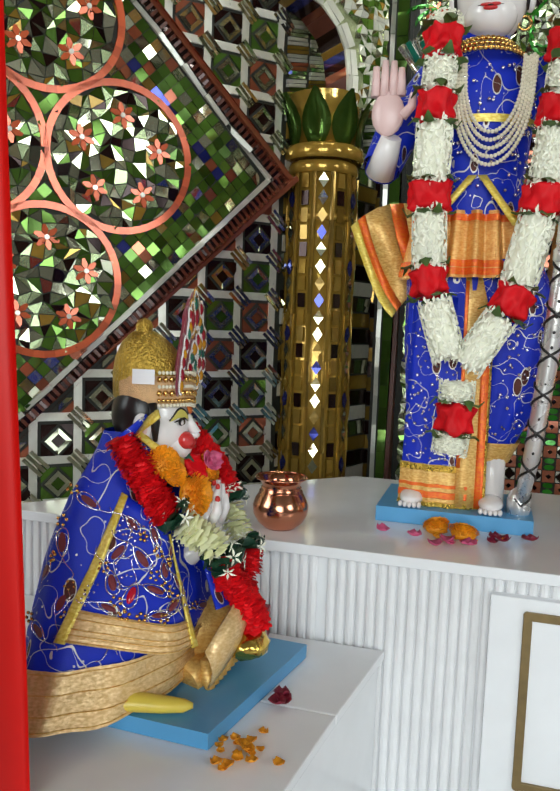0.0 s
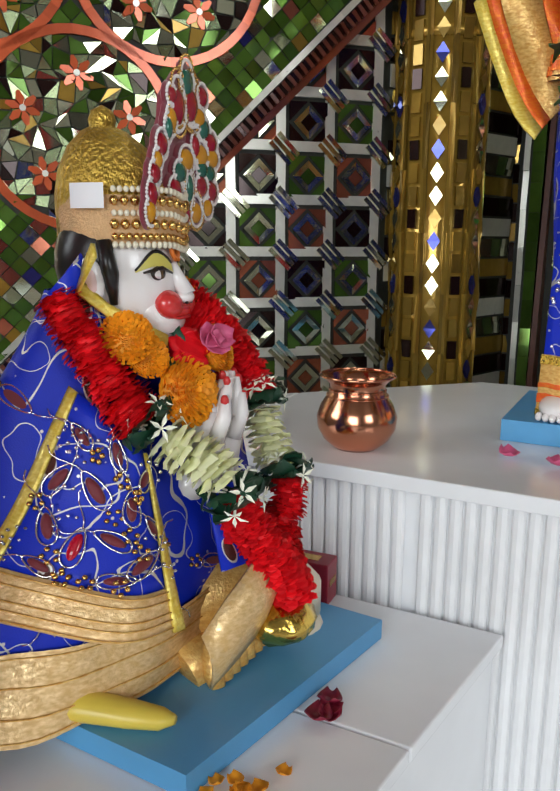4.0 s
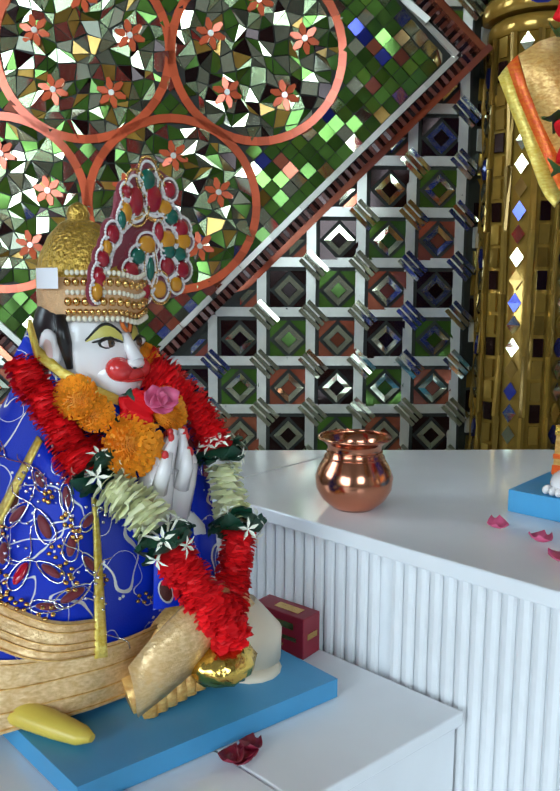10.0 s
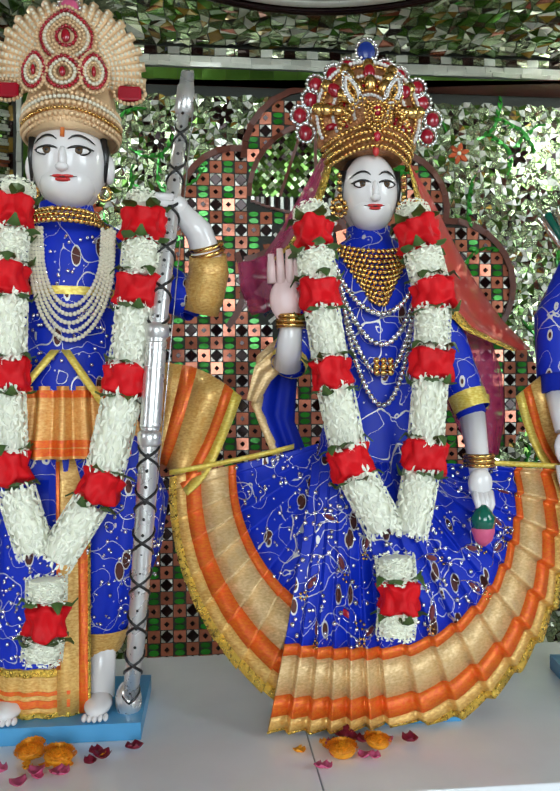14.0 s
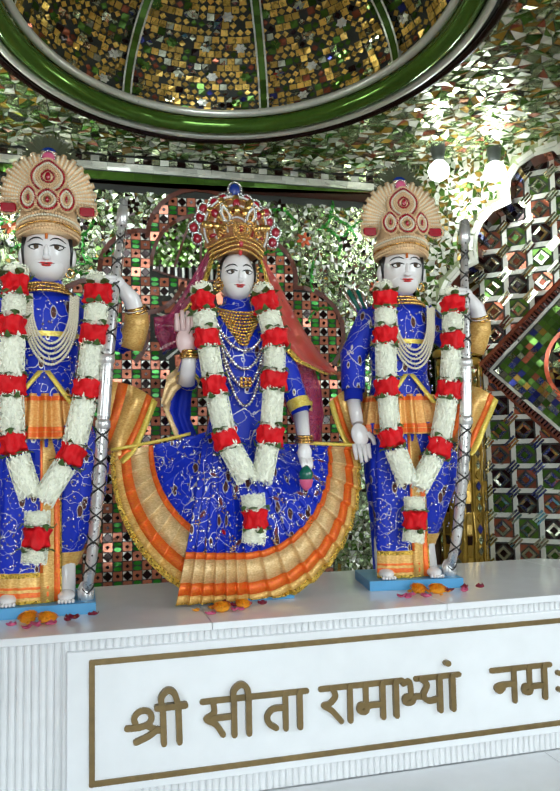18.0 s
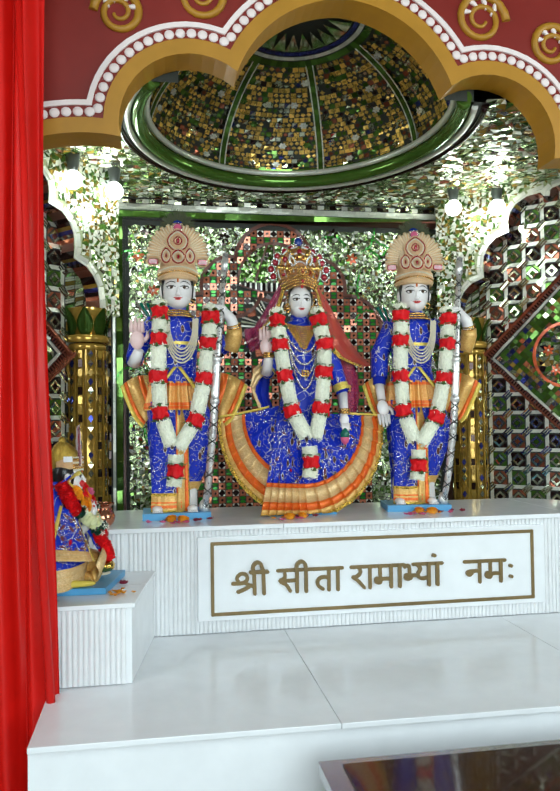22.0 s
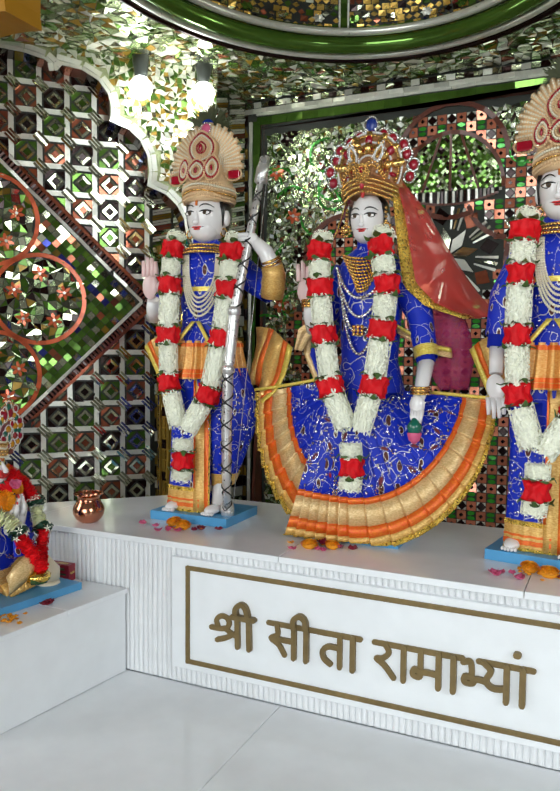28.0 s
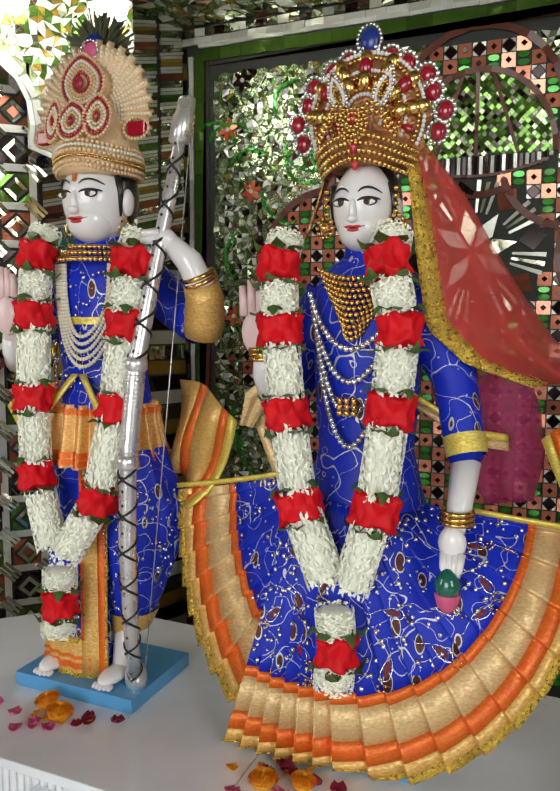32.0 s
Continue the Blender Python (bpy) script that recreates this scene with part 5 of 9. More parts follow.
def sheet(bm, rows, thick=0.003, mat=0):
    """A cloth of the given thickness: the rows, their backs and a rim."""
    g = [[Vector(p) for p in r] for r in rows]
    m, k = len(g), len(g[0])
    nrm = []
    for i in range(m):
        for j in range(k):
            u = g[min(i + 1, m - 1)][j] - g[max(i - 1, 0)][j]
            v = g[i][min(j + 1, k - 1)] - g[i][max(j - 1, 0)]
            w = u.cross(v)
            nrm.append(w.normalized() if w.length > 1e-12 else Vector((0, -1, 0)))
    f = [[bm.verts.new(g[i][j]) for j in range(k)] for i in range(m)]
    h = [[bm.verts.new(g[i][j] - nrm[i * k + j] * thick) for j in range(k)] for i in range(m)]
    made = []
    for i in range(m - 1):
        for j in range(k - 1):
            made.append(bm.faces.new((f[i][j], f[i + 1][j], f[i + 1][j + 1], f[i][j + 1])))
            made.append(bm.faces.new((h[i][j], h[i][j + 1], h[i + 1][j + 1], h[i + 1][j])))
    rim = [(i, 0) for i in range(m)] + [(m - 1, j) for j in range(1, k)] + [(i, k - 1) for i in range(m - 2, -1, -1)] + [(0, j) for j in range(k - 2, 0, -1)]
    for (i, j), (p, q) in zip(rim, rim[1:] + rim[:1]):
        made.append(bm.faces.new((f[i][j], h[i][j], h[p][q], f[p][q])))
    for x in made:
        x.material_index, x.smooth = mat, True
    return bm


OCTA = [(math.cos(t), math.sin(t), 0) for t in (2 * math.pi * k / 6 for k in range(6))] + [(0.0, 0.0, 1.0), (0.0, 0.0, -1.0)]
OCTA += [(0.72 * math.cos(t), 0.72 * math.sin(t), z) for z in (0.7, -0.7) for t in (2 * math.pi * (k + 0.5) / 6 for k in range(6))]
OCTA_F = [(k, (k + 1) % 6, 8 + k) for k in range(6)] + [(8 + (k - 1) % 6, k, 8 + k) for k in range(6)] + [(6, 8 + (k - 1) % 6, 8 + k) for k in range(6)]
OCTA_F += [((k + 1) % 6, k, 14 + k) for k in range(6)] + [(k, 14 + (k - 1) % 6, 14 + k) for k in range(6)] + [(14 + (k - 1) % 6, 7, 14 + k) for k in range(6)]


def bead_line(bm, pts, r, gap, mat=0):
    """Beads strung along points (low-cost octahedral pearls)."""
    pts = [Vector(p) for p in pts]
    left = 0.0
    for a, b in zip(pts, pts[1:]):
        ln = (b - a).length
        while left < ln:
            c = a.lerp(b, left / ln)
            q = [bm.verts.new(c + Vector(d) * r) for d in OCTA]
            for t in OCTA_F:
                f = bm.faces.new([q[i] for i in t])
                f.material_index, f.smooth = mat, True
            left += gap
        left -= ln


def swag(a, b, drop, n=14, power=0.74):
    """A hanging curve between two points."""
    a, b = Vector(a), Vector(b)
    return [a.lerp(b, i / n) + Vector((0, -0.02 * math.sin(math.pi * i / n), -drop * abs(math.sin(math.pi * i / n)) ** power)) for i in range(n + 1)]


# garland pieces, made once and shared
_rng = random.Random(12)


def rose_mesh():
    """A rose pressed flat on the string: one body of crumpled, folded petals."""
    bm = bmesh.new()
    n, m, h = 44, 13, 0.026
    ph = [_rng.uniform(0, 6) for _ in range(6)]
    rings = []
    for j in range(m):
        v = j / (m - 1) * 2 - 1
        r = []
        for i in range(n):
            t = 2 * math.pi * i / n
            fold = abs(math.sin(2.5 * t + ph[0] + 1.1 * v)) ** 0.5
            k = 0.78 + 0.22 * fold + 0.07 * math.sin(7 * t + ph[1] - 2 * v) + 0.05 * math.sin(13 * t + ph[2] + 3 * v)
            rad = 0.037 * k * (0.90 + 0.16 * abs(v)) * (1 if abs(v) < 0.99 else 0.72)
            z = h * v * (1 + 0.16 * math.sin(3 * t + ph[3]) + 0.10 * math.sin(5 * t + ph[4]))
            r.append((rad * math.cos(t), rad * math.sin(t), z))
        rings.append(r)
    loft(bm, rings)
    return bm


def tuberose_mesh(r=0.030, h=0.035):
    bm = bmesh.new()
    loft(bm, [ring((0, 0, z), q * r, q * r, 14) for z, q in ((-h * 1.02, 0.2), (-h, 0.55), (-h * 0.88, 0.86), (0, 0.9), (h * 0.88, 0.86), (h, 0.55), (h * 1.02, 0.2))])
    for j in range(7):
        for k in range(13):
            a = 2 * math.pi * (k + 0.5 * (j % 2)) / 13 + _rng.uniform(-0.15, 0.15)
            z = -h * 0.92 + 2 * h * 0.92 * j / 6 + _rng.uniform(-0.002, 0.002)
            c = Vector((r * 0.93 * math.cos(a), r * 0.93 * math.sin(a), z))
            o = Vector((math.cos(a), math.sin(a), 0))
            s = Vector((-math.sin(a), math.cos(a), 0))
            for q in range(4):
                b = q * math.pi / 2 + _rng.uniform(0, 1.5)
                d = s * math.cos(b) + Vector((0, 0, 1)) * math.sin(b)
                e = s * -math.sin(b) + Vector((0, 0, 1)) * math.cos(b)
                v = [bm.verts.new(p) for p in (c + o * 0.001, c + d * 0.005 + e * 0.003 + o * 0.004, c + d * 0.010 + o * 0.003, c + d * 0.005 - e * 0.003 + o * 0.004)]
                bm.faces.new(v)
    return bm


def leaves_mesh(r=0.036, n=6):
    bm = bmesh.new()
    for k in range(n):
        a = 2 * math.pi * k / n + _rng.uniform(-0.3, 0.3)
        rows = []
        for i in range(4):
            f = i / 3
            w = 0.012 * math.sin(math.pi * (0.15 + 0.85 * f)) + 0.001
            d = r * (0.55 + 0.75 * f)
            z = 0.006 * math.sin(2.4 * f) - 0.012 * f * _rng.uniform(-0.5, 1)
            rows.append([(d * math.cos(a) - s * w * math.sin(a), d * math.sin(a) + s * w * math.cos(a), z - 0.003 * abs(s)) for s in (-1, 0, 1)])
        loft(bm, rows, cap=False, closed=False)
    return bm


def to_mesh(name, bm, mat):
    me = bpy.data.meshes.new(name)
    bm.to_mesh(me)
    bm.free()
    for x in mat if isinstance(mat, (list, tuple)) else [mat]:
        me.materials.append(x)
    return me


ROSE, LEAVES = to_mesh("rose", rose_mesh(), rose_red), to_mesh("leaves", leaves_mesh(), leaf_green)
TUBE = to_mesh("tuberoses", tuberose_mesh(), white_flower)


def piece(name, me, at, axis, parent, scale=(1, 1, 1), spin=0.0):
    ob = new(name, me)
    ob.parent = parent
    q = Vector(axis).normalized().to_track_quat("Z", "Y")
    ob.matrix_basis = Matrix.Translation(at) @ q.to_matrix().to_4x4() @ Matrix.Rotation(spin, 4, "Z") @ Matrix.Diagonal((*scale, 1))
    return ob


def garland(name, strands, tail, ys, label):
    """Roses and tuberose lengths along two strands and a tail: each entry (x, z, kind)."""
    g = tagged(empty(name, (0, 0, 0)), label, "garland", group="flower garlands of the statues")
    rng = random.Random(len(name) + int(1000 * abs(strands[0][0][0])))
    for strand in strands + [tail]:
        for i, (x, z, kind, y) in enumerate(strand):
            p = Vector((x, y, z))
            lo, hi = strand[max(0, i - 1)], strand[min(len(strand) - 1, i + 1)]
            d = Vector((hi[0] - lo[0], hi[3] - lo[3], hi[1] - lo[1]))
            spin = rng.uniform(0, 6)
            if kind == "r":
                piece("rose", ROSE, p, d, g, (1.05, 0.9, 0.95), spin)
                piece("leaves", LEAVES, p + d.normalized() * 0.028, d, g, (1, 1, 1), spin)
                piece("leaves", LEAVES, p - d.normalized() * 0.028, -d, g, (1, 1, 1), spin + 1)
            else:
                ln = abs(kind)
                tagged(piece("tuberose_length", TUBE, p, d, g, (1.02, 0.94, ln / 0.07), spin), kind="stuff")
    return g


def strand(pts, y0, y1):
    """Alternating tuberose lengths and roses through (x, z) points given for the roses; y runs from y0 to y1."""
    out = []
    n = len(pts)
    for i in range(n):
        x, z = pts[i]
        y = y0 + (y1 - y0) * i / max(1, n - 1)
        if i == 0:
            out.append((x, z + 0.036, 0.03, y + 0.02))
        out.append((x, z, "r", y))
        if i + 1 < n:
            x2, z2 = pts[i + 1]
            out.append(((x + x2) / 2, (z + z2) / 2, math.hypot(x2 - x, z2 - z) - 0.048, y + (y1 - y0) / max(1, n - 1) / 2))
    return out


def prince_crown(at, label):
    """A tall beaded crown with a rayed fan behind it, medallion, side studs and a peacock feather."""
    c = tagged(empty("crown", at), label, "crown")
    c.scale = (1.12, 1.06, 1.16)
    bm = bmesh.new()
    prof = [(0.0, 0.066, 0.072), (0.012, 0.070, 0.075), (0.03, 0.071, 0.075), (0.06, 0.068, 0.062), (0.09, 0.060, 0.046), (0.12, 0.046, 0.032), (0.15, 0.026, 0.02), (0.165, 0.010, 0.010)]
    loft(bm, [ring((0, 0, q[0]), q[1], q[2], 28) for q in prof])
    part("cap", bm, crown_gold, c)
    for zz, r, br, m in ((0.002, 0.071, 0.0034, crown_gold), (0.009, 0.0735, 0.0042, crown_gold), (0.017, 0.0745, 0.0030, gold_metal), (0.025, 0.0745, 0.0042, crown_gold), (0.033, 0.0735, 0.0034, pearl), (0.040, 0.072, 0.0042, crown_gold)):
        bm = bmesh.new()
        bead_line(bm, [(r * math.cos(t), (r + 0.003) * math.sin(t), zz + 0.010 * max(0, -math.sin(t)) ** 3) for t in (2 * math.pi * k / 48 for k in range(49))], br, br * 1.9)
        tagged(part("beaded_band", bm, m, c), kind="stuff")
    surf = lambda x, z: -0.078 + 0.42 * max(0, z - 0.05) ** 1.25 + 4.2 * x * x
    # three pointed panels and the oval medallion, each of nested bead outlines
    for cx, z0, wd, ht, nest in ((0.0, 0.048, 0.030, 0.062, 4), (-0.044, 0.050, 0.021, 0.068, 4), (0.044, 0.050, 0.021, 0.068, 4), (0.0, 0.100, 0.044, 0.086, 6)):
        for q in range(nest):
            k = 1 - q * (0.8 / nest)
            bm = bmesh.new()
            pts = []
            for i in range(41):
                t = 2 * math.pi * i / 40 - math.pi / 2
                x = cx + wd * k * math.cos(t) * (1 - 0.45 * max(0, math.sin(t)) ** 2)
                z = z0 + ht / 2 + ht / 2 * k * math.sin(t)
                pts.append((x, -0.046 + 1.5 * x * x if ht > 0.08 else surf(x, z) - 0.003, z))
            bead_line(bm, pts, 0.0030, 0.0056)
            tagged(part("bead_outline", bm, (crown_gold, ruby, pearl, crown_gold)[q % 4], c), kind="stuff")
        bm = bmesh.new()
        blob(bm, (cx, -0.050 if ht > 0.08 else surf(cx, z0 + ht / 2) - 0.004, z0 + ht * 0.48), (wd * 0.16, 0.004, ht * 0.12), 0, 10)
        part("jewel", bm, ruby, c, "drop of red glass")
        if ht > 0.08:
            bm = bmesh.new()
            loft(bm, [[(cx + wd * e * math.cos(t) * (1 - 0.45 * max(0, math.sin(t)) ** 2), y, z0 + ht / 2 + ht / 2 * e * math.sin(t)) for t in (2 * math.pi * i / 28 for i in range(28))] for y, e in ((-0.014, 0.98), (-0.038, 0.98), (-0.043, 0.9))])
            part("medallion", bm, crown_gold, c)
    n = 35
    for k in range(n):
        t = radians(-16 + 212 * k / (n - 1))
        d, s, o = Vector((math.cos(t), 0, math.sin(t))), Vector((-math.sin(t), 0, math.cos(t))), Vector((0, -0.012, 0.098))
        r0, r1 = 0.042, 0.116 - 0.007 * (k % 2)
        rows = []
        for q in range(5):
            f = q / 4
            w = 0.0060 * (0.5 + 0.75 * f) * (1 if q < 4 else 0.5)
            p = o + d * (r0 + (r1 - r0) * f)
            rows.append([p + s * w + Vector((0, 0.003, 0)), p + Vector((0, -0.004, 0)), p - s * w + Vector((0, 0.003, 0))])
        bm = bmesh.new()
        sheet(bm, rows, 0.004)
        ray_ = part("fan_ray", bm, crown_gold, c)
        bm = bmesh.new()
        bead_line(bm, [o + d * (r0 + 0.006) + Vector((0, -0.006, 0)), o + d * (r1 - 0.003) + Vector((0, -0.006, 0))], 0.0030, 0.0062)
        tagged(part("ray_beading", bm, pearl, ray_), kind="stuff")
    for sx in (-1, 1):
        bm = bmesh.new()
        box(bm, sx * 0.092 - 0.018, sx * 0.092 + 0.018, -0.028, -0.016, 0.058, 0.080, 0.003)
        part("stud", bm, ruby, c, "red glass stud")
        bm = bmesh.new()
        bead_line(bm, [(sx * 0.092 + 0.024 * math.cos(t), -0.026, 0.069 + 0.016 * math.sin(t)) for t in (2 * math.pi * k / 24 for k in range(25))], 0.0032, 0.0062)
        part("stud_edge", bm, crown_gold, c)
    bm = bmesh.new()
    rng = random.Random(5)
    for k in range(460):
        t = rng.uniform(-0.25, math.pi + 0.25)
        r = rng.uniform(0.030, 0.074)
        p0 = Vector((0.012 * math.cos(t), 0.005 + rng.uniform(-0.006, 0.006), 0.195 + 0.010 * math.sin(t)))
        p1 = Vector((r * math.cos(t), 0.005 + rng.uniform(-0.016, 0.016), 0.195 + r * math.sin(t)))
        s = Vector((-math.sin(t), 0, math.cos(t))) * 0.0022
        v = [bm.verts.new(q) for q in (p0 - s, p0 + s, p1 + s * 0.6, p1 - s * 0.6)]
        bm.faces.new(v)
    tagged(part("feather", bm, feather_mat, c, "tuft of dark olive peacock feather"), kind="stuff")
    bm = bmesh.new()
    blob(bm, (0, -0.010, 0.210), (0.020, 0.006, 0.016), 0, 14)
    part("feather_eye", bm, peacock_blue, c, "dark blue feather eye")
    bm = bmesh.new()
    blob(bm, (0, -0.018, 0.197), (0.015, 0.006, 0.014), 0, 14)
    part("rosette", bm, pink_petal, c, "pink rosette under the feather")
    bm = bmesh.new()
    bead_line(bm, [(0.017 * math.cos(t), -0.022, 0.197 + 0.016 * math.sin(t)) for t in (2 * math.pi * k / 18 for k in range(19))], 0.0026, 0.0056)
    part("rosette_edge", bm, crystal, c)
    return c


def prince(dx, blessing, label):
    """A standing marble figure on its blue plinth, facing the hall: one plain mesh."""
    X = lambda x, y, z: (x + dx, y, z)
    bm = bmesh.new()
    box(bm, -0.265 + dx, 0.012 + dx, 0.19, 0.40, TOP + 0.0005, TOP + 0.028, 0, BA_)
    for fx in (-0.205, -0.062):
        blob(bm, X(fx, 0.240, TOP + 0.042), (0.023, 0.046, 0.015), SK, 14)
        for k in range(5):
            blob(bm, X(fx - 0.017 + 0.0085 * k, 0.198 + 0.002 * abs(k - 2), TOP + 0.034), (0.0046, 0.010, 0.0058), SK, 10)
        tube(bm, [X(fx, 0.27, TOP + 0.04), X(fx * 0.97 - 0.004, 0.285, 0.51), X(fx * 0.94 - 0.006, 0.300, 0.57)], [0.023, 0.025, 0.025], 14, SK)
        tube(bm, [X(fx * 0.94 - 0.006, 0.300, 0.56), X(-0.14 + (fx + 0.14) * 0.5, 0.31, 0.86)], [0.026, 0.05], 12, BP)
    loft(bm, [[X(px, py, z) for px, py, _ in ring((-0.125, 0.315, 0), rx, ry, 18)] for z, rx, ry in ((0.84, 0.085, 0.07), (0.95, 0.082, 0.066), (1.05, 0.076, 0.062), (1.15, 0.086, 0.066), (1.23, 0.098, 0.064), (1.262, 0.088, 0.056), (1.29, 0.040, 0.042), (1.33, 0.036, 0.04))], BP)
    head(bm, X(-0.115, 0.293, 1.374), 0.064, 0.084, 0.071, (0.0, -1, 0.0))
    tube(bm, [X(-0.115, 0.222, 1.398), X(-0.115, 0.226, 1.438)], 0.004, 6, TI)
    # arm holding the bow
    tube(bm, [X(-0.035, 0.32, 1.235), X(0.045, 0.325, 1.165), X(0.110, 0.295, 1.135)], [0.034, 0.032, 0.028], 12, BP)
    tube(bm, [X(0.112, 0.290, 1.140), X(0.124, 0.268, 1.205), X(0.108, 0.252, 1.250), X(0.075, 0.24, 1.285)], [0.026, 0.027, 0.024, 0.017], 14, SK)
    blob(bm, X(0.062, 0.236, 1.288), (0.030, 0.020, 0.022), SK, 12)
    for k in range(4):
        tube(bm, [X(0.066, 0.222, 1.300 - 0.011 * k), X(0.040, 0.212, 1.298 - 0.012 * k), X(0.030, 0.226, 1.292 - 0.012 * k)], [0.007, 0.007, 0.005], 6, SK)
    if blessing:
        tube(bm, [X(-0.215, 0.32, 1.235), X(-0.285, 0.31, 1.13), X(-0.300, 0.27, 1.06)], [0.036, 0.034, 0.030], 12, BP)
        tube(bm, [X(-0.300, 0.27, 1.06), X(-0.285, 0.24, 1.09), X(-0.275, 0.225, 1.115)], [0.028, 0.024, 0.019], 12, SK)
        palm(bm, X(-0.283, 0.22, 1.155), (0.0, 0, 1), (1, 0, 0), (0, -1, 0), 1.0)
    else:
        tube(bm, [X(-0.215, 0.32, 1.235), X(-0.272, 0.32, 1.10), X(-0.278, 0.29, 0.97)], [0.036, 0.034, 0.028], 12, BP)
        tube(bm, [X(-0.278, 0.29, 0.97), X(-0.272, 0.265, 0.90)], [0.022, 0.018], 12, SK)
        palm(bm, X(-0.268, 0.255, 0.865), (0.1, -0.1, -1), (1, 0, 0), (0, -1, 0), 0.9, SK)
    return tagged(part("statue", bm, STATUE), label, "statue")


def prince_dress(dx, label):
    """Embroidered tunic with pleated gold skirt, sash, leg drape and side scarves."""
    d = tagged(empty("dress", (dx, 0, 0)), label, "dress")
    cx, cy = -0.125, 0.315

    def shell_(rows, n=40, a0=0.0, a1=360.0, pleat=0, amp=0.0):
        out = []
        for z, rx, ry, ox, oy in rows:
            r = []
            for i in range(n):
                t = radians(a0 + (a1 - a0) * i / n)
                k = 1 + amp * math.sin(pleat * t)
                r.append((cx + ox + rx * k * math.cos(t), cy + oy + ry * k * math.sin(t), z))
            out.append(r)
        return out

    bm = bmesh.new()
    loft(bm, shell_([(0.975, 0.098, 0.082, 0, 0), (1.05, 0.086, 0.074, 0, 0), (1.15, 0.096, 0.078, 0, -0.002), (1.225, 0.106, 0.074, 0, 0), (1.262, 0.096, 0.064, 0, 0), (1.285, 0.050, 0.050, 0, -0.004), (1.305, 0.046, 0.048, 0, -0.006)]), cap=False)
    part("tunic", bm, blue_cloth, d, "royal blue tunic with silver vine embroidery")
    bm = bmesh.new()
    loft(bm, shell_([(0.865, 0.124, 0.102, 0, 0), (0.905, 0.117, 0.096, 0, 0), (0.985, 0.102, 0.084, 0, 0)], n=300, pleat=20, amp=0.085), cap=False)
    part("pleated_skirt", bm, pleat_cloth, d, "pleated gold skirt")
    for z in (0.870, 0.884, 0.966):
        bm = bmesh.new()
        k = 0.1265 - (z - 0.865) * 0.18
        loft(bm, shell_([(z, k, k * 0.83, 0, 0), (z + 0.012, k - 0.001, k * 0.82, 0, 0)], n=300, pleat=20, amp=0.085), cap=False)
        part("skirt_stripe", bm, orange_cloth, d)
    for pts in ([(-0.045, 0.32, 1.24), (0.040, 0.325, 1.168), (0.100, 0.302, 1.135)], [(-0.205, 0.32, 1.24), (-0.283, 0.31, 1.13), (-0.299, 0.275, 1.07)] if dx < 0.5 else [(-0.205, 0.32, 1.24), (-0.270, 0.32, 1.11), (-0.277, 0.295, 1.0)]):
        bm = bmesh.new()
        tube(bm, pts, [0.043, 0.041, 0.036], 16, cap=False)
        part("sleeve", bm, blue_cloth, d)
    # wrapped leg cloth: two full legs
    for sx, rows in ((-1, [(0.460, 0.070, 0.060, -0.030, -0.015), (0.60, 0.076, 0.066, -0.028, -0.012), (0.75, 0.090, 0.078, -0.026, -0.005), (0.90, 0.098, 0.08, -0.02, 0)]), (1, [(0.53, 0.034, 0.045, 0.052, 0.0), (0.60, 0.054, 0.055, 0.066, 0.0), (0.70, 0.078, 0.07, 0.082, 0), (0.79, 0.088, 0.075, 0.085, 0), (0.90, 0.082, 0.078, 0.045, 0)])):
        bm = bmesh.new()
        loft(bm, shell_(rows, n=90, pleat=9, amp=0.045), cap=False)
        part("leg_drape", bm, blue_cloth, d)
    bm = bmesh.new()
    loft(bm, shell_([(0.525, 0.038, 0.049, 0.054, 0.0), (0.545, 0.043, 0.052, 0.058, 0.0), (0.565, 0.049, 0.055, 0.062, 0.0)], n=40), cap=False)
    part("drape_border", bm, gold_cloth, d, "gold border of the other leg")
    # front fall of the wrapped cloth, bordered along its foot and one side
    def fall(x0, x1, z0, z1, lift, nx=14, nz=10):
        out = []
        for k in range(nz + 1):
            z = z1 + (z0 - z1) * k / nz
            row = []
            for i in range(nx + 1):
                x = x0 + (x1 - x0) * i / nx
                e = (x + 0.152) / 0.075
                row.append((x - 0.02 * (0.8 - z) * (1 if x < -0.15 else -0.3), 0.236 + 0.020 * e * e - 0.030 * (0.83 - z) - lift + 0.0035 * math.sin(x * 210 + z * 5) * (0.83 - z) / 0.3, z))
            out.append(row)
        return out

    for nm, a_, m, lb in (("front_fall", (-0.222, -0.09, 0.447, 0.83, 0.0), blue_cloth, "blue embroidered front fall"),
                          ("fall_border", (-0.224, -0.078, 0.447, 0.522, 0.003), gold_cloth, "gold border of the front fall"),
                          ("fall_stripe", (-0.2245, -0.0775, 0.460, 0.472, 0.0055), orange_cloth, ""),
                          ("fall_stripe", (-0.2245, -0.0775, 0.480, 0.486, 0.0055), orange_cloth, ""),
                          ("tinsel_edge", (-0.2245, -0.0775, 0.444, 0.452, 0.006), tinsel, "gold tinsel edge"),
                          ("tinsel_edge", (-0.2245, -0.120, 0.510, 0.522, 0.006), tinsel, "")):
        bm = bmesh.new()
        sheet(bm, fall(*a_))
        part(nm, bm, m, d, lb)
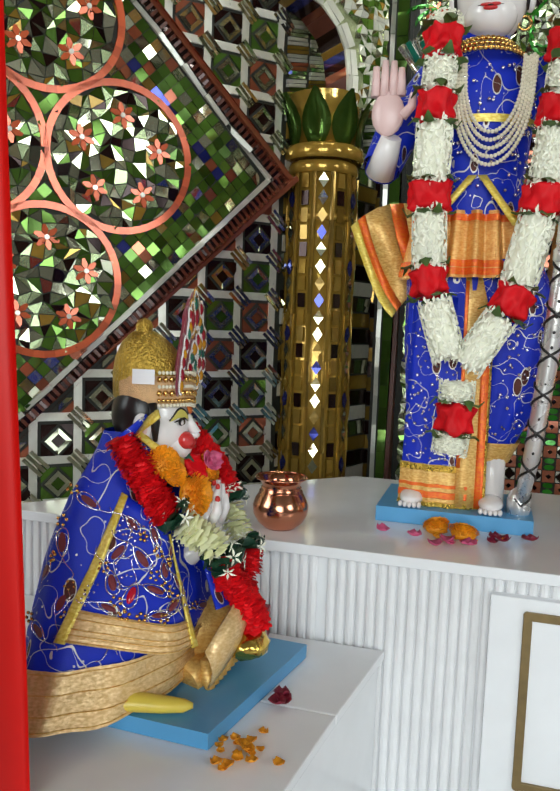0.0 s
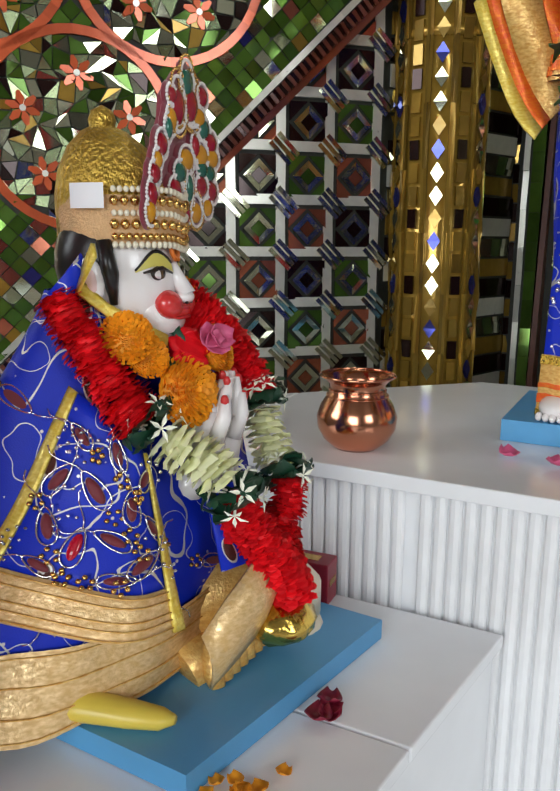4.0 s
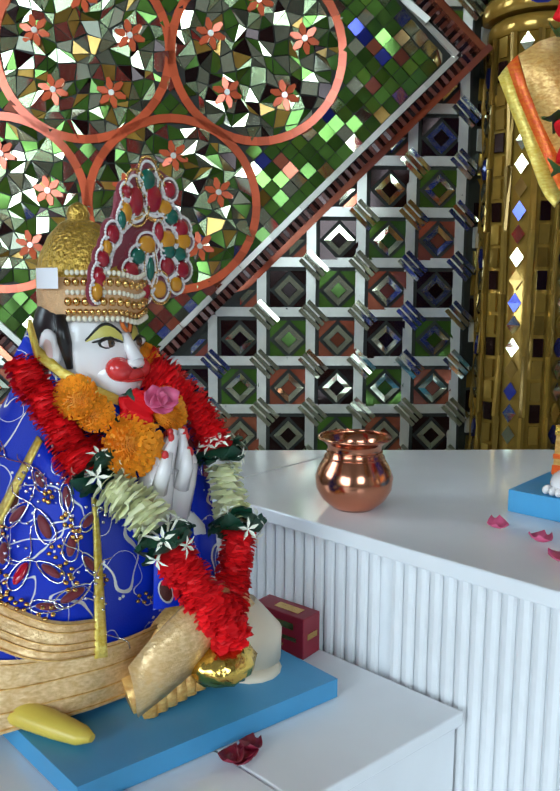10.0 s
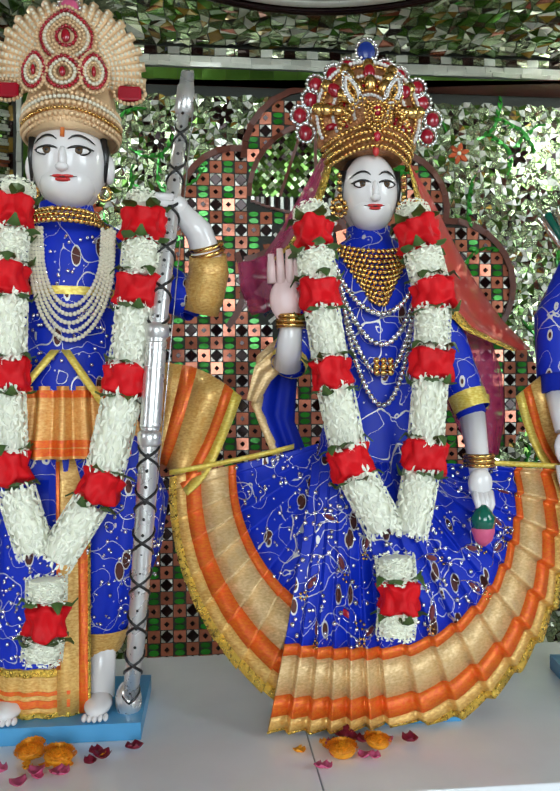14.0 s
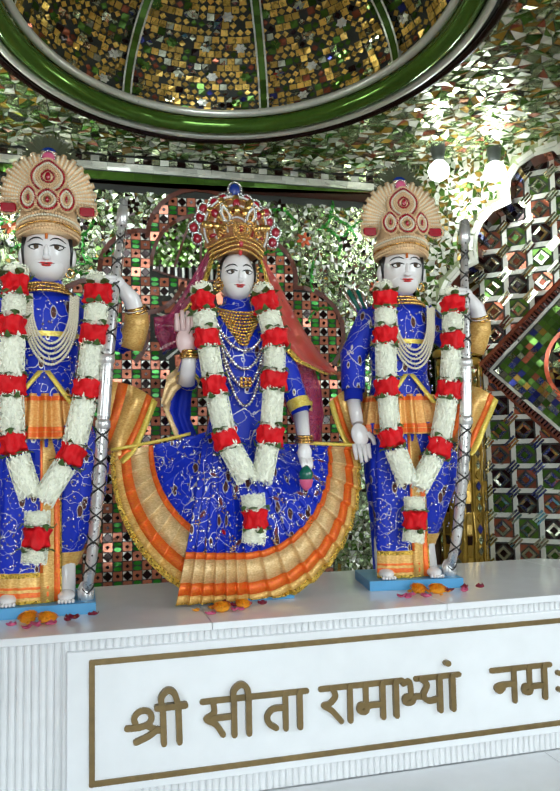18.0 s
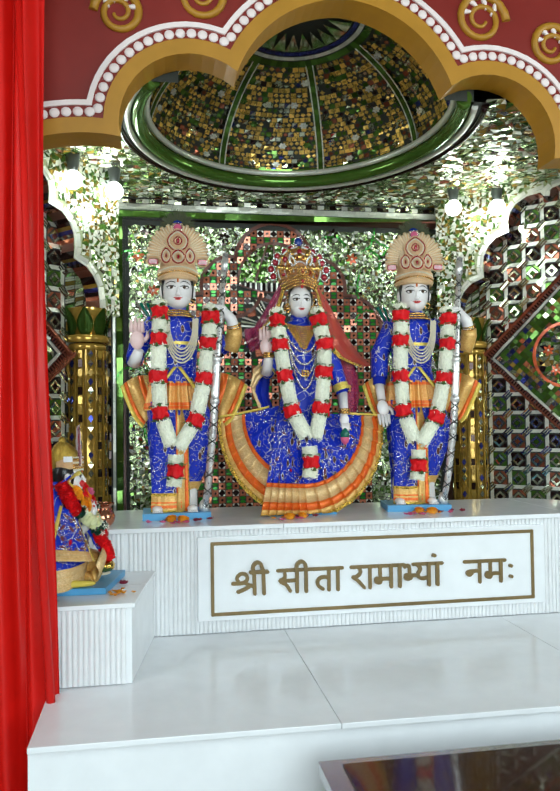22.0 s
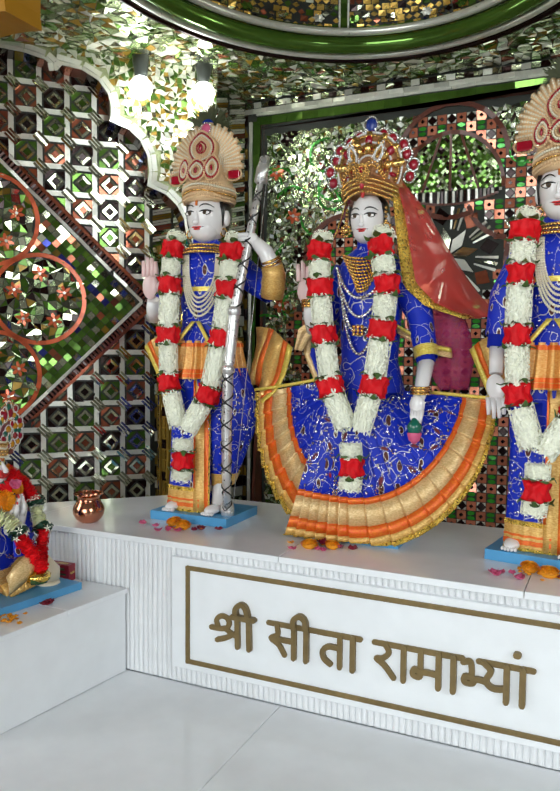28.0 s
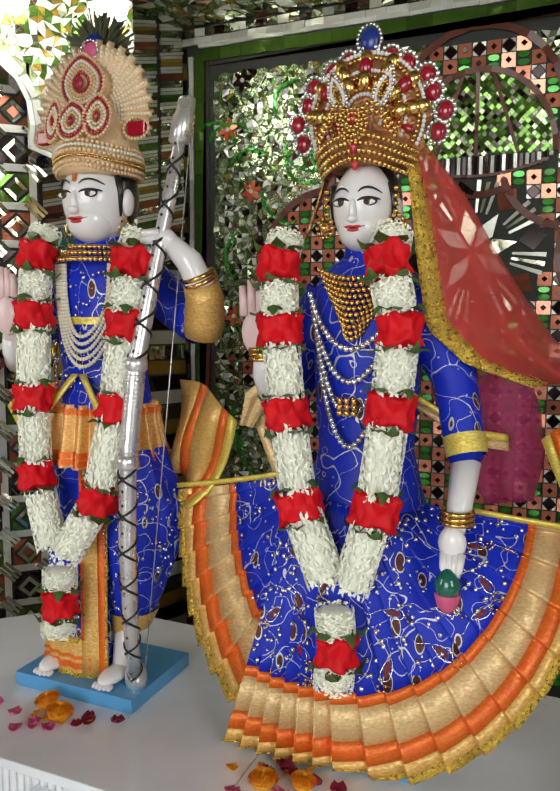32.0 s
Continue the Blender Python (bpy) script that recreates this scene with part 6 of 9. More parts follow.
    for x0, x1, z0, z1, m, nm, up in ((-0.128, -0.080, 0.447, 0.875, gold_cloth, "sash", 0.0065), (-0.094, -0.076, 0.445, 0.80, orange_cloth, "sash_stripe", 0.009), (-0.128, -0.122, 0.52, 0.86, orange_cloth, "sash_stripe", 0.009), (-0.079, -0.075, 0.445, 0.80, tinsel, "tinsel_edge", 0.0105)):
        bm = bmesh.new()
        sheet(bm, fall(x0, x1, z0, z1, up, 4, 10))
        part(nm, bm, m, d)
    # scarves standing out at both hips
    for pts, nm in (([(-0.225, 1.015), (-0.355, 0.965), (-0.265, 0.79), (-0.195, 0.86)], "scarf"), ([(0.03, 1.03), (0.182, 0.965), (0.085, 0.795), (0.01, 0.845)], "scarf")):
        p = [Vector((x, 0.345, z)) for x, z in pts]
        for f0, f1, m in ((0, 0.3, gold_cloth), (0.3, 0.48, orange_cloth), (0.48, 0.8, gold_cloth), (0.8, 0.9, orange_cloth), (0.9, 1.0, yellow_lace)):
            rows = []
            for i in range(7):
                u = i / 6
                a = p[0].lerp(p[3], u)
                b = p[1].lerp(p[2], u)
                rows.append([a.lerp(b, f) + Vector((0, -0.05 * f + 0.016 * math.sin(5 * u + 6 * f), 0.02 * math.sin(math.pi * f) - 0.03 * math.sin(math.pi * u) * f)) for f in (f0, (f0 + f1) / 2, f1)])
            bm = bmesh.new()
            sheet(bm, rows)
            part(nm, bm, m, d)
    bm = bmesh.new()
    loft(bm, shell_([(1.138, 0.0985, 0.081, 0, -0.002), (1.152, 0.0995, 0.082, 0, -0.002)], n=40), cap=False)
    part("belt", bm, yellow_lace, d, "gold waist belt")
    for a, b in (((-0.112, 1.045), (-0.048, 0.955)), ((-0.128, 1.045), (-0.190, 0.965))):
        bm = bmesh.new()
        sheet(bm, [[(a[0] + (b[0] - a[0]) * k / 5 + 0.0075 * s, 0.226 - 0.0035 * k, a[1] + (b[1] - a[1]) * k / 5) for s in (-1, 0, 1)] for k in range(6)])
        part("strap", bm, yellow_lace, d)
    rng = random.Random(8)
    bm = bmesh.new()
    for k in range(150):
        t = rng.uniform(math.pi * 1.02, math.pi * 1.98)
        z = rng.uniform(1.0, 1.24)
        ox = 0 if z > 0.9 else rng.choice((-0.075, 0.085))
        r = 0.100 if z > 0.9 else 0.096
        c = (cx + ox + r * math.cos(t), cy + (r - 0.018) * math.sin(t) - (0.02 if ox < 0 else 0.002), z)
        blob(bm, c, (0.0032, 0.003, 0.0032), 0, 6)
    for k in range(150):
        t, z = rng.uniform(math.pi * 1.05, math.pi * 1.95), rng.uniform(0.58, 0.84)
        r, q = (0.092, 0.079) if z > 0.7 else (0.058 + 0.24 * (z - 0.58), 0.058 + 0.15 * (z - 0.58))
        blob(bm, (cx + 0.078 + r * math.cos(t), cy + q * math.sin(t), z), rng.choice((0.0024, 0.0034)), 0, 6)
    for k in range(110):
        x, z = rng.uniform(-0.218, -0.132), rng.uniform(0.53, 0.78)
        p = fall(x, x + 0.001, z, z + 0.001, 0.002, 1, 1)[0][0]
        blob(bm, p, rng.choice((0.0024, 0.0034)), 0, 6)
    tagged(part("sequin", bm, crystal, d), kind="stuff")
    bm = bmesh.new()
    tube(bm, [(0.108, 0.298, 1.118), (0.116, 0.290, 1.150), (0.125, 0.276, 1.185), (0.123, 0.266, 1.212)], [0.034, 0.037, 0.035, 0.032], 18)
    part("sleeve", bm, gold_cloth, d, "gold brocade forearm sleeve")
    for q in range(2):
        bm = bmesh.new()
        c0, ax = Vector((0.121 + 0.002 * q, 0.262 + 0.004 * q, 1.226 - 0.010 * q)), Vector((-0.25, -0.35, 0.90)).normalized()
        u_ = ax.orthogonal().normalized()
        v_ = ax.cross(u_)
        tube(bm, [c0 + (u_ * math.cos(t) + v_ * math.sin(t)) * 0.027 for t in (2 * math.pi * k / 20 for k in range(21))], 0.0045, 8)
        part("bangle", bm, gold_metal, d, "gold bangle")
    return d


def prince_jewels(dx):
    j = tagged(empty("necklace", (dx, 0, 0)), "cream pearl strings and a gold collar on the statue", "necklace")
    for k in range(5):
        bm = bmesh.new()
        bead_line(bm, swag((-0.152 - 0.005 * k, 0.236, 1.248), (-0.052 + 0.005 * k, 0.236, 1.248), 0.132 + 0.014 * k, 36, 0.36), 0.0040, 0.0068)
        part("pearl_string", bm, pearl, j)
    for k in range(3):
        bm = bmesh.new()
        r = 0.050 + 0.012 * k
        bead_line(bm, [(-0.122 + r * math.cos(t), 0.296 + (r + 0.008) * math.sin(t), 1.282 - 0.012 * k) for t in (radians(180 + 180 * q / 20) for q in range(21))], 0.0055, 0.009)
        tagged(part("gold_collar", bm, gold_metal, j), kind="stuff")
    for s in (-1, 1):
        bm = bmesh.new()
        tube(bm, [(-0.118 + s * 0.062 + 0.011 * math.cos(t), 0.29, 1.322 + 0.012 * math.sin(t)) for t in (2 * math.pi * q / 14 for q in range(15))], 0.003, 6)
        part("ear_ring", bm, gold_metal, j)
    return j


def bow(dx):
    b = tagged(empty("bow", (dx, 0, 0)), "tall silver-painted bow wound with dark thread", "bow")
    path = [(-0.013, 0.439), (0.003, 0.562), (0.019, 0.747), (0.030, 0.900), (0.041, 1.071), (0.055, 1.212), (0.071, 1.354), (0.087, 1.505)]
    deep = [0.242, 0.207, 0.177, 0.167, 0.182, 0.212, 0.245, 0.275]  # the limbs curve away from the grip
    pts = [(x, y, z) for (x, z), y in zip(path, deep)]
    bm = bmesh.new()
    radii_ = [0.012, 0.0145, 0.016, 0.0155, 0.016, 0.0145, 0.0125, 0.009]
    tube(bm, pts, radii_, 14)
    part("limb", bm, silver_paint, b)
    for p, r in ((pts[0], 0.018), (pts[4], 0.020), (pts[3], 0.0195)):
        bm = bmesh.new()
        loft(bm, [ring((p[0], p[1], p[2] + q), r * s, r * s, 16) for q, s in ((-0.014, 0.7), (-0.008, 1), (0.008, 1), (0.014, 0.7))])
        part("collar", bm, silver_paint, b)
    bm = bmesh.new()
    blob(bm, (path[0][0], deep[0], path[0][1] + 0.02), (0.022, 0.022, 0.034), 0, 14)
    part("foot_knob", bm, silver_paint, b)
    bm = bmesh.new()
    for ph, hand in ((0, 1), (math.pi, -1)):
        line = []
        for i in range(len(pts) - 1):
            if i == 3:
                continue
            for q in range(30):
                f = q / 30
                p = Vector(pts[i]).lerp(Vector(pts[i + 1]), f)
                t = hand * p.z * 92 + ph
                rr_ = radii_[i] + (radii_[i + 1] - radii_[i]) * f + 0.0008
                line.append(p + Vector((rr_ * math.cos(t), rr_ * math.sin(t), 0)))
        tube(bm, line[:90], 0.0025, 5)
        tube(bm, line[90:], 0.0025, 5)
    part("thread", bm, hair, b, "dark winding thread")
    # dark studs in the diamonds, fine ribs on the grip, a square tip and the string
    bm = bmesh.new()
    for i in range(len(pts) - 1):
        for q in range(6):
            p = Vector(pts[i]).lerp(Vector(pts[i + 1]), q / 6)
            if i != 3:
                blob(bm, p + Vector((0, -radii_[i] * 0.97, 0)), (0.0028, 0.002, 0.0028), 0, 6)
    tagged(part("stud", bm, hair, b, "small dark painted dots"), kind="stuff")
    bm = bmesh.new()
    rows_ = []
    for q in range(57):
        p = Vector(pts[3]).lerp(Vector(pts[4]), 0.1 + 0.8 * q / 56)
        w_ = 0.0172 if q % 3 else 0.0169
        rows_.append(ring(p, w_, w_, 24))
    loft(bm, rows_)
    part("grip", bm, silver_paint, b, "ribbed silver grip")
    bm = bmesh.new()
    tx, tz = path[7]
    loft(bm, [[(tx + q_[0] * w_ + d_ * 0.1, deep[7] + q_[1] * w_ + d_ * 0.2, tz + d_) for q_ in ((-1, -1), (1, -1), (1, 1), (-1, 1))] for d_, w_ in ((-0.05, 0.010), (-0.045, 0.0145), (0.0, 0.0145), (0.006, 0.012), (0.03, 0.011), (0.034, 0.009))])
    part("tip", bm, silver_paint, b, "square silver tip block")
    bm = bmesh.new()
    tube(bm, [(tx + 0.012, deep[7], tz - 0.03), (path[0][0] + 0.014, deep[0] + 0.01, path[0][1] + 0.03)], 0.0012, 5)
    part("string", bm, silver_paint, b, "thin pale bow string")
    return b


# ---- the two princes ----
A_LEFT = [(-0.191, 1.262), (-0.196, 1.156), (-0.198, 1.002), (-0.191, 0.854)]
A_RIGHT = [(0.017, 1.246), (0.009, 1.139), (-0.009, 0.993), (-0.048, 0.823)]
for dx, bless, col in ((0.0, True, "raising one open palm"), (1.055, False, "with one arm lowered")):
    made = set(bpy.data.objects)
    prince(dx, bless, "white marble statue on a blue plinth, " + col)
    prince_dress(dx, "royal blue and gold embroidered dress on a statue")
    prince_jewels(dx)
    prince_crown((-0.113 + dx, 0.296, 1.412), "tall beige-gold beaded crown with fan and peacock feather")
    bow(dx)
    sh = lambda pts: [(x + dx, z) for x, z in pts]
    l_, r_ = strand(sh(A_LEFT), 0.205, 0.185), strand(sh(A_RIGHT), 0.205, 0.185)
    for s_, (x, z) in ((l_, (-0.164, 0.771)), (r_, (-0.092, 0.752))):
        s_.append((x + dx, z, 0.10, 0.178))
    tail = [(x + dx, z, k, 0.172) for (x, z), k in (((-0.131, 0.664), 0.035), ((-0.132, 0.617), "r"), ((-0.137, 0.572), 0.035))]
    garland("garland", [l_, r_], tail, None, "garland of red roses and white tuberoses with green leaves")
    q = tagged(empty("quiver", (dx, 0, 0)), "quiver of pale green feathered arrows behind the shoulder", "quiver")
    for k in range(5):
        bm = bmesh.new()
        a, b = Vector((-0.215 + 0.006 * k, 0.37, 1.22)), Vector((-0.285 + 0.014 * k, 0.36, 1.335 - 0.006 * abs(k - 2)))
        tube(bm, [a, b], [0.004, 0.008], 6)
        part("arrow", bm, [crystal, emerald][k % 2], q)
    if not bless:
        pivot = Matrix.Translation((dx - 0.115, 0.30, 0))
        for ob in set(bpy.data.objects) - made:
            if ob.parent is None:
                ob.matrix_basis = pivot @ Matrix.Rotation(radians(-9), 4, "Z") @ pivot.inverted() @ ob.matrix_basis

# ---- the queen ----
bm = bmesh.new()
QX = 0.418
box(bm, 0.28, 0.545, 0.20, 0.42, TOP + 0.0005, TOP + 0.024, 0, BA_)
for fx in (0.37, 0.46):
    blob(bm, (fx, 0.245, TOP + 0.038), (0.024, 0.045, 0.016), SK, 12)
    for k in range(5):
        blob(bm, (fx - 0.018 + 0.009 * k, 0.202, TOP + 0.032), (0.005, 0.008, 0.006), SK, 8)
    tube(bm, [(fx, 0.26, TOP + 0.03), (QX, 0.30, 0.85)], [0.03, 0.06], 10, BP)
loft(bm, [ring((QX, 0.315, z), rx, ry, 18) for z, rx, ry in ((0.84, 0.082, 0.066), (0.93, 0.070, 0.058), (1.05, 0.078, 0.066), (1.13, 0.084, 0.068), (1.20, 0.086, 0.056), (1.225, 0.072, 0.05), (1.25, 0.036, 0.038), (1.29, 0.032, 0.036))], BP)
head(bm, (QX - 0.003, 0.298, 1.333), 0.052, 0.073, 0.064, (-0.03, -1, 0))
blob(bm, (QX - 0.003, 0.235, 1.392), (0.006, 0.004, 0.010), LI, 8)
tube(bm, [(0.34, 0.32, 1.19), (0.285, 0.31, 1.07), (0.262, 0.27, 1.02)], [0.032, 0.030, 0.026], 12, BP)
tube(bm, [(0.262, 0.27, 1.02), (0.262, 0.235, 1.06), (0.266, 0.225, 1.10)], [0.025, 0.021, 0.017], 12, SK)
palm(bm, ((0.255, 1.138)[0], 0.22, (0.255, 1.138)[1] - 0.01), (-0.04, 0, 1), (1, 0, 0), (0, -1, 0), 0.95)
tube(bm, [(0.49, 0.32, 1.19), (0.565, 0.31, 1.06), (0.595, 0.27, 0.93)], [0.032, 0.030, 0.026], 12, BP)
tube(bm, [(0.595, 0.27, 0.93), (0.592, 0.235, 0.86), (0.588, 0.222, 0.83)], [0.024, 0.019, 0.016], 12, SK)
blob(bm, (0.587, 0.212, 0.815), (0.022, 0.014, 0.026), SK, 12)
for k in range(4):
    tube(bm, [(0.575 + 0.009 * k, 0.208, 0.80), (0.577 + 0.008 * k, 0.196, 0.78), (0.582 + 0.005 * k, 0.200, 0.765)], [0.007, 0.006, 0.005], 6, SK)
tagged(part("statue", bm, STATUE), "white marble queen statue with raised palm on blue plinth", "statue")

qd = tagged(empty("dress"), "royal blue skirt fanned wide with pleated gold-orange border", "dress")
bm = bmesh.new()
loft(bm, [ring((QX, 0.315, z), rx, ry, 36) for z, rx, ry in ((0.84, 0.105, 0.090), (0.93, 0.082, 0.072), (1.05, 0.090, 0.080), (1.13, 0.095, 0.082), (1.20, 0.096, 0.066), (1.228, 0.080, 0.058), (1.255, 0.042, 0.046), (1.275, 0.040, 0.044))], cap=False)
part("bodice", bm, blue_cloth, qd)
for pts in ([(0.345, 0.318, 1.195), (0.285, 0.31, 1.07), (0.262, 0.272, 1.02)], [(0.485, 0.318, 1.195), (0.565, 0.31, 1.06), (0.596, 0.27, 0.94)]):
    bm = bmesh.new()
    tube(bm, pts, [0.040, 0.037, 0.031], 16, cap=False)
    part("sleeve", bm, blue_cloth, qd)
    bm = bmesh.new()
    a_, b_ = Vector(pts[2]), Vector(pts[1])
    tube(bm, [a_, a_.lerp(b_, 0.25)], [0.033, 0.034], 16, cap=False)
    part("cuff", bm, yellow_lace, qd, "gold cuff")


def fan_skirt(f0, f1, n=180, m=8, lift=0.0, pl=0.010):
    """Rows of the fanned skirt between two fractions of its radius."""
    cz, cxq = 0.80, QX
    rows = []
    for j in range(m + 1):
        f = f0 + (f1 - f0) * j / m
        row = []
        for i in range(n + 1):
            t = radians(176 + 82 * i / n)
            e = abs(math.sin(t))
            R = 0.365 + 0.03 * e ** 2
            a = 0.07 + (R - 0.07) * f
            # the upper part narrows to the waist
            x = cxq + a * math.cos(t) * (0.72 + 0.28 * f)
            z = cz + 0.09 * (1 - f) + a * math.sin(t) * (0.65 + 0.35 * f)
            front = e ** 1.5
            y = 0.33 - front * (0.06 + 0.085 * f) - 0.03 * f * (1 - front) - pl * f * (2 * ((t * 7.0) % 1.0) - 1) * (0.6 + 0.4 * front)
            row.append((x, y - lift, max(z, TOP + 0.012)))
        rows.append(row)
    return rows


BANDS = (("skirt", 0.0, 0.685, blue_cloth, 0.0), ("border_stripe", 0.68, 0.72, orange_cloth, 0.0015), ("border", 0.715, 0.86, tan_cloth, 0.0), ("border_stripe", 0.855, 0.925, orange_cloth, 0.0015), ("hem", 0.92, 0.972, gold_cloth, 0.001), ("tinsel_edge", 0.968, 1.0, tinsel, 0.0015))
for nm, f0, f1, mt, lf in BANDS:
    bm = bmesh.new()
    sheet(bm, fan_skirt(f0, f1, m=10 if nm == "skirt" else 2, lift=lf), 0.003)
    part(nm, bm, mt, qd)
bm = bmesh.new()
sheet(bm, [[p + Vector((0, -0.004, 0.004)), p + Vector((0, -0.005, 0.013))] for p in (Vector(r[0]) for r in fan_skirt(0.35, 1.0, m=8))])
part("skirt_edge", bm, yellow_lace, qd, "yellow lace edge")


def front_fall(f0, f1, n=300, m=8, lift=0.0):
    """Rows of the knife-pleated front fall, opening into the other half of the fan."""
    rows = []
    for j in range(m + 1):
        f = f0 + (f1 - f0) * j / m
        row = []
        for i in range(n + 1):
            s = i / n
            if s < 0.38:
                q = s / 0.38
                hx, hz, hy = QX - 0.205 + 0.205 * q, 0.414 - 0.009 * q, 0.178 - 0.012 * math.sin(math.pi * q)
            else:
                q = (s - 0.38) / 0.62
                t = radians(270 + 94 * q)
                R = 0.365 + 0.03 * math.sin(t) ** 2
                hx, hz, hy = QX + R * math.cos(t), 0.80 + R * math.sin(t), 0.178 + 0.125 * q ** 1.6
            tx, tz, ty = QX - 0.112 + 0.215 * s, 0.862 - 0.02 * s, 0.315 - 0.095 * math.sin(math.pi * min(1, s * 1.02 + 0.05)) ** 0.7
            g = f ** 1.15
            k = (s * 16) % 1.0
            saw = k / 0.86 if k < 0.86 else (1 - k) / 0.14
            row.append((tx + (hx - tx) * g, ty + (hy - ty) * f ** 0.7 + 0.018 * (saw - 0.5) * (0.25 + 0.75 * f) - lift, max(tz + (hz - tz) * f, TOP + 0.012)))
        rows.append(row)
    return rows


for nm, f0, f1, mt, lf in BANDS:
    bm = bmesh.new()
    sheet(bm, front_fall(f0, f1, m=14 if nm == "skirt" else 2, lift=lf), 0.003)
    part("front_pleats" if nm == "skirt" else "pleat_" + nm.split("_")[-1], bm, mt, qd)
bm = bmesh.new()
sheet(bm, [[p + Vector((0, -0.004, 0.004)), p + Vector((0, -0.005, 0.013))] for p in (Vector(r[-1]) for r in front_fall(0.35, 1.0))])
part("skirt_edge", bm, yellow_lace, qd, "yellow lace edge")
rng = random.Random(18)
bm = bmesh.new()
sk = fan_skirt(0.1, 0.68, n=60, m=20) + front_fall(0.1, 0.67, n=120, m=30)
for k in range(420):
    p = rng.choice(rng.choice(sk))
    blob(bm, (p[0], p[1] - 0.004, p[2]), rng.choice((0.0026, 0.0036, 0.0046)), 0, 6)
tagged(part("sequin", bm, crystal, qd), kind="stuff")

# veil from the crown over both shoulders
veil = tagged(empty("veil"), "magenta and orange net veil with glittering gold edge", "veil")
def along(line, f):
    k = min(int(f * (len(line) - 1)), len(line) - 2)
    return Vector(line[k]).lerp(Vector(line[k + 1]), f * (len(line) - 1) - k)


def net(inner, outer, mat, edge=None, n=24, m=14, ripple=0.010, width=0.02):
    """A length of cloth hung between two lines, rippled, with tinsel along the first."""
    rows = []
    for i in range(n + 1):
        a, b = along(inner, i / n), along(outer, i / n)
        rows.append([a.lerp(b, q / m) + Vector((0, ripple * math.sin(11 * q / m + 3 * i / n) * math.sin(math.pi * q / m), 0)) for q in range(m + 1)])
    bm = bmesh.new()
    sheet(bm, rows, 0.0015)
    part("drape", bm, mat, veil)
    if edge:
        bm = bmesh.new()
        strip_ = []
        for i, r in enumerate(rows):
            side = (r[m] - r[0]).normalized()
            strip_.append([r[0] - side * 0.004 + Vector((0, -0.004, 0)), r[0] + side * width * 0.5 + Vector((0, -0.006 - 0.002 * math.sin(i * 2.3), 0)), r[0] + side * width + Vector((0, -0.004, 0))])
        sheet(bm, strip_, 0.002)
        part("gold_edge", bm, edge, veil, "gold tinsel edge")


net([(0.482, 0.30, 1.43), (0.499, 0.285, 1.33), (0.512, 0.278, 1.24), (0.530, 0.275, 1.14), (0.590, 0.285, 1.085), (0.690, 0.31, 1.05)],
    [(0.490, 0.37, 1.45), (0.560, 0.39, 1.36), (0.610, 0.40, 1.27), (0.660, 0.41, 1.19), (0.710, 0.41, 1.12), (0.770, 0.41, 1.06)], orange_net, tinsel, width=0.036)
net([(0.525, 0.310, 1.13), (0.530, 0.305, 1.03), (0.575, 0.315, 0.93), (0.620, 0.335, 0.85)],
    [(0.665, 0.365, 1.09), (0.695, 0.375, 1.01), (0.705, 0.385, 0.93), (0.690, 0.385, 0.85)], magenta_net)
net([(0.500, 0.285, 1.035), (0.545, 0.285, 1.010), (0.600, 0.30, 0.975), (0.650, 0.335, 0.965)],
    [(0.505, 0.293, 1.010), (0.550, 0.290, 0.985), (0.602, 0.305, 0.950), (0.652, 0.340, 0.940)], tan_cloth, yellow_lace, ripple=0.002, width=0.008)
net([(0.354, 0.300, 1.42), (0.340, 0.295, 1.36), (0.320, 0.295, 1.30), (0.285, 0.305, 1.25), (0.248, 0.315, 1.215)],
    [(0.350, 0.37, 1.44), (0.305, 0.38, 1.36), (0.265, 0.39, 1.29), (0.225, 0.39, 1.23), (0.190, 0.39, 1.19)], magenta_net, tinsel, width=0.026)
net([(0.250, 0.330, 1.23), (0.245, 0.325, 1.18), (0.250, 0.325, 1.13)], [(0.180, 0.37, 1.22), (0.185, 0.37, 1.17), (0.205, 0.37, 1.12)], magenta_net)
net([(0.285, 0.345, 1.10), (0.215, 0.335, 1.04), (0.205, 0.335, 0.95), (0.250, 0.340, 0.84)],
    [(0.330, 0.375, 1.08), (0.290, 0.37, 1.00), (0.285, 0.37, 0.92), (0.320, 0.37, 0.83)], blue_plain, tan_cloth, width=0.022)
net([(0.255, 0.285, 1.06), (0.205, 0.280, 1.02), (0.190, 0.285, 0.96)], [(0.275, 0.295, 1.03), (0.235, 0.295, 0.995), (0.212, 0.295, 0.955)], tan_cloth, ripple=0.003)

qc = tagged(empty("crown", (QX - 0.003, 0.305, 1.395)), "wide gold crown of red jewels and crystal rosettes", "crown")
qc.scale = (1.06, 1.0, 1.14)
bm = bmesh.new()
loft(bm, [ring((0, 0, z), rx, ry, 24) for z, rx, ry in ((0.000, 0.060, 0.066), (0.02, 0.065, 0.070), (0.034, 0.062, 0.066), (0.045, 0.048, 0.050), (0.052, 0.02, 0.02))])
part("cap", bm, red_gold, qc)
plate_r = lambda t: 0.094 + 0.006 * math.cos(12 * t)
bm = bmesh.new()
loft(bm, [[(plate_r(t) * e * math.cos(t), y - 0.02 * (1 - e), 0.070 + plate_r(t) * 0.98 * e * math.sin(t)) for t in (radians(-30 + 240 * i / 47) for i in range(48))] for y, e in ((0.012, 0.3), (0.010, 0.97), (0.004, 1.0), (-0.004, 0.97), (-0.012, 0.5), (-0.014, 0.05))], closed=True)
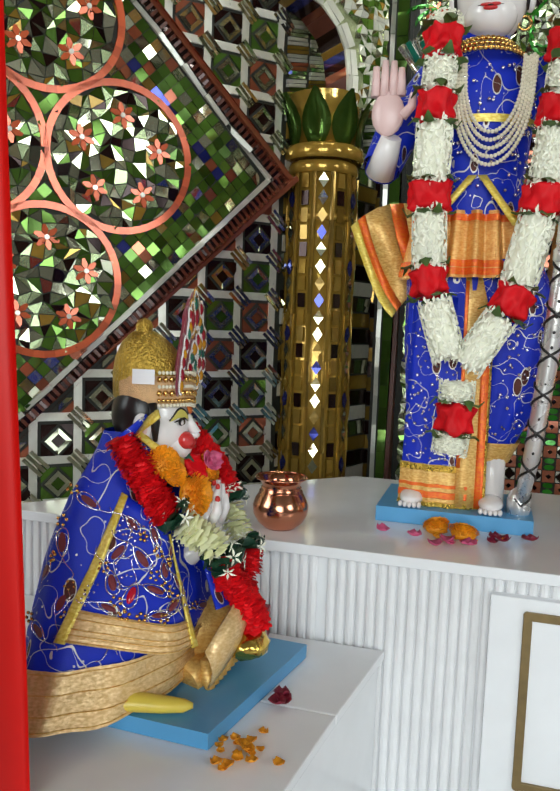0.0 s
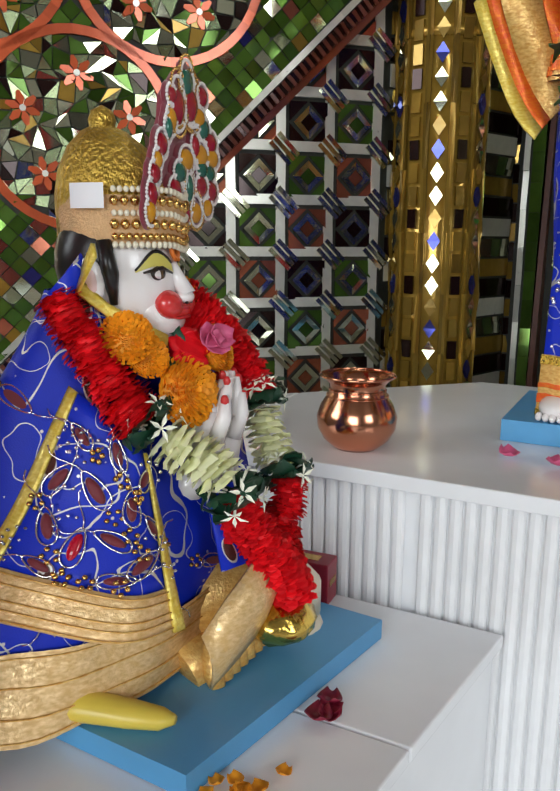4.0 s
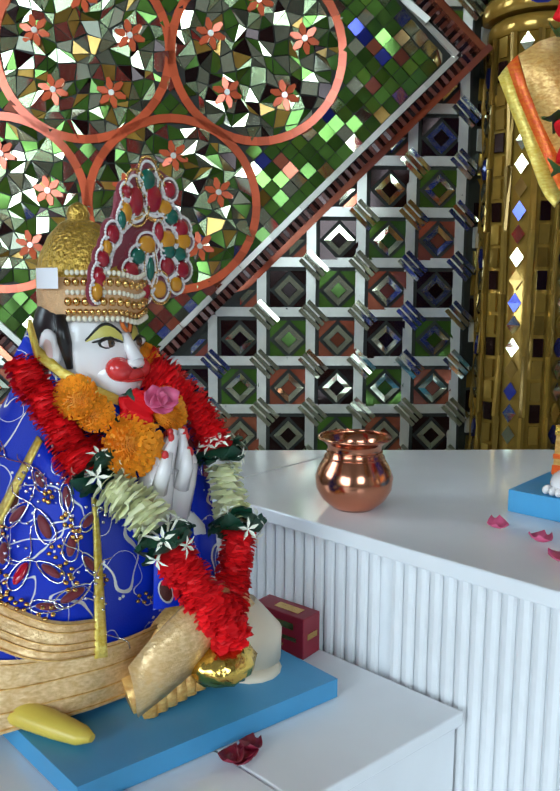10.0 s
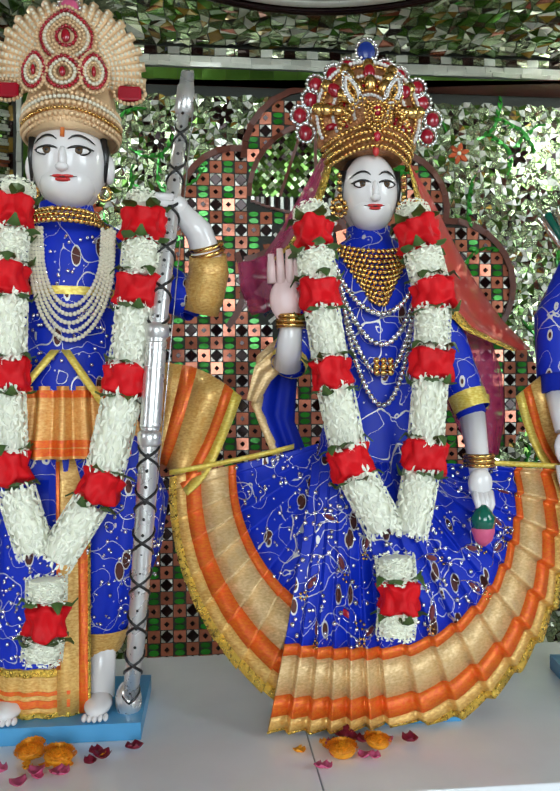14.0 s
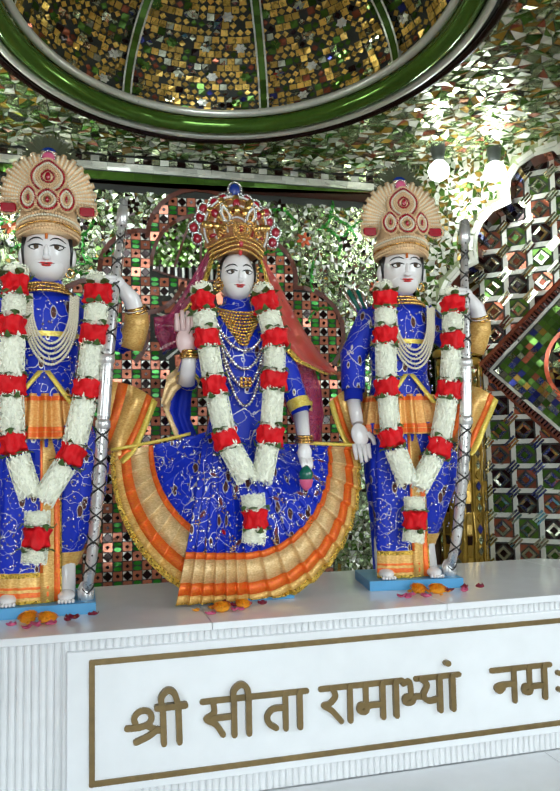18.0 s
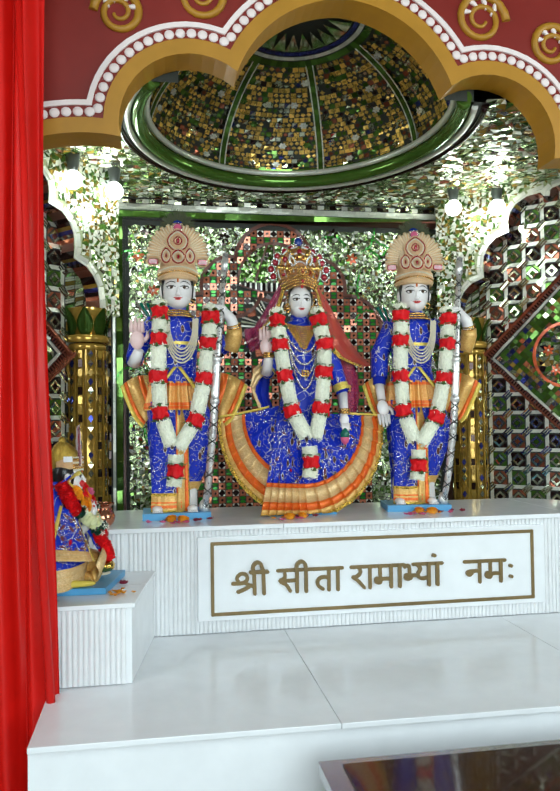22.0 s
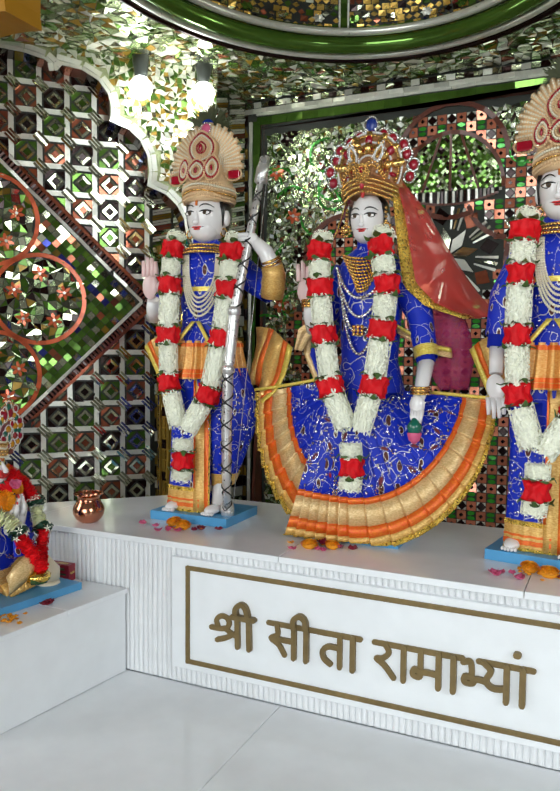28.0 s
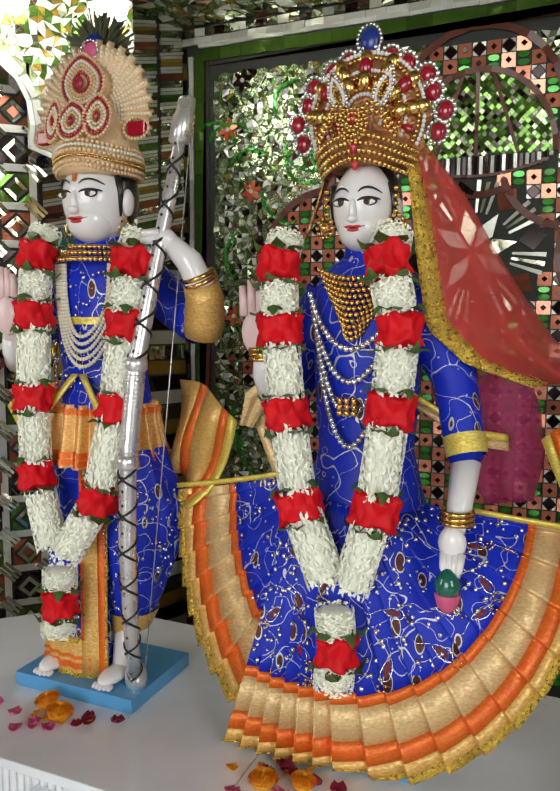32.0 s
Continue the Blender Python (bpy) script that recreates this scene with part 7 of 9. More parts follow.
part("plate", bm, red_gold, qc, "red-gold filigree plate")
for e, br, m_ in ((0.93, 0.0032, pearl_white), (0.85, 0.0036, gold_metal), (0.66, 0.0030, pearl_white), (0.57, 0.0036, gold_metal), (0.48, 0.0034, ruby), (0.39, 0.0036, gold_metal), (0.30, 0.0030, pearl_white)):
    bm = bmesh.new()
    bead_line(bm, [(0.096 * e * math.cos(t), -0.012 - 0.026 * (1 - e), 0.070 + 0.094 * e * math.sin(t)) for t in (radians(-28 + 236 * i / 60) for i in range(61))], br, br * 1.9)
    tagged(part("beaded_band", bm, m_, qc), kind="stuff")
for k in range(9):
    t = radians(-18 + 216 * k / 8)
    q = Vector((0.069 * math.cos(t), -0.020, 0.070 + 0.068 * math.sin(t)))
    bm = bmesh.new()
    blob(bm, q, (0.006, 0.005, 0.011), 0, 10, Matrix.Rotation(math.pi / 2 - t, 4, "Y"))
    part("red_jewel", bm, ruby, qc)
bm = bmesh.new()
for zz, r in ((-0.006, 0.068), (0.004, 0.073), (0.014, 0.076), (0.024, 0.078)):
    bead_line(bm, [(r * math.cos(t), (r + 0.006) * math.sin(t), zz + 0.016 * abs(math.sin(t)) ** 3 - 0.006) for t in (radians(180 + 180 * k / 30) for k in range(31))], 0.0040, 0.0076)
for s in (-1, 1):
    for o in (0.0, 0.010):
        bead_line(bm, [(s * (0.004 + 0.055 * q / 8), -0.082 + 0.02 * (q / 8) ** 2, 0.045 + o + 0.02 * math.sin(q * 0.5)) for q in range(9)], 0.004, 0.008)
tagged(part("beaded_band", bm, gold_metal, qc), kind="stuff")
for k in range(13):
    t = radians(-8 + 196 * k / 12)
    r = 0.108 + 0.010 * (k % 2)
    p = Vector((r * math.cos(t), 0.0, 0.058 + 0.098 * math.sin(t)))
    bm = bmesh.new()
    blob(bm, p, (0.012, 0.007, 0.012), 0, 12)
    part("red_jewel", bm, ruby, qc)
    bm = bmesh.new()
    bead_line(bm, [p + Vector((0.0155 * math.cos(a), -0.002, 0.0155 * math.sin(a))) for a in (2 * math.pi * q / 14 for q in range(15))], 0.0036, 0.0068)
    bead_line(bm, [Vector((0.06 * math.cos(t), 0.0, 0.055 + 0.06 * math.sin(t))), p * 0.9 + Vector((0, 0, 0.005))], 0.0036, 0.0075)
    tagged(part("crystal_ring", bm, crystal, qc), kind="stuff")
for k in range(7):
    t = radians(10 + 160 * k / 6)
    for r, m in ((0.055, gold_metal), (0.074, ruby if k % 2 else gold_metal), (0.086, gold_metal)):
        bm = bmesh.new()
        blob(bm, (r * math.cos(t), -0.052 + 0.035 * (r / 0.086), 0.062 + r * math.sin(t)), (0.011, 0.008, 0.014), 0, 10, Matrix.Rotation(math.pi / 2 - t, 4, "Y"))
        part("paisley", bm, m, qc)
for s in (-1, 1):
    for e, m_ in ((1.0, crystal), (0.68, pearl_white), (0.36, gold_metal)):
        bm = bmesh.new()
        drop_ = []
        for i in range(25):
            t = 2 * math.pi * i / 24
            x, z = 0.0135 * e * math.cos(t) * (1 - 0.5 * max(0, math.sin(t))), 0.030 * e * math.sin(t)
            drop_.append((s * (0.036 + x + 0.35 * z), -0.050 + 0.16 * z, 0.098 + z))
        bead_line(bm, drop_, 0.0026, 0.0050)
        tagged(part("paisley_edge", bm, m_, qc), kind="stuff")
bm = bmesh.new()
for r in (0.008, 0.015, 0.021):
    bead_line(bm, [(r * math.cos(t), -0.088, 0.046 + r * math.sin(t)) for t in (2 * math.pi * k / 20 for k in range(21))], 0.0030, 0.0058)
tagged(part("brooch", bm, gold_metal, qc, "round gold bead brooch"), kind="stuff")
bm = bmesh.new()
blob(bm, (0, -0.085, 0.055), (0.007, 0.005, 0.009), 0, 10)
blob(bm, (0, -0.080, 0.018), (0.006, 0.005, 0.010), 0, 10)
part("centre_jewel", bm, ruby, qc)
bm = bmesh.new()
blob(bm, (0, 0.0, 0.178), (0.016, 0.008, 0.018), 0, 12)
part("top_bead", bm, peacock_blue, qc, "dark feather-eye bead on top")
bm = bmesh.new()
bead_line(bm, [(0.019 * math.cos(a), -0.004, 0.178 + 0.021 * math.sin(a)) for a in (2 * math.pi * q / 16 for q in range(17))], 0.003, 0.006)
part("top_ring", bm, crystal, qc)

qj = tagged(empty("necklace"), "broad gold bead necklace with pearl strings and ear-rings", "necklace")
for k in range(11):
    bm = bmesh.new()
    w = 0.070 - 0.0052 * k
    bead_line(bm, [(QX + w * (q / 8 * 2 - 1), 0.232 + 0.03 * abs(q / 8 * 2 - 1) ** 2 - 0.002 * k, 1.232 - 0.0095 * k - 0.016 * (1 - (q / 8 * 2 - 1) ** 2)) for q in range(9)], 0.0048, 0.0088)
    tagged(part("gold_chain", bm, gold_metal, qj), kind="stuff")
for k in range(4):
    bm = bmesh.new()
    bead_line(bm, swag((QX - 0.075 + 0.004 * k, 0.236, 1.19 - 0.02 * k), (QX + 0.075 - 0.004 * k, 0.236, 1.19 - 0.02 * k), 0.085 + 0.032 * k, 16), 0.0056, 0.0096)
    part("crystal_string", bm, crystal, qj)
bm = bmesh.new()
for k in range(9):
    blob(bm, (QX + 0.012 * (k % 3 - 1), 0.205, 1.025 - 0.010 * (k // 3)), (0.006, 0.005, 0.006), 0, 8)
part("pendant", bm, gold_metal, qj)
for s in (-1, 1):
    bm = bmesh.new()
    for k in range(10):
        a = 2 * math.pi * k / 10
        blob(bm, (QX - 0.003 + s * 0.060 + 0.013 * math.cos(a), 0.268, 1.300 + 0.016 * math.sin(a)), 0.0045, 0, 6)
    blob(bm, (QX - 0.003 + s * 0.060, 0.268, 1.300), 0.009, 0, 10)
    for k in range(4):
        blob(bm, (QX - 0.003 + s * 0.058, 0.27, 1.322 + 0.012 * k), 0.005, 0, 6)
    tagged(part("ear_ring", bm, gold_metal, qj), kind="stuff")
for c, r in (((0.264, 0.228, 1.085), 0.023), ((0.590, 0.226, 0.845), 0.024)):
    for k in range(3):
        bm = bmesh.new()
        tube(bm, [(c[0] + r * math.cos(a), c[1] + r * math.sin(a), c[2] + 0.008 * k) for a in (2 * math.pi * q / 18 for q in range(19))], 0.0042, 6)
        part("bangle", bm, gold_metal, qj)
l_, r_ = strand([(0.300, 1.233), (0.308, 1.133), (0.326, 1.002), (0.353, 0.857)], 0.205, 0.170), strand([(0.479, 1.237), (0.502, 1.136), (0.494, 1.017), (0.477, 0.864)], 0.205, 0.170)
for s_, (x, z) in ((l_, (0.384, 0.794)), (r_, (0.458, 0.790))):
    s_.append((x, z, 0.10, 0.160))
tail = [(x, z, k, 0.150) for (x, z), k in (((0.422, 0.686), 0.04), ((0.426, 0.643), "r"), ((0.422, 0.599), 0.04))]
garland("garland", [l_, r_], tail, None, "garland of red roses and white tuberoses with green leaves")
rb = tagged(empty("rosebud", (0.585, 0.196, 0.755)), "small painted rosebud, pink with green sepals", "flower")
bm = bmesh.new()
loft(bm, [ring((0, 0, z), r, r, 12) for z, r in ((-0.045, 0.004), (-0.035, 0.015), (-0.018, 0.020), (-0.004, 0.016))])
part("bud", bm, pink_petal, rb)
bm = bmesh.new()
loft(bm, [ring((0, 0, z), r, r, 12) for z, r in ((-0.014, 0.019), (0.004, 0.021), (0.018, 0.012), (0.026, 0.005))])
part("calyx", bm, emerald, rb)

# ---- the kneeling statue on the pedestal ----
KU, KV = Vector((0.4595, 0.8882, 0)), Vector((0.8882, -0.4595, 0))
KF, KS = Vector((0.978, 0.208, 0)), Vector((-0.208, 0.978, 0))
UP = Vector((0, 0, 1))
maroon_cloth = material("maroon_cloth", (0.16, 0.01, 0.02), 0.6, var=0.2, scale=40, sheen=0.3)
gold_sequin = material("gold_sequin_cloth", (0.60, 0.40, 0.07), 0.3, metal=0.85, var=0.3, scale=160, bump=1.0, bscale=260)
paper_white = material("white_paper", (0.80, 0.80, 0.82), 0.6, var=0.03)
muzzle_red = material("glossy_red_enamel", (0.60, 0.035, 0.035), 0.22, var=0.08, scale=30, coat=0.4)
lid_yellow = material("yellow_green_enamel", (0.62, 0.55, 0.12), 0.35, var=0.1, scale=60)
KNEEL = STATUE + [muzzle_red, lid_yellow, gold_cloth]
MU, LD, GC = 11, 12, 13


def between(l, r, depth, n=48, pleat=0, amp=0.0, grow=0.0, turn=0.0):
    """A level oval ring between two side points, with a depth towards the hall and pleats."""
    l, r = Vector(l), Vector(r)
    c = (l + r) / 2
    z = c.z
    hw = (r - l).length / 2 + grow
    out = []
    for i in range(n):
        t = 2 * math.pi * i / n
        k = 1 + amp * math.sin(pleat * t + turn)
        p = c + KU * (hw * k * math.cos(t)) + KV * ((depth + grow) * k * math.sin(t))
        out.append((p.x, p.y, z))
    return out


bm = bmesh.new()
prism(bm, [(-0.348, -0.325), (-0.298, -0.053), (-0.62, -0.035), (-0.63, -0.315)], PED + 0.001, PED + 0.022, BA_)
loft(bm, [between(l, r, q, 24) for l, r, q in (((-0.580, -0.335, 0.300), (-0.490, -0.150, 0.285), 0.07), ((-0.573, -0.310, 0.443), (-0.465, -0.102, 0.403), 0.062), ((-0.552, -0.271, 0.566), (-0.462, -0.096, 0.536), 0.034), ((-0.535, -0.238, 0.619), (-0.479, -0.129, 0.602), 0.026), ((-0.519, -0.207, 0.643), (-0.488, -0.146, 0.634), 0.024), ((-0.515, -0.199, 0.669), (-0.488, -0.147, 0.662), 0.024))], BP)
# thigh, knee and lower leg of the raised side
tube(bm, [(-0.486, -0.187, 0.318), (-0.426, -0.136, 0.348), (-0.398, -0.103, 0.336)], [0.055, 0.060, 0.046], 16, GC)
tube(bm, [(-0.402, -0.107, 0.359), (-0.388, -0.096, 0.320), (-0.383, -0.096, 0.285)], [0.030, 0.037, 0.031], 18, CR)
blob(bm, (-0.384, -0.101, 0.277), (0.037, 0.035, 0.017), CR, 16)
tube(bm, [(-0.418, -0.185, 0.286), (-0.432, -0.224, 0.278)], [0.030, 0.034], 12, GC)
tube(bm, [(-0.49, -0.325, PED + 0.040), (-0.455, -0.312, PED + 0.040), (-0.420, -0.300, PED + 0.036), (-0.395, -0.292, PED + 0.034), (-0.384, -0.288, PED + 0.034)], [0.015, 0.015, 0.013, 0.010, 0.004], 14, YE)
# head
HC = Vector((-0.485, -0.184, 0.676))
HW, HH, HD = 0.047, 0.056, 0.051
hturn = Matrix((-KS, KF, UP)).transposed().to_4x4()
hp = lambda s, q, u: HC + KS * (-s * HW) + KF * (q * HD) + UP * (u * HH)
blob(bm, HC, (HW, HD, HH), SK, 24, hturn)
blob(bm, hp(0, -0.17, 0.16), (HW * 1.04, HD * 0.90, HH * 0.94), HA, 22, hturn)
for s in (-1, 1):
    tube(bm, [hp(s * 0.95, 0.22, 0.55), hp(s * 1.0, 0.30, 0.1), hp(s * 0.94, 0.28, -0.35)], [0.006, 0.007, 0.003], 8, HA)
    blob(bm, hp(s * 1.07, -0.02, -0.02), (HW * 0.16, HD * 0.24, HH * 0.34), SK, 14, hturn)
    blob(bm, hp(s * 1.13, 0.03, -0.02), (HW * 0.12, HD * 0.13, HH * 0.22), PI, 12, hturn)
    lid = lambda x, u, k: hp(s * x, k * math.sqrt(max(0.02, 1 - x * x - u * u)), u)
    arc = [(0.14 + 0.64 * f, 0.13 + 0.27 * math.sin(math.pi * (0.10 + 0.90 * f) ** 0.9), 0.10 + 0.09 * math.sin(math.pi * f)) for f in (q / 12 for q in range(13))]
    for (x0, b0, e0), (x1, b1, e1) in zip(arc, arc[1:]):
        quad = [bm.verts.new(lid(x, u, 1.02)) for x, u in ((x0, e0), (x0, b0), (x1, b1), (x1, e1))]
        fc = bm.faces.new(quad if s < 0 else quad[::-1])
        fc.material_index = LD
    blob(bm, hp(s * 0.42, 0.868, 0.085), (HW * 0.29, HD * 0.06, HH * 0.105), HA, 14, hturn)
    blob(bm, hp(s * 0.42, 0.885, 0.075), (HW * 0.25, HD * 0.062, HH * 0.075), SK, 14, hturn)
    blob(bm, hp(s * 0.41, 0.912, 0.08), (HW * 0.12, HD * 0.054, HH * 0.078), EY, 10, hturn)
    blob(bm, hp(s * 0.41, 0.943, 0.08), (HW * 0.05, HD * 0.03, HH * 0.04), HA, 8, hturn)
    tube(bm, [hp(s * 0.13, 0.985, 0.08), hp(s * 0.42, 0.945, 0.165), hp(s * 0.74, 0.75, 0.10)], [0.0008, 0.0019, 0.0008], 6, HA)
    tube(bm, [lid(x, b, 1.02) for x, b, e in arc], [0.0016 - 0.0007 * abs(q - 5) / 7 for q in range(13)], 6, HA)
blob(bm, hp(0, 0.56, -0.52), (HW * 0.62, HD * 0.50, HH * 0.48), SK, 20, hturn)
tube(bm, [hp(0, 0.93, 0.22), hp(0, 1.03, 0.0), hp(0, 1.16, -0.24)], [HW * 0.10, HW * 0.13, HW * 0.17], 12, SK)
blob(bm, hp(0, 1.13, -0.27), (HW * 0.22, HD * 0.14, HH * 0.10), SK, 14, hturn)
for s in (-1, 1):
    blob(bm, hp(s * 0.27, 0.93, -0.38), (HW * 0.31, HD * 0.23, HH * 0.22), MU, 20, hturn)
    blob(bm, hp(s * 0.10, 1.18, -0.345), (HW * 0.05, HD * 0.03, HH * 0.03), HA, 8, hturn)
blob(bm, hp(0, 0.98, -0.46), (HW * 0.36, HD * 0.19, HH * 0.15), MU, 18, hturn)
tube(bm, [hp(-0.44, 0.93, -0.545), hp(-0.24, 1.08, -0.58), hp(0, 1.14, -0.57), hp(0.24, 1.08, -0.58), hp(0.44, 0.93, -0.545)], [0.0006, 0.0013, 0.0014, 0.0013, 0.0006], 6, LI)
for x in (-0.11, 0.11):
    tube(bm, [hp(x, 0.96, 0.62), hp(x, 1.01, 0.36), hp(x * 0.3, 1.03, 0.27)], 0.0022, 6, TI)
# joined hands
WR, FT = Vector((-0.419, -0.165, 0.520)), Vector((-0.412, -0.143, 0.596))
hu = (FT - WR).normalized()
for s in (-1, 1):
    o = KU * (0.010 * s) + KV * (0.004 * -s)
    tube(bm, [WR + o - UP * 0.02, WR + o * 1.2 + hu * 0.02, WR + o * 1.3 + hu * 0.042], [0.014, 0.018, 0.016], 12, SK)
    blob(bm, WR + o * 1.3 + hu * 0.040, (0.0155, 0.0155, 0.0150), SK, 12)
    tube(bm, [(-0.478, -0.173, 0.449) if s < 0 else (-0.448, -0.099, 0.433), WR + o - UP * 0.016], [0.026, 0.014], 12, SK)
    for k in range(4):
        q = KV * (0.017 - 0.0105 * k)
        a_ = WR + o * 0.85 + q + hu * 0.036
        b_ = WR + o * 0.35 + q * 0.85 + hu * (0.078 - 0.004 * abs(k - 1.2))
        tube(bm, [a_, a_.lerp(b_, 0.5) + o * 0.18, b_], [0.0074, 0.0064, 0.0034], 8, SK)
        blob(bm, b_ + o * 0.42 - hu * 0.003, (0.0036, 0.0036, 0.0052), LI, 8)
    tube(bm, [WR + o * 1.2 + KV * 0.016 + hu * 0.016, WR + o * 1.2 + KV * 0.024 + hu * 0.040, WR + o + KV * 0.020 + hu * 0.058], [0.008, 0.0068, 0.0046], 8, SK)
    blob(bm, WR + o * 1.3 + KV * 0.022 + hu * 0.055, (0.004, 0.004, 0.0055), LI, 8)
kneeler = tagged(part("statue", bm, KNEEL), "white marble kneeling statue with joined hands on blue base", "statue")

# ---- its robe, shawl and collar ----
robe = tagged(empty("robe"), "royal blue embroidered robe with wide gold brocade hem", "robe")
ROBE = [((-0.620, -0.402, 0.271), (-0.488, -0.147, 0.215), 0.102), ((-0.610, -0.382, 0.334), (-0.473, -0.117, 0.279), 0.100), ((-0.594, -0.352, 0.416), (-0.458, -0.089, 0.364), 0.096), ((-0.579, -0.324, 0.486), (-0.454, -0.080, 0.441), 0.074), ((-0.569, -0.304, 0.546), (-0.453, -0.079, 0.507), 0.054), ((-0.556, -0.279, 0.597), (-0.457, -0.088, 0.566), 0.042), ((-0.543, -0.253, 0.631), (-0.470, -0.111, 0.609), 0.034), ((-0.534, -0.235, 0.657), (-0.482, -0.135, 0.641), 0.030), ((-0.530, -0.228, 0.674), (-0.484, -0.139, 0.660), 0.028)]
def robe_at(z, grow=0.0):
    """The robe's pleated outline at a height."""
    rr = [between(l, r, q, 72, 11, 0.020 * max(0, 1 - i / 5), grow) for i, (l, r, q) in enumerate(ROBE)]
    for a, b in zip(rr, rr[1:]):
        if a[0][2] <= z <= b[0][2]:
            f = (z - a[0][2]) / (b[0][2] - a[0][2])
            return [Vector(p).lerp(Vector(q), f) for p, q in zip(a, b)]
    return [Vector(p) for p in (rr[0] if z < rr[0][0][2] else rr[-1])]


ROBE_TOP = (Vector(ROBE[-1][0]).z + Vector(ROBE[-1][1]).z) / 2 - 0.001
bm = bmesh.new()
loft(bm, [robe_at(0.325 + (ROBE_TOP - 0.325) * k / 16) for k in range(17)], cap=False)
part("robe_cloth", bm, blue_cloth, robe)
bm = bmesh.new()
rise = lambda i: 0.014 * max(0, math.cos(2 * math.pi * i / 72))
lo_ = [Vector((p.x, p.y, PED + 0.026 + 0.004 * math.sin(i * 0.5) + rise(i) * 0.5)) for i, p in enumerate(robe_at(0.27, 0.012))]
hi_ = [Vector((p.x, p.y, 0.360 + rise(i))) for i, p in enumerate(robe_at(0.362, 0.006))]
loft(bm, [lo_, [a.lerp(b, 0.5) for a, b in zip(lo_, hi_)], hi_], cap=False)
part("hem", bm, tan_cloth, robe, "wide gold brocade hem")
for f in (0.06, 0.30, 0.62, 0.94):
    bm = bmesh.new()
    tube(bm, [a.lerp(b, f) + (a - Vector((-0.55, -0.19, a.z))).normalized() * 0.001 for a, b in zip(lo_ + lo_[:1], hi_ + hi_[:1])], 0.0010, 6)
    part("hem_braid", bm, gold_cloth, robe)
# hem swept up over the thigh
bm = bmesh.new()
sheet(bm, [[Vector(a).lerp(Vector(b), q) + KV * (0.012 * math.sin(math.pi * q)) for q in (0, 0.25, 0.5, 0.75, 1)] for a, b in (((-0.388, -0.247, 0.351), (-0.385, -0.242, 0.287)), ((-0.377, -0.226, 0.384), (-0.375, -0.216, 0.307)), ((-0.369, -0.199, 0.410), (-0.367, -0.185, 0.330)), ((-0.372, -0.164, 0.418), (-0.365, -0.159, 0.363)), ((-0.379, -0.126, 0.416), (-0.365, -0.110, 0.381)))])
part("thigh_hem", bm, tan_cloth, robe, "gold hem swept over the thigh")
bm = bmesh.new()
sheet(bm, [[Vector(a).lerp(Vector(b), q) for q in (0, 0.5, 1)] for a, b in (((-0.384, -0.109, 0.401), (-0.381, -0.136, 0.409)), ((-0.372, -0.102, 0.374), (-0.367, -0.142, 0.367)))])
part("knee_band", bm, tan_cloth, robe)
# gold trouser folds under it
for k in range(7):
    bm = bmesh.new()
    a, b = Vector((-0.397, -0.221, 0.287)), Vector((-0.388, -0.160, 0.299))
    p = a.lerp(b, k / 6)
    tube(bm, [p + UP * 0.035, p + KV * 0.006, p - UP * 0.012 + KV * 0.012], [0.008, 0.010, 0.007], 8)
    part("trouser_fold", bm, gold_cloth, robe)

shawl = tagged(empty("shawl"), "blue embroidered shawl with gold band and yellow edge strips", "shawl")
SA, SB, SC, SD = Vector((-0.501, -0.246, 0.587)), Vector((-0.541, -0.360, 0.404)), Vector((-0.390, -0.268, 0.376)), Vector((-0.440, -0.219, 0.520))


def shawl_rows(u0, u1, v0, v1, lift=0.0, n=10, m=8):
    rows = []
    for j in range(m + 1):
        v = v0 + (v1 - v0) * j / m
        row = []
        for i in range(n + 1):
            u = u0 + (u1 - u0) * i / n
            p = SA.lerp(SB, v).lerp((SA * 0.15 + SD * 0.85).lerp(SC, v), u)
            row.append(p + KV * (0.040 * math.sin(math.pi * u) * (0.5 + 0.5 * v) + 0.004 * math.sin(9 * u + 2 * v) + lift))
        rows.append(row)
    return rows


for nm, a_, mt in (("shawl_cloth", (0.0, 1.0, 0.0, 0.78, 0.0, 14, 12), blue_cloth), ("gold_band", (0.0, 1.0, 0.77, 1.0, 0.003, 14, 6), tan_cloth), ("edge_strip", (-0.03, 0.035, 0.0, 1.01, 0.005, 3, 12), yellow_lace), ("edge_strip", (0.94, 1.01, 0.0, 1.01, 0.006, 3, 12), yellow_lace)):
    bm = bmesh.new()
    sheet(bm, shawl_rows(*a_), 0.003)
    part(nm, bm, mt, shawl)
for v in (0.785, 0.83, 0.90, 0.94, 0.985):
    bm = bmesh.new()
    tube(bm, shawl_rows(0.03, 0.94, v, v, 0.005, 14, 1)[0], 0.0009, 6)
    part("band_braid", bm, gold_cloth, shawl)
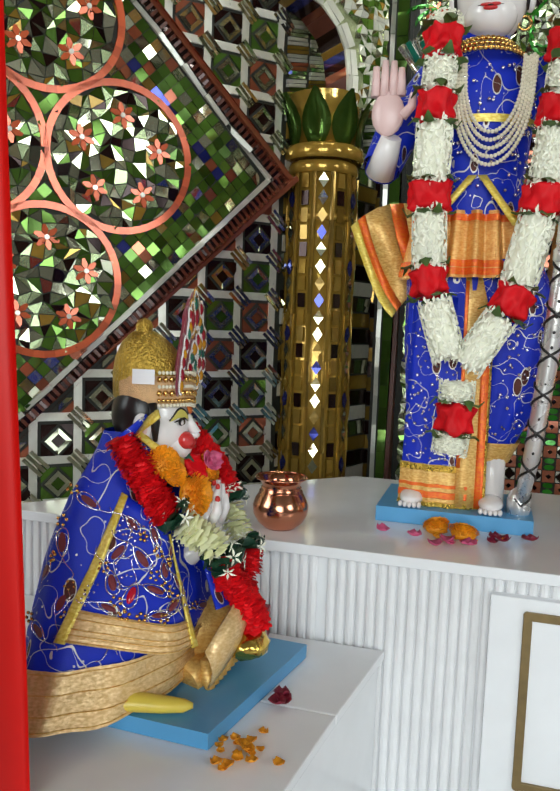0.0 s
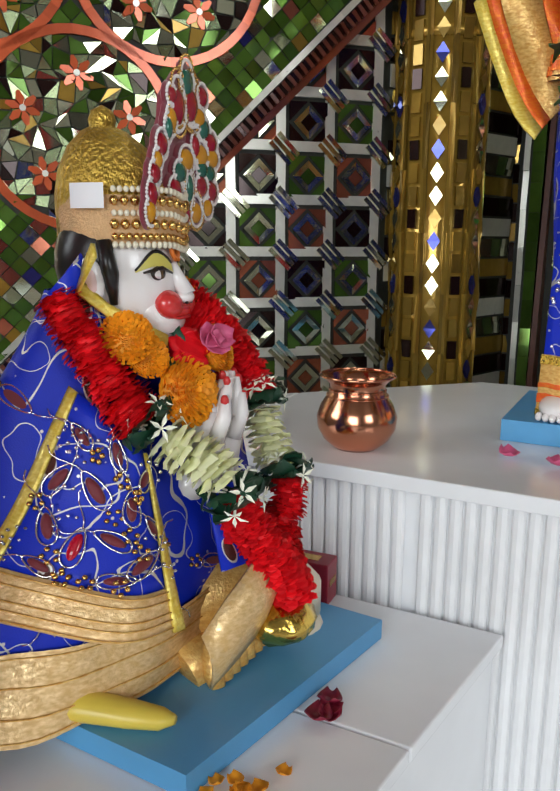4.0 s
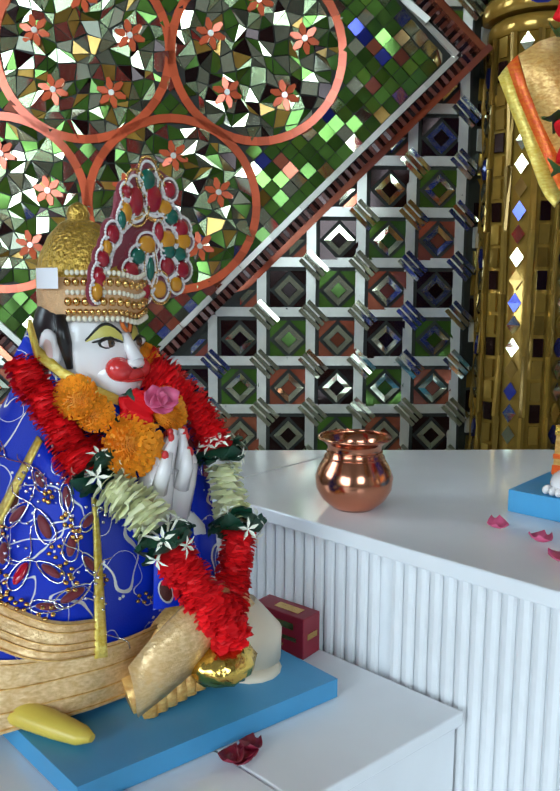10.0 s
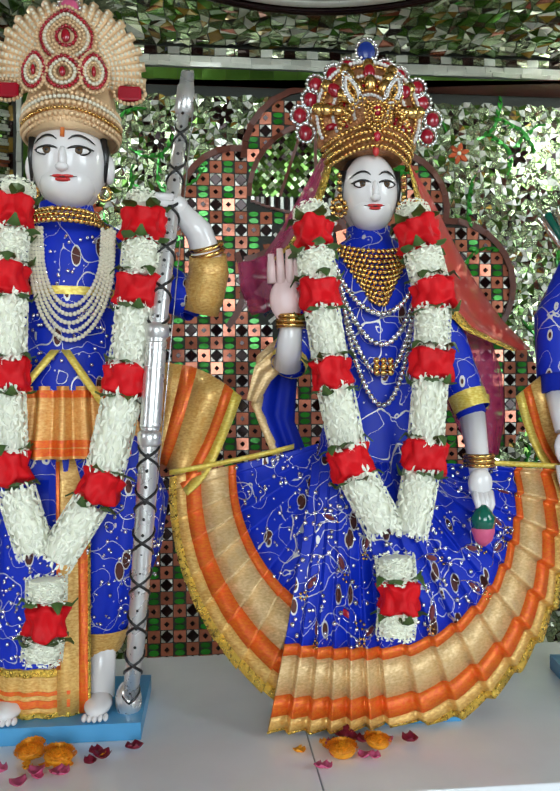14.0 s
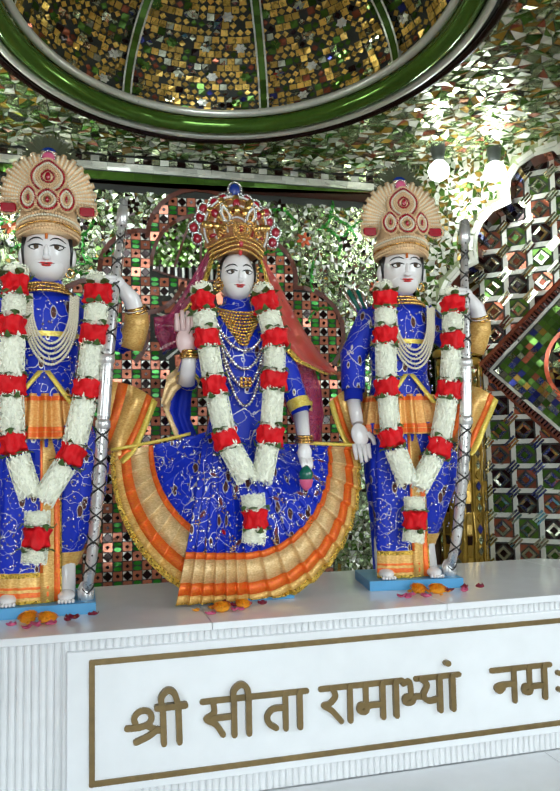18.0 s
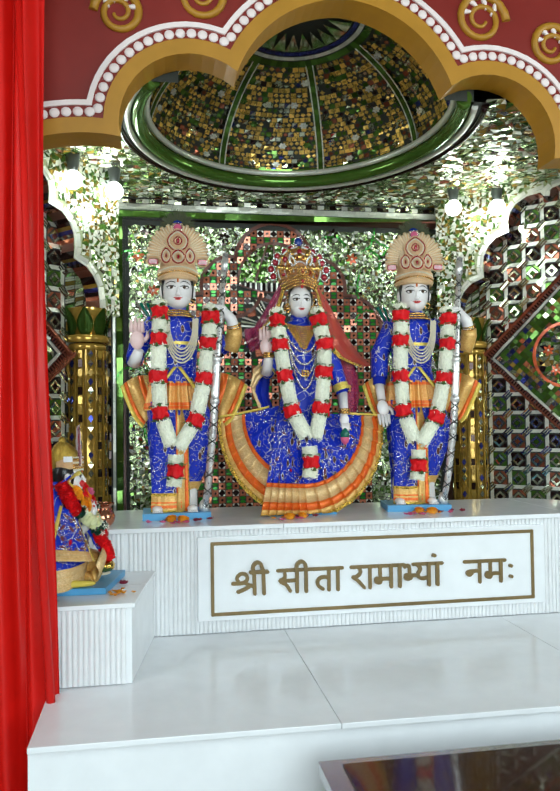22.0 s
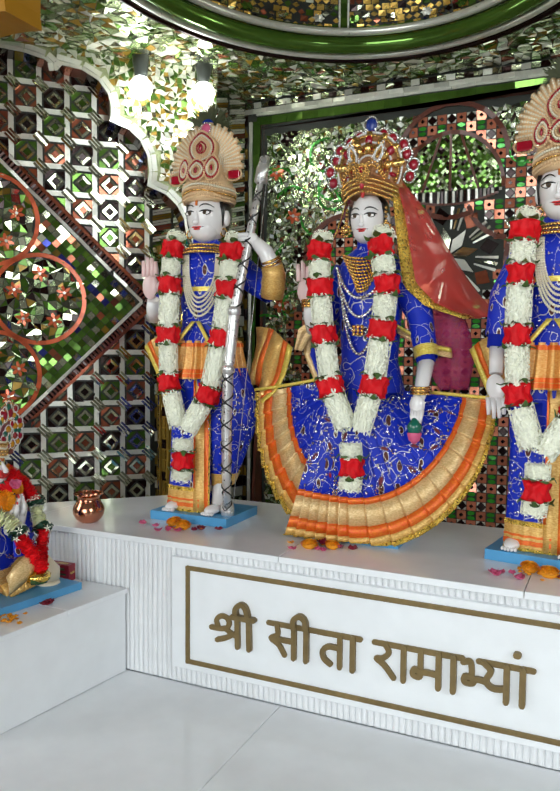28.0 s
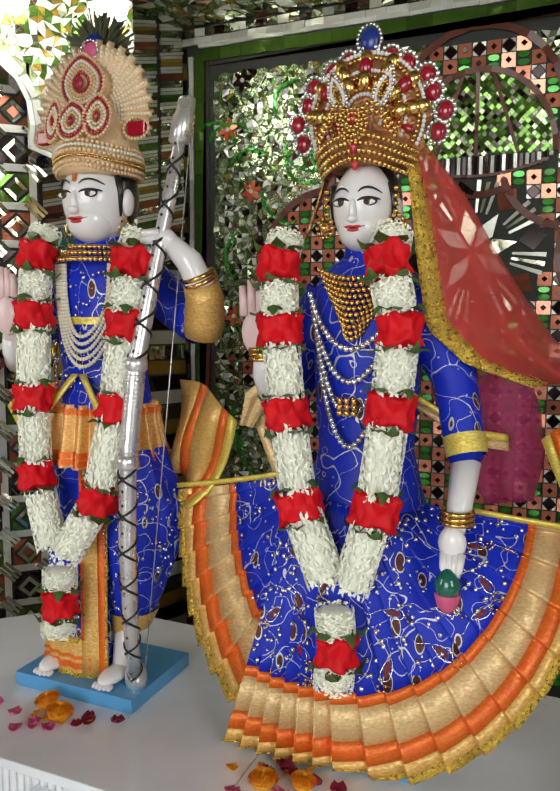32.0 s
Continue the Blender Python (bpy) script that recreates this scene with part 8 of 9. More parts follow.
# collar folds round the neck
for nm, rows, mt in (
    ("collar", [((-0.453, -0.265, 0.698), (-0.495, -0.260, 0.667)), ((-0.487, -0.241, 0.673), (-0.479, -0.251, 0.642)), ((-0.471, -0.227, 0.653), (-0.460, -0.232, 0.625)), ((-0.456, -0.206, 0.637), (-0.444, -0.209, 0.611)), ((-0.446, -0.187, 0.627), (-0.434, -0.187, 0.603))], blue_cloth),
    ("collar_strip", [((-0.435, -0.273, 0.705), (-0.430, -0.278, 0.696)), ((-0.479, -0.245, 0.678), (-0.479, -0.249, 0.666)), ((-0.464, -0.230, 0.657), (-0.463, -0.234, 0.647)), ((-0.449, -0.210, 0.641), (-0.448, -0.214, 0.630)), ((-0.439, -0.190, 0.629), (-0.438, -0.193, 0.620))], yellow_lace),
    ("collar_strip", [((-0.464, -0.243, 0.629), (-0.465, -0.246, 0.625)), ((-0.450, -0.224, 0.618), (-0.450, -0.226, 0.613)), ((-0.440, -0.207, 0.607), (-0.440, -0.208, 0.603))], yellow_lace),
    ("cuff_strip", [((-0.434, -0.178, 0.549), (-0.429, -0.171, 0.549)), ((-0.425, -0.182, 0.530), (-0.419, -0.174, 0.530)), ((-0.419, -0.182, 0.512), (-0.414, -0.175, 0.514))], yellow_lace),
    ("cuff_strip", [((-0.431, -0.128, 0.540), (-0.427, -0.121, 0.538)), ((-0.421, -0.144, 0.503), (-0.417, -0.136, 0.502)), ((-0.412, -0.159, 0.463), (-0.408, -0.151, 0.462))], yellow_lace),
    ("front_panel", [((-0.445, -0.153, 0.538), (-0.431, -0.118, 0.537)), ((-0.414, -0.185, 0.480), (-0.402, -0.146, 0.470)), ((-0.381, -0.219, 0.413), (-0.371, -0.174, 0.408))], blue_cloth),
    ("front_panel", [((-0.436, -0.116, 0.539), (-0.432, -0.092, 0.528)), ((-0.418, -0.132, 0.489), (-0.419, -0.102, 0.473)), ((-0.392, -0.158, 0.427), (-0.402, -0.118, 0.410))], blue_cloth)):
    bm = bmesh.new()
    sheet(bm, [[Vector(a).lerp(Vector(b), q) for q in (0, 0.33, 0.66, 1)] for a, b in rows], 0.003)
    part(nm, bm, mt, shawl)
# sequins sewn in sprays over robe and shawl
rng = random.Random(31)
bm = bmesh.new()
sr = shawl_rows(0.06, 0.92, 0.06, 0.74, 0.003, 12, 12)
for k in range(12):
    c = rng.choice(rng.choice(sr))
    for q in range(9):
        t = 2 * math.pi * q / 9
        blob(bm, c + KU * (0.011 * math.cos(t)) + UP * (0.011 * math.sin(t)), 0.0018, 0, 6)
tagged(part("sequin_spray", bm, crystal, shawl), kind="stuff")

# sewn leaves: outline of silver thread, maroon heart, gold sequins on a curling stem


def sewn_leaf(parent, p, a, b, out, s=1.0):
    """A leaf stitched on the cloth at p, its length along a, width along b."""
    p, a, b, out = Vector(p), Vector(a).normalized() * s, Vector(b).normalized() * s, Vector(out).normalized()
    at_ = lambda u, v, w=0.0: p + a * u + b * v + out * w
    bm = bmesh.new()
    loop = [at_(0.017 * math.cos(t), 0.0075 * math.sin(t) * (1 + 0.35 * math.cos(t)), 0.0015) for t in (2 * math.pi * k / 22 for k in range(23))]
    tube(bm, loop, 0.0009, 5)
    tube(bm, [at_(-0.017 - 0.006 * k, 0.0035 * k * math.sin(0.5 * k), 0.0012) for k in range(6)], 0.0007, 5)
    lf = part("sewn_leaf", bm, crystal, parent, "silver-thread leaf")
    bm = bmesh.new()
    loft(bm, [[at_(0.012 * math.cos(t) * e, 0.0048 * math.sin(t) * e, w) for t in (2 * math.pi * k / 14 for k in range(14))] for e, w in ((1, 0.0), (0.9, 0.0018), (0.3, 0.0024))])
    part("leaf_heart", bm, ruby if s > 1.12 else maroon_cloth, lf)
    for k in range(5):
        t = 2 * math.pi * k / 5 + 0.4
        bm = bmesh.new()
        blob(bm, at_(0.026 + 0.006 * math.cos(t), 0.006 * math.sin(t), 0.0012), (0.0026, 0.0026, 0.0026), 0, 6)
        part("sequin", bm, gold_metal, lf)


for u, v, tw, s in ((0.20, 0.14, 0.4, 0.8), (0.55, 0.12, 1.3, 0.9), (0.85, 0.16, 2.2, 0.8), (0.14, 0.34, 2.0, 1.0), (0.40, 0.32, 0.7, 1.1), (0.68, 0.34, 1.6, 1.0), (0.88, 0.42, 0.9, 0.9), (0.18, 0.54, 1.1, 1.1), (0.36, 0.60, 1.7, 1.15), (0.56, 0.52, 0.2, 1.0), (0.76, 0.62, 2.4, 1.1), (0.22, 0.72, 0.3, 0.9), (0.60, 0.71, 2.9, 0.9)):
    q = shawl_rows(u, u + 0.02, v, v + 0.02, 0.0005, 1, 1)
    e1, e2 = (q[0][1] - q[0][0]).normalized(), (q[1][0] - q[0][0]).normalized()
    n_ = e1.cross(e2)
    n_ = n_ if n_.dot(KV) > 0 else -n_
    sewn_leaf(shawl, q[0][0], e1 * math.cos(tw) + e2 * math.sin(tw), e2 * math.cos(tw) - e1 * math.sin(tw), n_, s)
for i, z, tw, s in ((2, 0.42, 0.5, 1.1), (5, 0.47, 1.2, 1.0), (8, 0.40, 2.3, 1.1), (3, 0.53, 1.9, 1.0), (11, 0.395, 0.4, 1.0), (17, 0.395, 1.0, 1.1), (22, 0.40, 2.6, 1.1), (27, 0.41, 0.8, 1.2), (31, 0.45, 1.8, 1.1), (34, 0.41, 0.5, 1.1), (6, 0.57, 0.9, 0.9), (33, 0.53, 1.2, 1.1), (36, 0.49, 2.0, 1.0), (30, 0.58, 0.6, 1.0)):
    ra, rb = robe_at(z, 0.001), robe_at(z + 0.01, 0.001)
    e1, e2 = (ra[i + 1] - ra[i]).normalized(), (rb[i] - ra[i]).normalized()
    n_ = e1.cross(e2)
    sewn_leaf(robe, ra[i], e1 * math.cos(tw) + e2 * math.sin(tw), e2 * math.cos(tw) - e1 * math.sin(tw), n_, s)

# ---- its crown ----
KC = empty("crown", (-0.448, -0.150, 0.70))
KC.matrix_world = Matrix.Translation((-0.448, -0.150, 0.70)) @ Matrix((KS, -KF, UP)).transposed().to_4x4()
tagged(KC, "gold cap crown with tall red velvet plume of jewels", "crown")
back = Matrix(KC.matrix_world).inverted() @ HC
KC.location = (-0.474, -0.209, 0.6545)
KC.scale = (0.92, 0.95, 1.06)
KC.rotation_euler.z -= radians(3)
bm = bmesh.new()
loft(bm, [ring((back.x, back.y + o, z), r, r * 1.04, 28) for z, r, o in ((0.010, 0.052, 0.004), (0.040, 0.052, 0.005), (0.060, 0.046, 0.008), (0.078, 0.034, 0.012), (0.090, 0.020, 0.015), (0.094, 0.011, 0.016), (0.099, 0.012, 0.016), (0.106, 0.009, 0.016), (0.110, 0.001, 0.016))])
part("cap", bm, gold_sequin, KC, "gold sequinned cloth cap")
bm = bmesh.new()
loft(bm, [[(back.x + 0.0612 * math.cos(t), back.y + 0.0640 * math.sin(t), z) for t in (radians(168 + 28 * q / 8) for q in range(9))] for z in (0.030, 0.048)], cap=False, closed=False)
part("paper_tag", bm, paper_white, KC, "white paper tag")
bm = bmesh.new()
loft(bm, [ring((back.x, back.y, z), r, r * 1.06, 36) for z, r in ((0.004, 0.0520), (0.012, 0.0540), (0.030, 0.0545), (0.040, 0.0530))], cap=False)
part("band", bm, material("pink_gold_braid", (0.62, 0.38, 0.18), 0.5, var=0.25, scale=90, bump=0.5, bscale=500), KC, "pink-gold braided band")
for z, r, g, m in ((0.004, 0.0028, 0.0055, pearl), (0.010, 0.0030, 0.0060, gold_metal), (0.019, 0.0042, 0.0088, gold_metal), (0.027, 0.0026, 0.0052, pearl), (0.036, 0.0040, 0.0085, gold_metal), (0.044, 0.0026, 0.0052, pearl)):
    bm = bmesh.new()
    bead_line(bm, [(back.x + 0.0560 * math.cos(t), back.y + 0.0575 * math.sin(t), z - 0.004 * math.exp(-((q - 20) / 4.0) ** 2)) for q, t in ((q, radians(203 + 152 * q / 40)) for q in range(41))], r, g)
    tagged(part("beaded_band", bm, m, KC), kind="stuff")
# plume: velvet plate, bead arch, jewels in bead settings
PLATE = [(-0.066, 0.025), (-0.058, 0.050), (-0.046, 0.075), (-0.030, 0.099), (-0.027, 0.115), (-0.001, 0.136), (0.029, 0.144), (0.059, 0.134), (0.057, 0.118), (0.063, 0.108), (0.082, 0.094), (0.086, 0.072), (0.082, 0.047), (0.062, 0.023), (0.022, 0.016), (-0.033, 0.016), (-0.048, 0.033), (-0.026, 0.051), (0.003, 0.076), (0.026, 0.092), (0.006, 0.092), (-0.018, 0.084), (-0.035, 0.065), (-0.047, 0.045), (-0.054, 0.023)]
bm = bmesh.new()
k_ = len(PLATE)
va = [[bm.verts.new((x, y + 0.03 * x * x / 0.01 * 0.1, z)) for x, z in PLATE] for y in (0.004, -0.001)]
for f in (va[0], va[1][::-1]):
    bm.faces.new(f)
for i in range(k_):
    bm.faces.new((va[0][i], va[1][i], va[1][(i + 1) % k_], va[0][(i + 1) % k_]))
bmesh.ops.triangulate(bm, faces=list(bm.faces))
part("plume", bm, velvet, KC, "maroon velvet plume")
bm = bmesh.new()
bead_line(bm, [(x, -0.004, z) for x, z in ((-0.055, 0.026), (-0.051, 0.045), (-0.044, 0.061), (-0.029, 0.081), (-0.014, 0.090), (0.003, 0.096), (0.022, 0.095), (0.033, 0.093))], 0.0019, 0.0036)
part("bead_arch", bm, gold_metal, KC)
bm = bmesh.new()
bead_line(bm, [(x, -0.004, z) for x, z in ((-0.051, 0.026), (-0.046, 0.045), (-0.038, 0.062), (-0.026, 0.079), (-0.012, 0.088), (0.003, 0.093))], 0.0017, 0.0033)
bead_line(bm, [(x, -0.004, z) for x, z in ((-0.060, 0.025), (-0.055, 0.044), (-0.048, 0.064), (-0.032, 0.083), (-0.016, 0.093), (0.005, 0.099), (0.027, 0.100))], 0.0017, 0.0033)
tagged(part("bead_arch", bm, pearl_white, KC), kind="stuff")
G1 = 0.00037
for (x, z), rx, rz, m, rim in (((0.014, 0.130), 28, 35, emerald, 2), ((-0.005, 0.109), 30, 48, ruby, 2), ((0.022, 0.114), 34, 45, ruby, 2), ((-0.018, 0.116), 18, 22, ruby, 1), ((0.047, 0.124), 25, 28, ruby, 1), ((-0.019, 0.098), 20, 32, amber, 1), ((-0.026, 0.091), 14, 30, emerald, 0), ((0.039, 0.107), 30, 25, amber, 1), ((-0.038, 0.078), 22, 30, ruby, 1), ((-0.047, 0.066), 16, 24, amber, 0), ((-0.052, 0.056), 20, 26, ruby, 0), ((-0.058, 0.040), 20, 34, ruby, 0), ((-0.062, 0.028), 18, 28, amber, 0), ((0.050, 0.099), 28, 28, emerald, 1), ((0.066, 0.089), 32, 30, ruby, 1), ((0.029, 0.083), 18, 30, ruby, 1), ((0.011, 0.071), 32, 30, amber, 1), ((0.043, 0.077), 32, 32, amber, 1), ((0.069, 0.077), 34, 28, amber, 1), ((-0.003, 0.060), 27, 27, emerald, 1), ((0.045, 0.066), 27, 25, emerald, 1), ((0.062, 0.064), 30, 25, emerald, 1), ((0.014, 0.049), 15, 40, emerald, 3), ((-0.013, 0.046), 28, 30, ruby, 1), ((0.043, 0.052), 28, 30, ruby, 1), ((0.067, 0.049), 30, 30, ruby, 1), ((-0.021, 0.026), 32, 36, amber, 2), ((0.005, 0.028), 22, 30, ruby, 1), ((0.029, 0.030), 26, 30, amber, 2), ((0.056, 0.035), 24, 26, amber, 1)):
    bm = bmesh.new()
    rx, rz, rim = rx * 1.12, rz * 0.82, max(rim, 1)
    blob(bm, (x, -0.004, z), (rx * G1 * 0.95, 0.005, rz * G1 * 0.95), 0, 12)
    jw = part("jewel", bm, m, KC)
    bm = bmesh.new()
    blob(bm, (x, -0.001, z), (rx * G1 * 1.6, 0.003, rz * G1 * 1.6), 0, 14)
    part("setting", bm, velvet, jw)
    for q in range(rim):
        bm = bmesh.new()
        g = (1.25 + 0.30 * q) * G1
        bead_line(bm, [(x + rx * g * math.cos(t), -0.005, z + (rz * g) * math.sin(t) * (1.25 if math.sin(t) > 0.6 and rim > 1 else 1)) for t in (2 * math.pi * i / 20 for i in range(21))], 0.0015, 0.0029)
        tagged(part("bead_ring", bm, pearl_white if q % 2 == 0 else gold_metal, jw), kind="stuff")

# ---- its garland ----


def frill_mesh(r=0.024, h=0.030):
    """A length of gathered ribbon: many small tilted petals round a core."""
    bm = bmesh.new()
    loft(bm, [ring((0, 0, z), q * r, q * r, 12) for z, q in ((-h, 0.5), (-h * 0.9, 0.72), (h * 0.9, 0.72), (h, 0.5))])
    for j in range(9):
        for k in range(14):
            a = 2 * math.pi * (k + 0.5 * (j % 2)) / 14 + _rng.uniform(-0.2, 0.2)
            z = -h * 0.95 + 1.9 * h * j / 8 + _rng.uniform(-0.002, 0.002)
            o, s = Vector((math.cos(a), math.sin(a), 0)), Vector((-math.sin(a), math.cos(a), 0))
            ln, w, tip = r * _rng.uniform(0.30, 0.52), r * _rng.uniform(0.17, 0.28), _rng.uniform(-0.006, 0.008)
            b = o * (r * 0.66) + UP * z
            v = [bm.verts.new(p) for p in (b - s * w, b + o * ln * 0.7 - s * w * 1.1 + UP * tip, b + o * ln + UP * (tip + 0.002), b + o * ln * 0.7 + s * w * 1.1 + UP * tip * 0.6, b + s * w)]
            bm.faces.new(v)
    return bm


def marigold_mesh(r=0.030):
    """A round flower head of ringed ruffled petals."""
    bm = bmesh.new()
    blob(bm, (0, 0, -0.004), (r * 0.86, r * 0.86, r * 0.48), 0, 14)
    for j in range(13):
        f = 1.0 - 0.079 * j
        n = max(4, int(42 * f))
        for k in range(n):
            a = 2 * math.pi * (k + 0.5 * (j % 2)) / n + _rng.uniform(-0.12, 0.12)
            o, s = Vector((math.cos(a), math.sin(a), 0)), Vector((-math.sin(a), math.cos(a), 0))
            zz = r * 0.50 * math.sqrt(max(0.0, 1.02 - f * f))
            b = o * (r * f * 0.88) + UP * (zz - 0.005)
            w = r * _rng.uniform(0.055, 0.09)
            t = b + o * (r * 0.11 * (0.3 + f)) + UP * (r * 0.15 + _rng.uniform(-0.001, 0.0015))
            v = [bm.verts.new(q) for q in (b - s * w * 0.6, t - s * w - UP * 0.0012, t + o * 0.001 + UP * 0.0006, t + s * w - UP * 0.0012, b + s * w * 0.6)]
            bm.faces.new(v)
    return bm


def jasmine_mesh(n=7, r=0.020):
    """A spray of narrow five-petalled white blooms."""
    bm = bmesh.new()
    for k in range(n):
        a, e = 2 * math.pi * k / n + _rng.uniform(-0.3, 0.3), _rng.uniform(-0.7, 0.7)
        o = Vector((math.cos(a) * math.cos(e), math.sin(a) * math.cos(e), math.sin(e)))
        c = o * r * 1.15
        x = o.orthogonal().normalized()
        y = o.cross(x)
        for q in range(5):
            t = 2 * math.pi * q / 5 + k
            d, s = x * math.cos(t) + y * math.sin(t), y * math.cos(t) - x * math.sin(t)
            v = [bm.verts.new(p) for p in (c, c + d * 0.006 + s * 0.0022 + o * 0.003, c + d * 0.0135 + o * 0.003, c + d * 0.006 - s * 0.0022 + o * 0.003)]
            bm.faces.new(v)
        tube(bm, [o * r * 0.5, c], [0.001, 0.0016], 5)
    return bm


def petal_mesh(ln=0.020, w=0.011):
    """One cupped loose petal."""
    bm = bmesh.new()
    rows = []
    for i in range(6):
        f = i / 5
        ww = w * math.sin(math.pi * (0.12 + 0.80 * f)) ** 0.7
        rows.append([(s * ww, ln * (f - 0.5), 0.0015 + 0.004 * s * s + 0.005 * (f - 0.5) ** 2 * 4) for s in (-1, -0.5, 0, 0.5, 1)])
    sheet(bm, rows, 0.0006)
    return bm


def ruffle_mesh(r=0.024, h=0.026):
    """Pale flowers strung close: broad curling petals."""
    bm = bmesh.new()
    for j in range(5):
        for k in range(8):
            a = 2 * math.pi * (k + 0.5 * (j % 2)) / 8 + _rng.uniform(-0.3, 0.3)
            z = -h + 2 * h * j / 4
            o, s = Vector((math.cos(a), math.sin(a), 0)), Vector((-math.sin(a), math.cos(a), 0))
            rows = []
            for i in range(4):
                f = i / 3
                w = r * (0.22 + 0.34 * f - 0.12 * f * f)
                c = o * (r * (0.40 + 0.66 * f)) + UP * (z + 0.010 * f * f * _rng.uniform(0.3, 1.3))
                rows.append([c + s * (w * q) + UP * (0.003 * math.sin(5 * q + k)) * f for q in (-1, 0, 1)])
            loft(bm, rows, cap=False, closed=False)
    blob(bm, (0, 0, 0), (r * 0.6, r * 0.6, h), 0, 10)
    return bm


FRILL, MARI = to_mesh("ribbon_frill", frill_mesh(), ribbon_red), to_mesh("marigold", marigold_mesh(), marigold)
JAS, RUF = to_mesh("jasmine", jasmine_mesh(), white_flower), to_mesh("pale_flower", ruffle_mesh(), cream_flower)
DLEAF = to_mesh("dark_leaf", leaves_mesh(0.024, 9), dark_leaf)
PET = {m.name: to_mesh("petal", petal_mesh(), m) for m in (marigold, petal_maroon, pink_petal, rose_red)}
kg = tagged(empty("garland"), "red ribbon garland with marigolds, jasmine and pale flowers", "garland")
left = [(-0.507, -0.249, 0.650), (-0.494, -0.244, 0.624), (-0.482, -0.237, 0.597), (-0.470, -0.229, 0.570), (-0.455, -0.224, 0.558), (-0.435, -0.217, 0.540), (-0.414, -0.205, 0.522), (-0.394, -0.199, 0.498), (-0.395, -0.187, 0.466), (-0.383, -0.181, 0.438), (-0.372, -0.173, 0.410), (-0.366, -0.161, 0.380)]
right = [(-0.464, -0.140, 0.647), (-0.452, -0.121, 0.631), (-0.441, -0.104, 0.605), (-0.434, -0.096, 0.578), (-0.428, -0.091, 0.560), (-0.421, -0.093, 0.534), (-0.409, -0.099, 0.507), (-0.396, -0.105, 0.485), (-0.384, -0.117, 0.464), (-0.395, -0.117, 0.427), (-0.388, -0.130, 0.403), (-0.376, -0.146, 0.384)]
for pts, kinds in ((left, "rrrrjccjrrrr"), (right, "rrrrjccjrrrr")):
    for i, (p, kd) in enumerate(zip(pts, kinds)):
        d = Vector(pts[min(i + 1, 11)]) - Vector(pts[max(i - 1, 0)])
        d /= (2 if 0 < i < 11 else 1)
        ln = d.length
        spin = rng.uniform(0, 6)
        thin = 1.0 if pts is left else 0.88
        if kd == "r":
            piece("ribbon_frill", FRILL, p, d, kg, (thin * (1.15 if i < 4 else 0.82), thin * 0.85, ln / 0.055), spin)
        elif kd == "c":
            piece("pale_flower", RUF, p, d, kg, (thin * 0.95, thin * 0.85, ln / 0.055), spin)
        else:
            piece("dark_leaf", DLEAF, Vector(p) + d * 0.2, d, kg, (1, 1, 1), spin)
            piece("dark_leaf", DLEAF, Vector(p) - d * 0.2, -d, kg, (1, 1, 1), spin)
            tagged(piece("jasmine", JAS, Vector(p) + KV * 0.006, d, kg, (0.95, 0.95, 0.95), spin), kind="stuff")
for p, ax, s in (((-0.464, -0.231, 0.631), (0.6, -0.7, 0.4), 0.72), ((-0.455, -0.218, 0.615), (0.8, -0.4, 0.4), 0.62), ((-0.436, -0.193, 0.583), (0.93, -0.25, 0.15), 1.02), ((-0.434, -0.146, 0.613), (0.9, 0.2, 0.3), 0.78), ((-0.463, -0.142, 0.662), (0.8, 0.3, 0.4), 0.55)):
    piece("marigold", MARI, p, ax, kg, (s, s, s * 0.9), rng.uniform(0, 6))
for p in ((-0.432, -0.165, 0.624), (-0.427, -0.155, 0.624), (-0.428, -0.162, 0.618)):
    piece("pink_petal", PET["pink_rose_petal"], p, (0.8, -0.3, 0.5), kg, (1.1, 1.1, 1.1), rng.uniform(0, 6))
for p in ((-0.448, -0.175, 0.613),):
    piece("rose", ROSE, p, (0.7, -0.4, 0.4), kg, (0.5, 0.5, 0.5), 1.0)
piece("dark_leaf", DLEAF, (-0.453, -0.193, 0.621), (0.7, -0.4, 0.3), kg, (0.8, 0.8, 0.8), 2)
piece("rose", ROSE, (-0.372, -0.155, 0.368), (0, 0, 1), kg, (0.55, 0.55, 0.6), 1.0)
bm = bmesh.new()
blob(bm, (-0.362, -0.160, 0.325), (0.034, 0.034, 0.027), 0, 20)
for v_ in bm.verts:
    v_.co += Vector((math.sin(v_.co.z * 500), math.cos(v_.co.x * 460), math.sin(v_.co.y * 420))) * 0.0018
part("foil_ball", bm, gold_foil, kg, "crumpled gold foil ball")

def settled(p):
    """Where a point of the kneeling figure comes to rest: leaning forward, sunk low on its knees."""
    z = PED + (p.z - PED) * (1.0 if p.z < PED + 0.022 else 0.8) + (0.0044 if p.z >= PED + 0.022 else 0)
    z += 0.2 * max(0, p.z - 0.50)
    low = max(0, min(1, (0.50 - p.z) / 0.2))
    fore = 0.012 * low * max(0, min(1, (-0.15 - p.y) / 0.15))
    return Vector((p.x - 0.026 + 0.38 * low * max(0, -0.50 - p.x), p.y - fore - 0.018 - 0.040 * max(0, min(1.2, (p.z - 0.337) / 0.343)), z))


for ob in [kneeler] + [c for root in (robe, shawl, kg) for c in root.children_recursive]:
    if ob.matrix_basis.is_identity:
        for v_ in ob.data.vertices:
            v_.co = settled(v_.co)
    else:
        ob.location = settled(ob.matrix_basis.translation) + Vector((0.016, 0, 0))

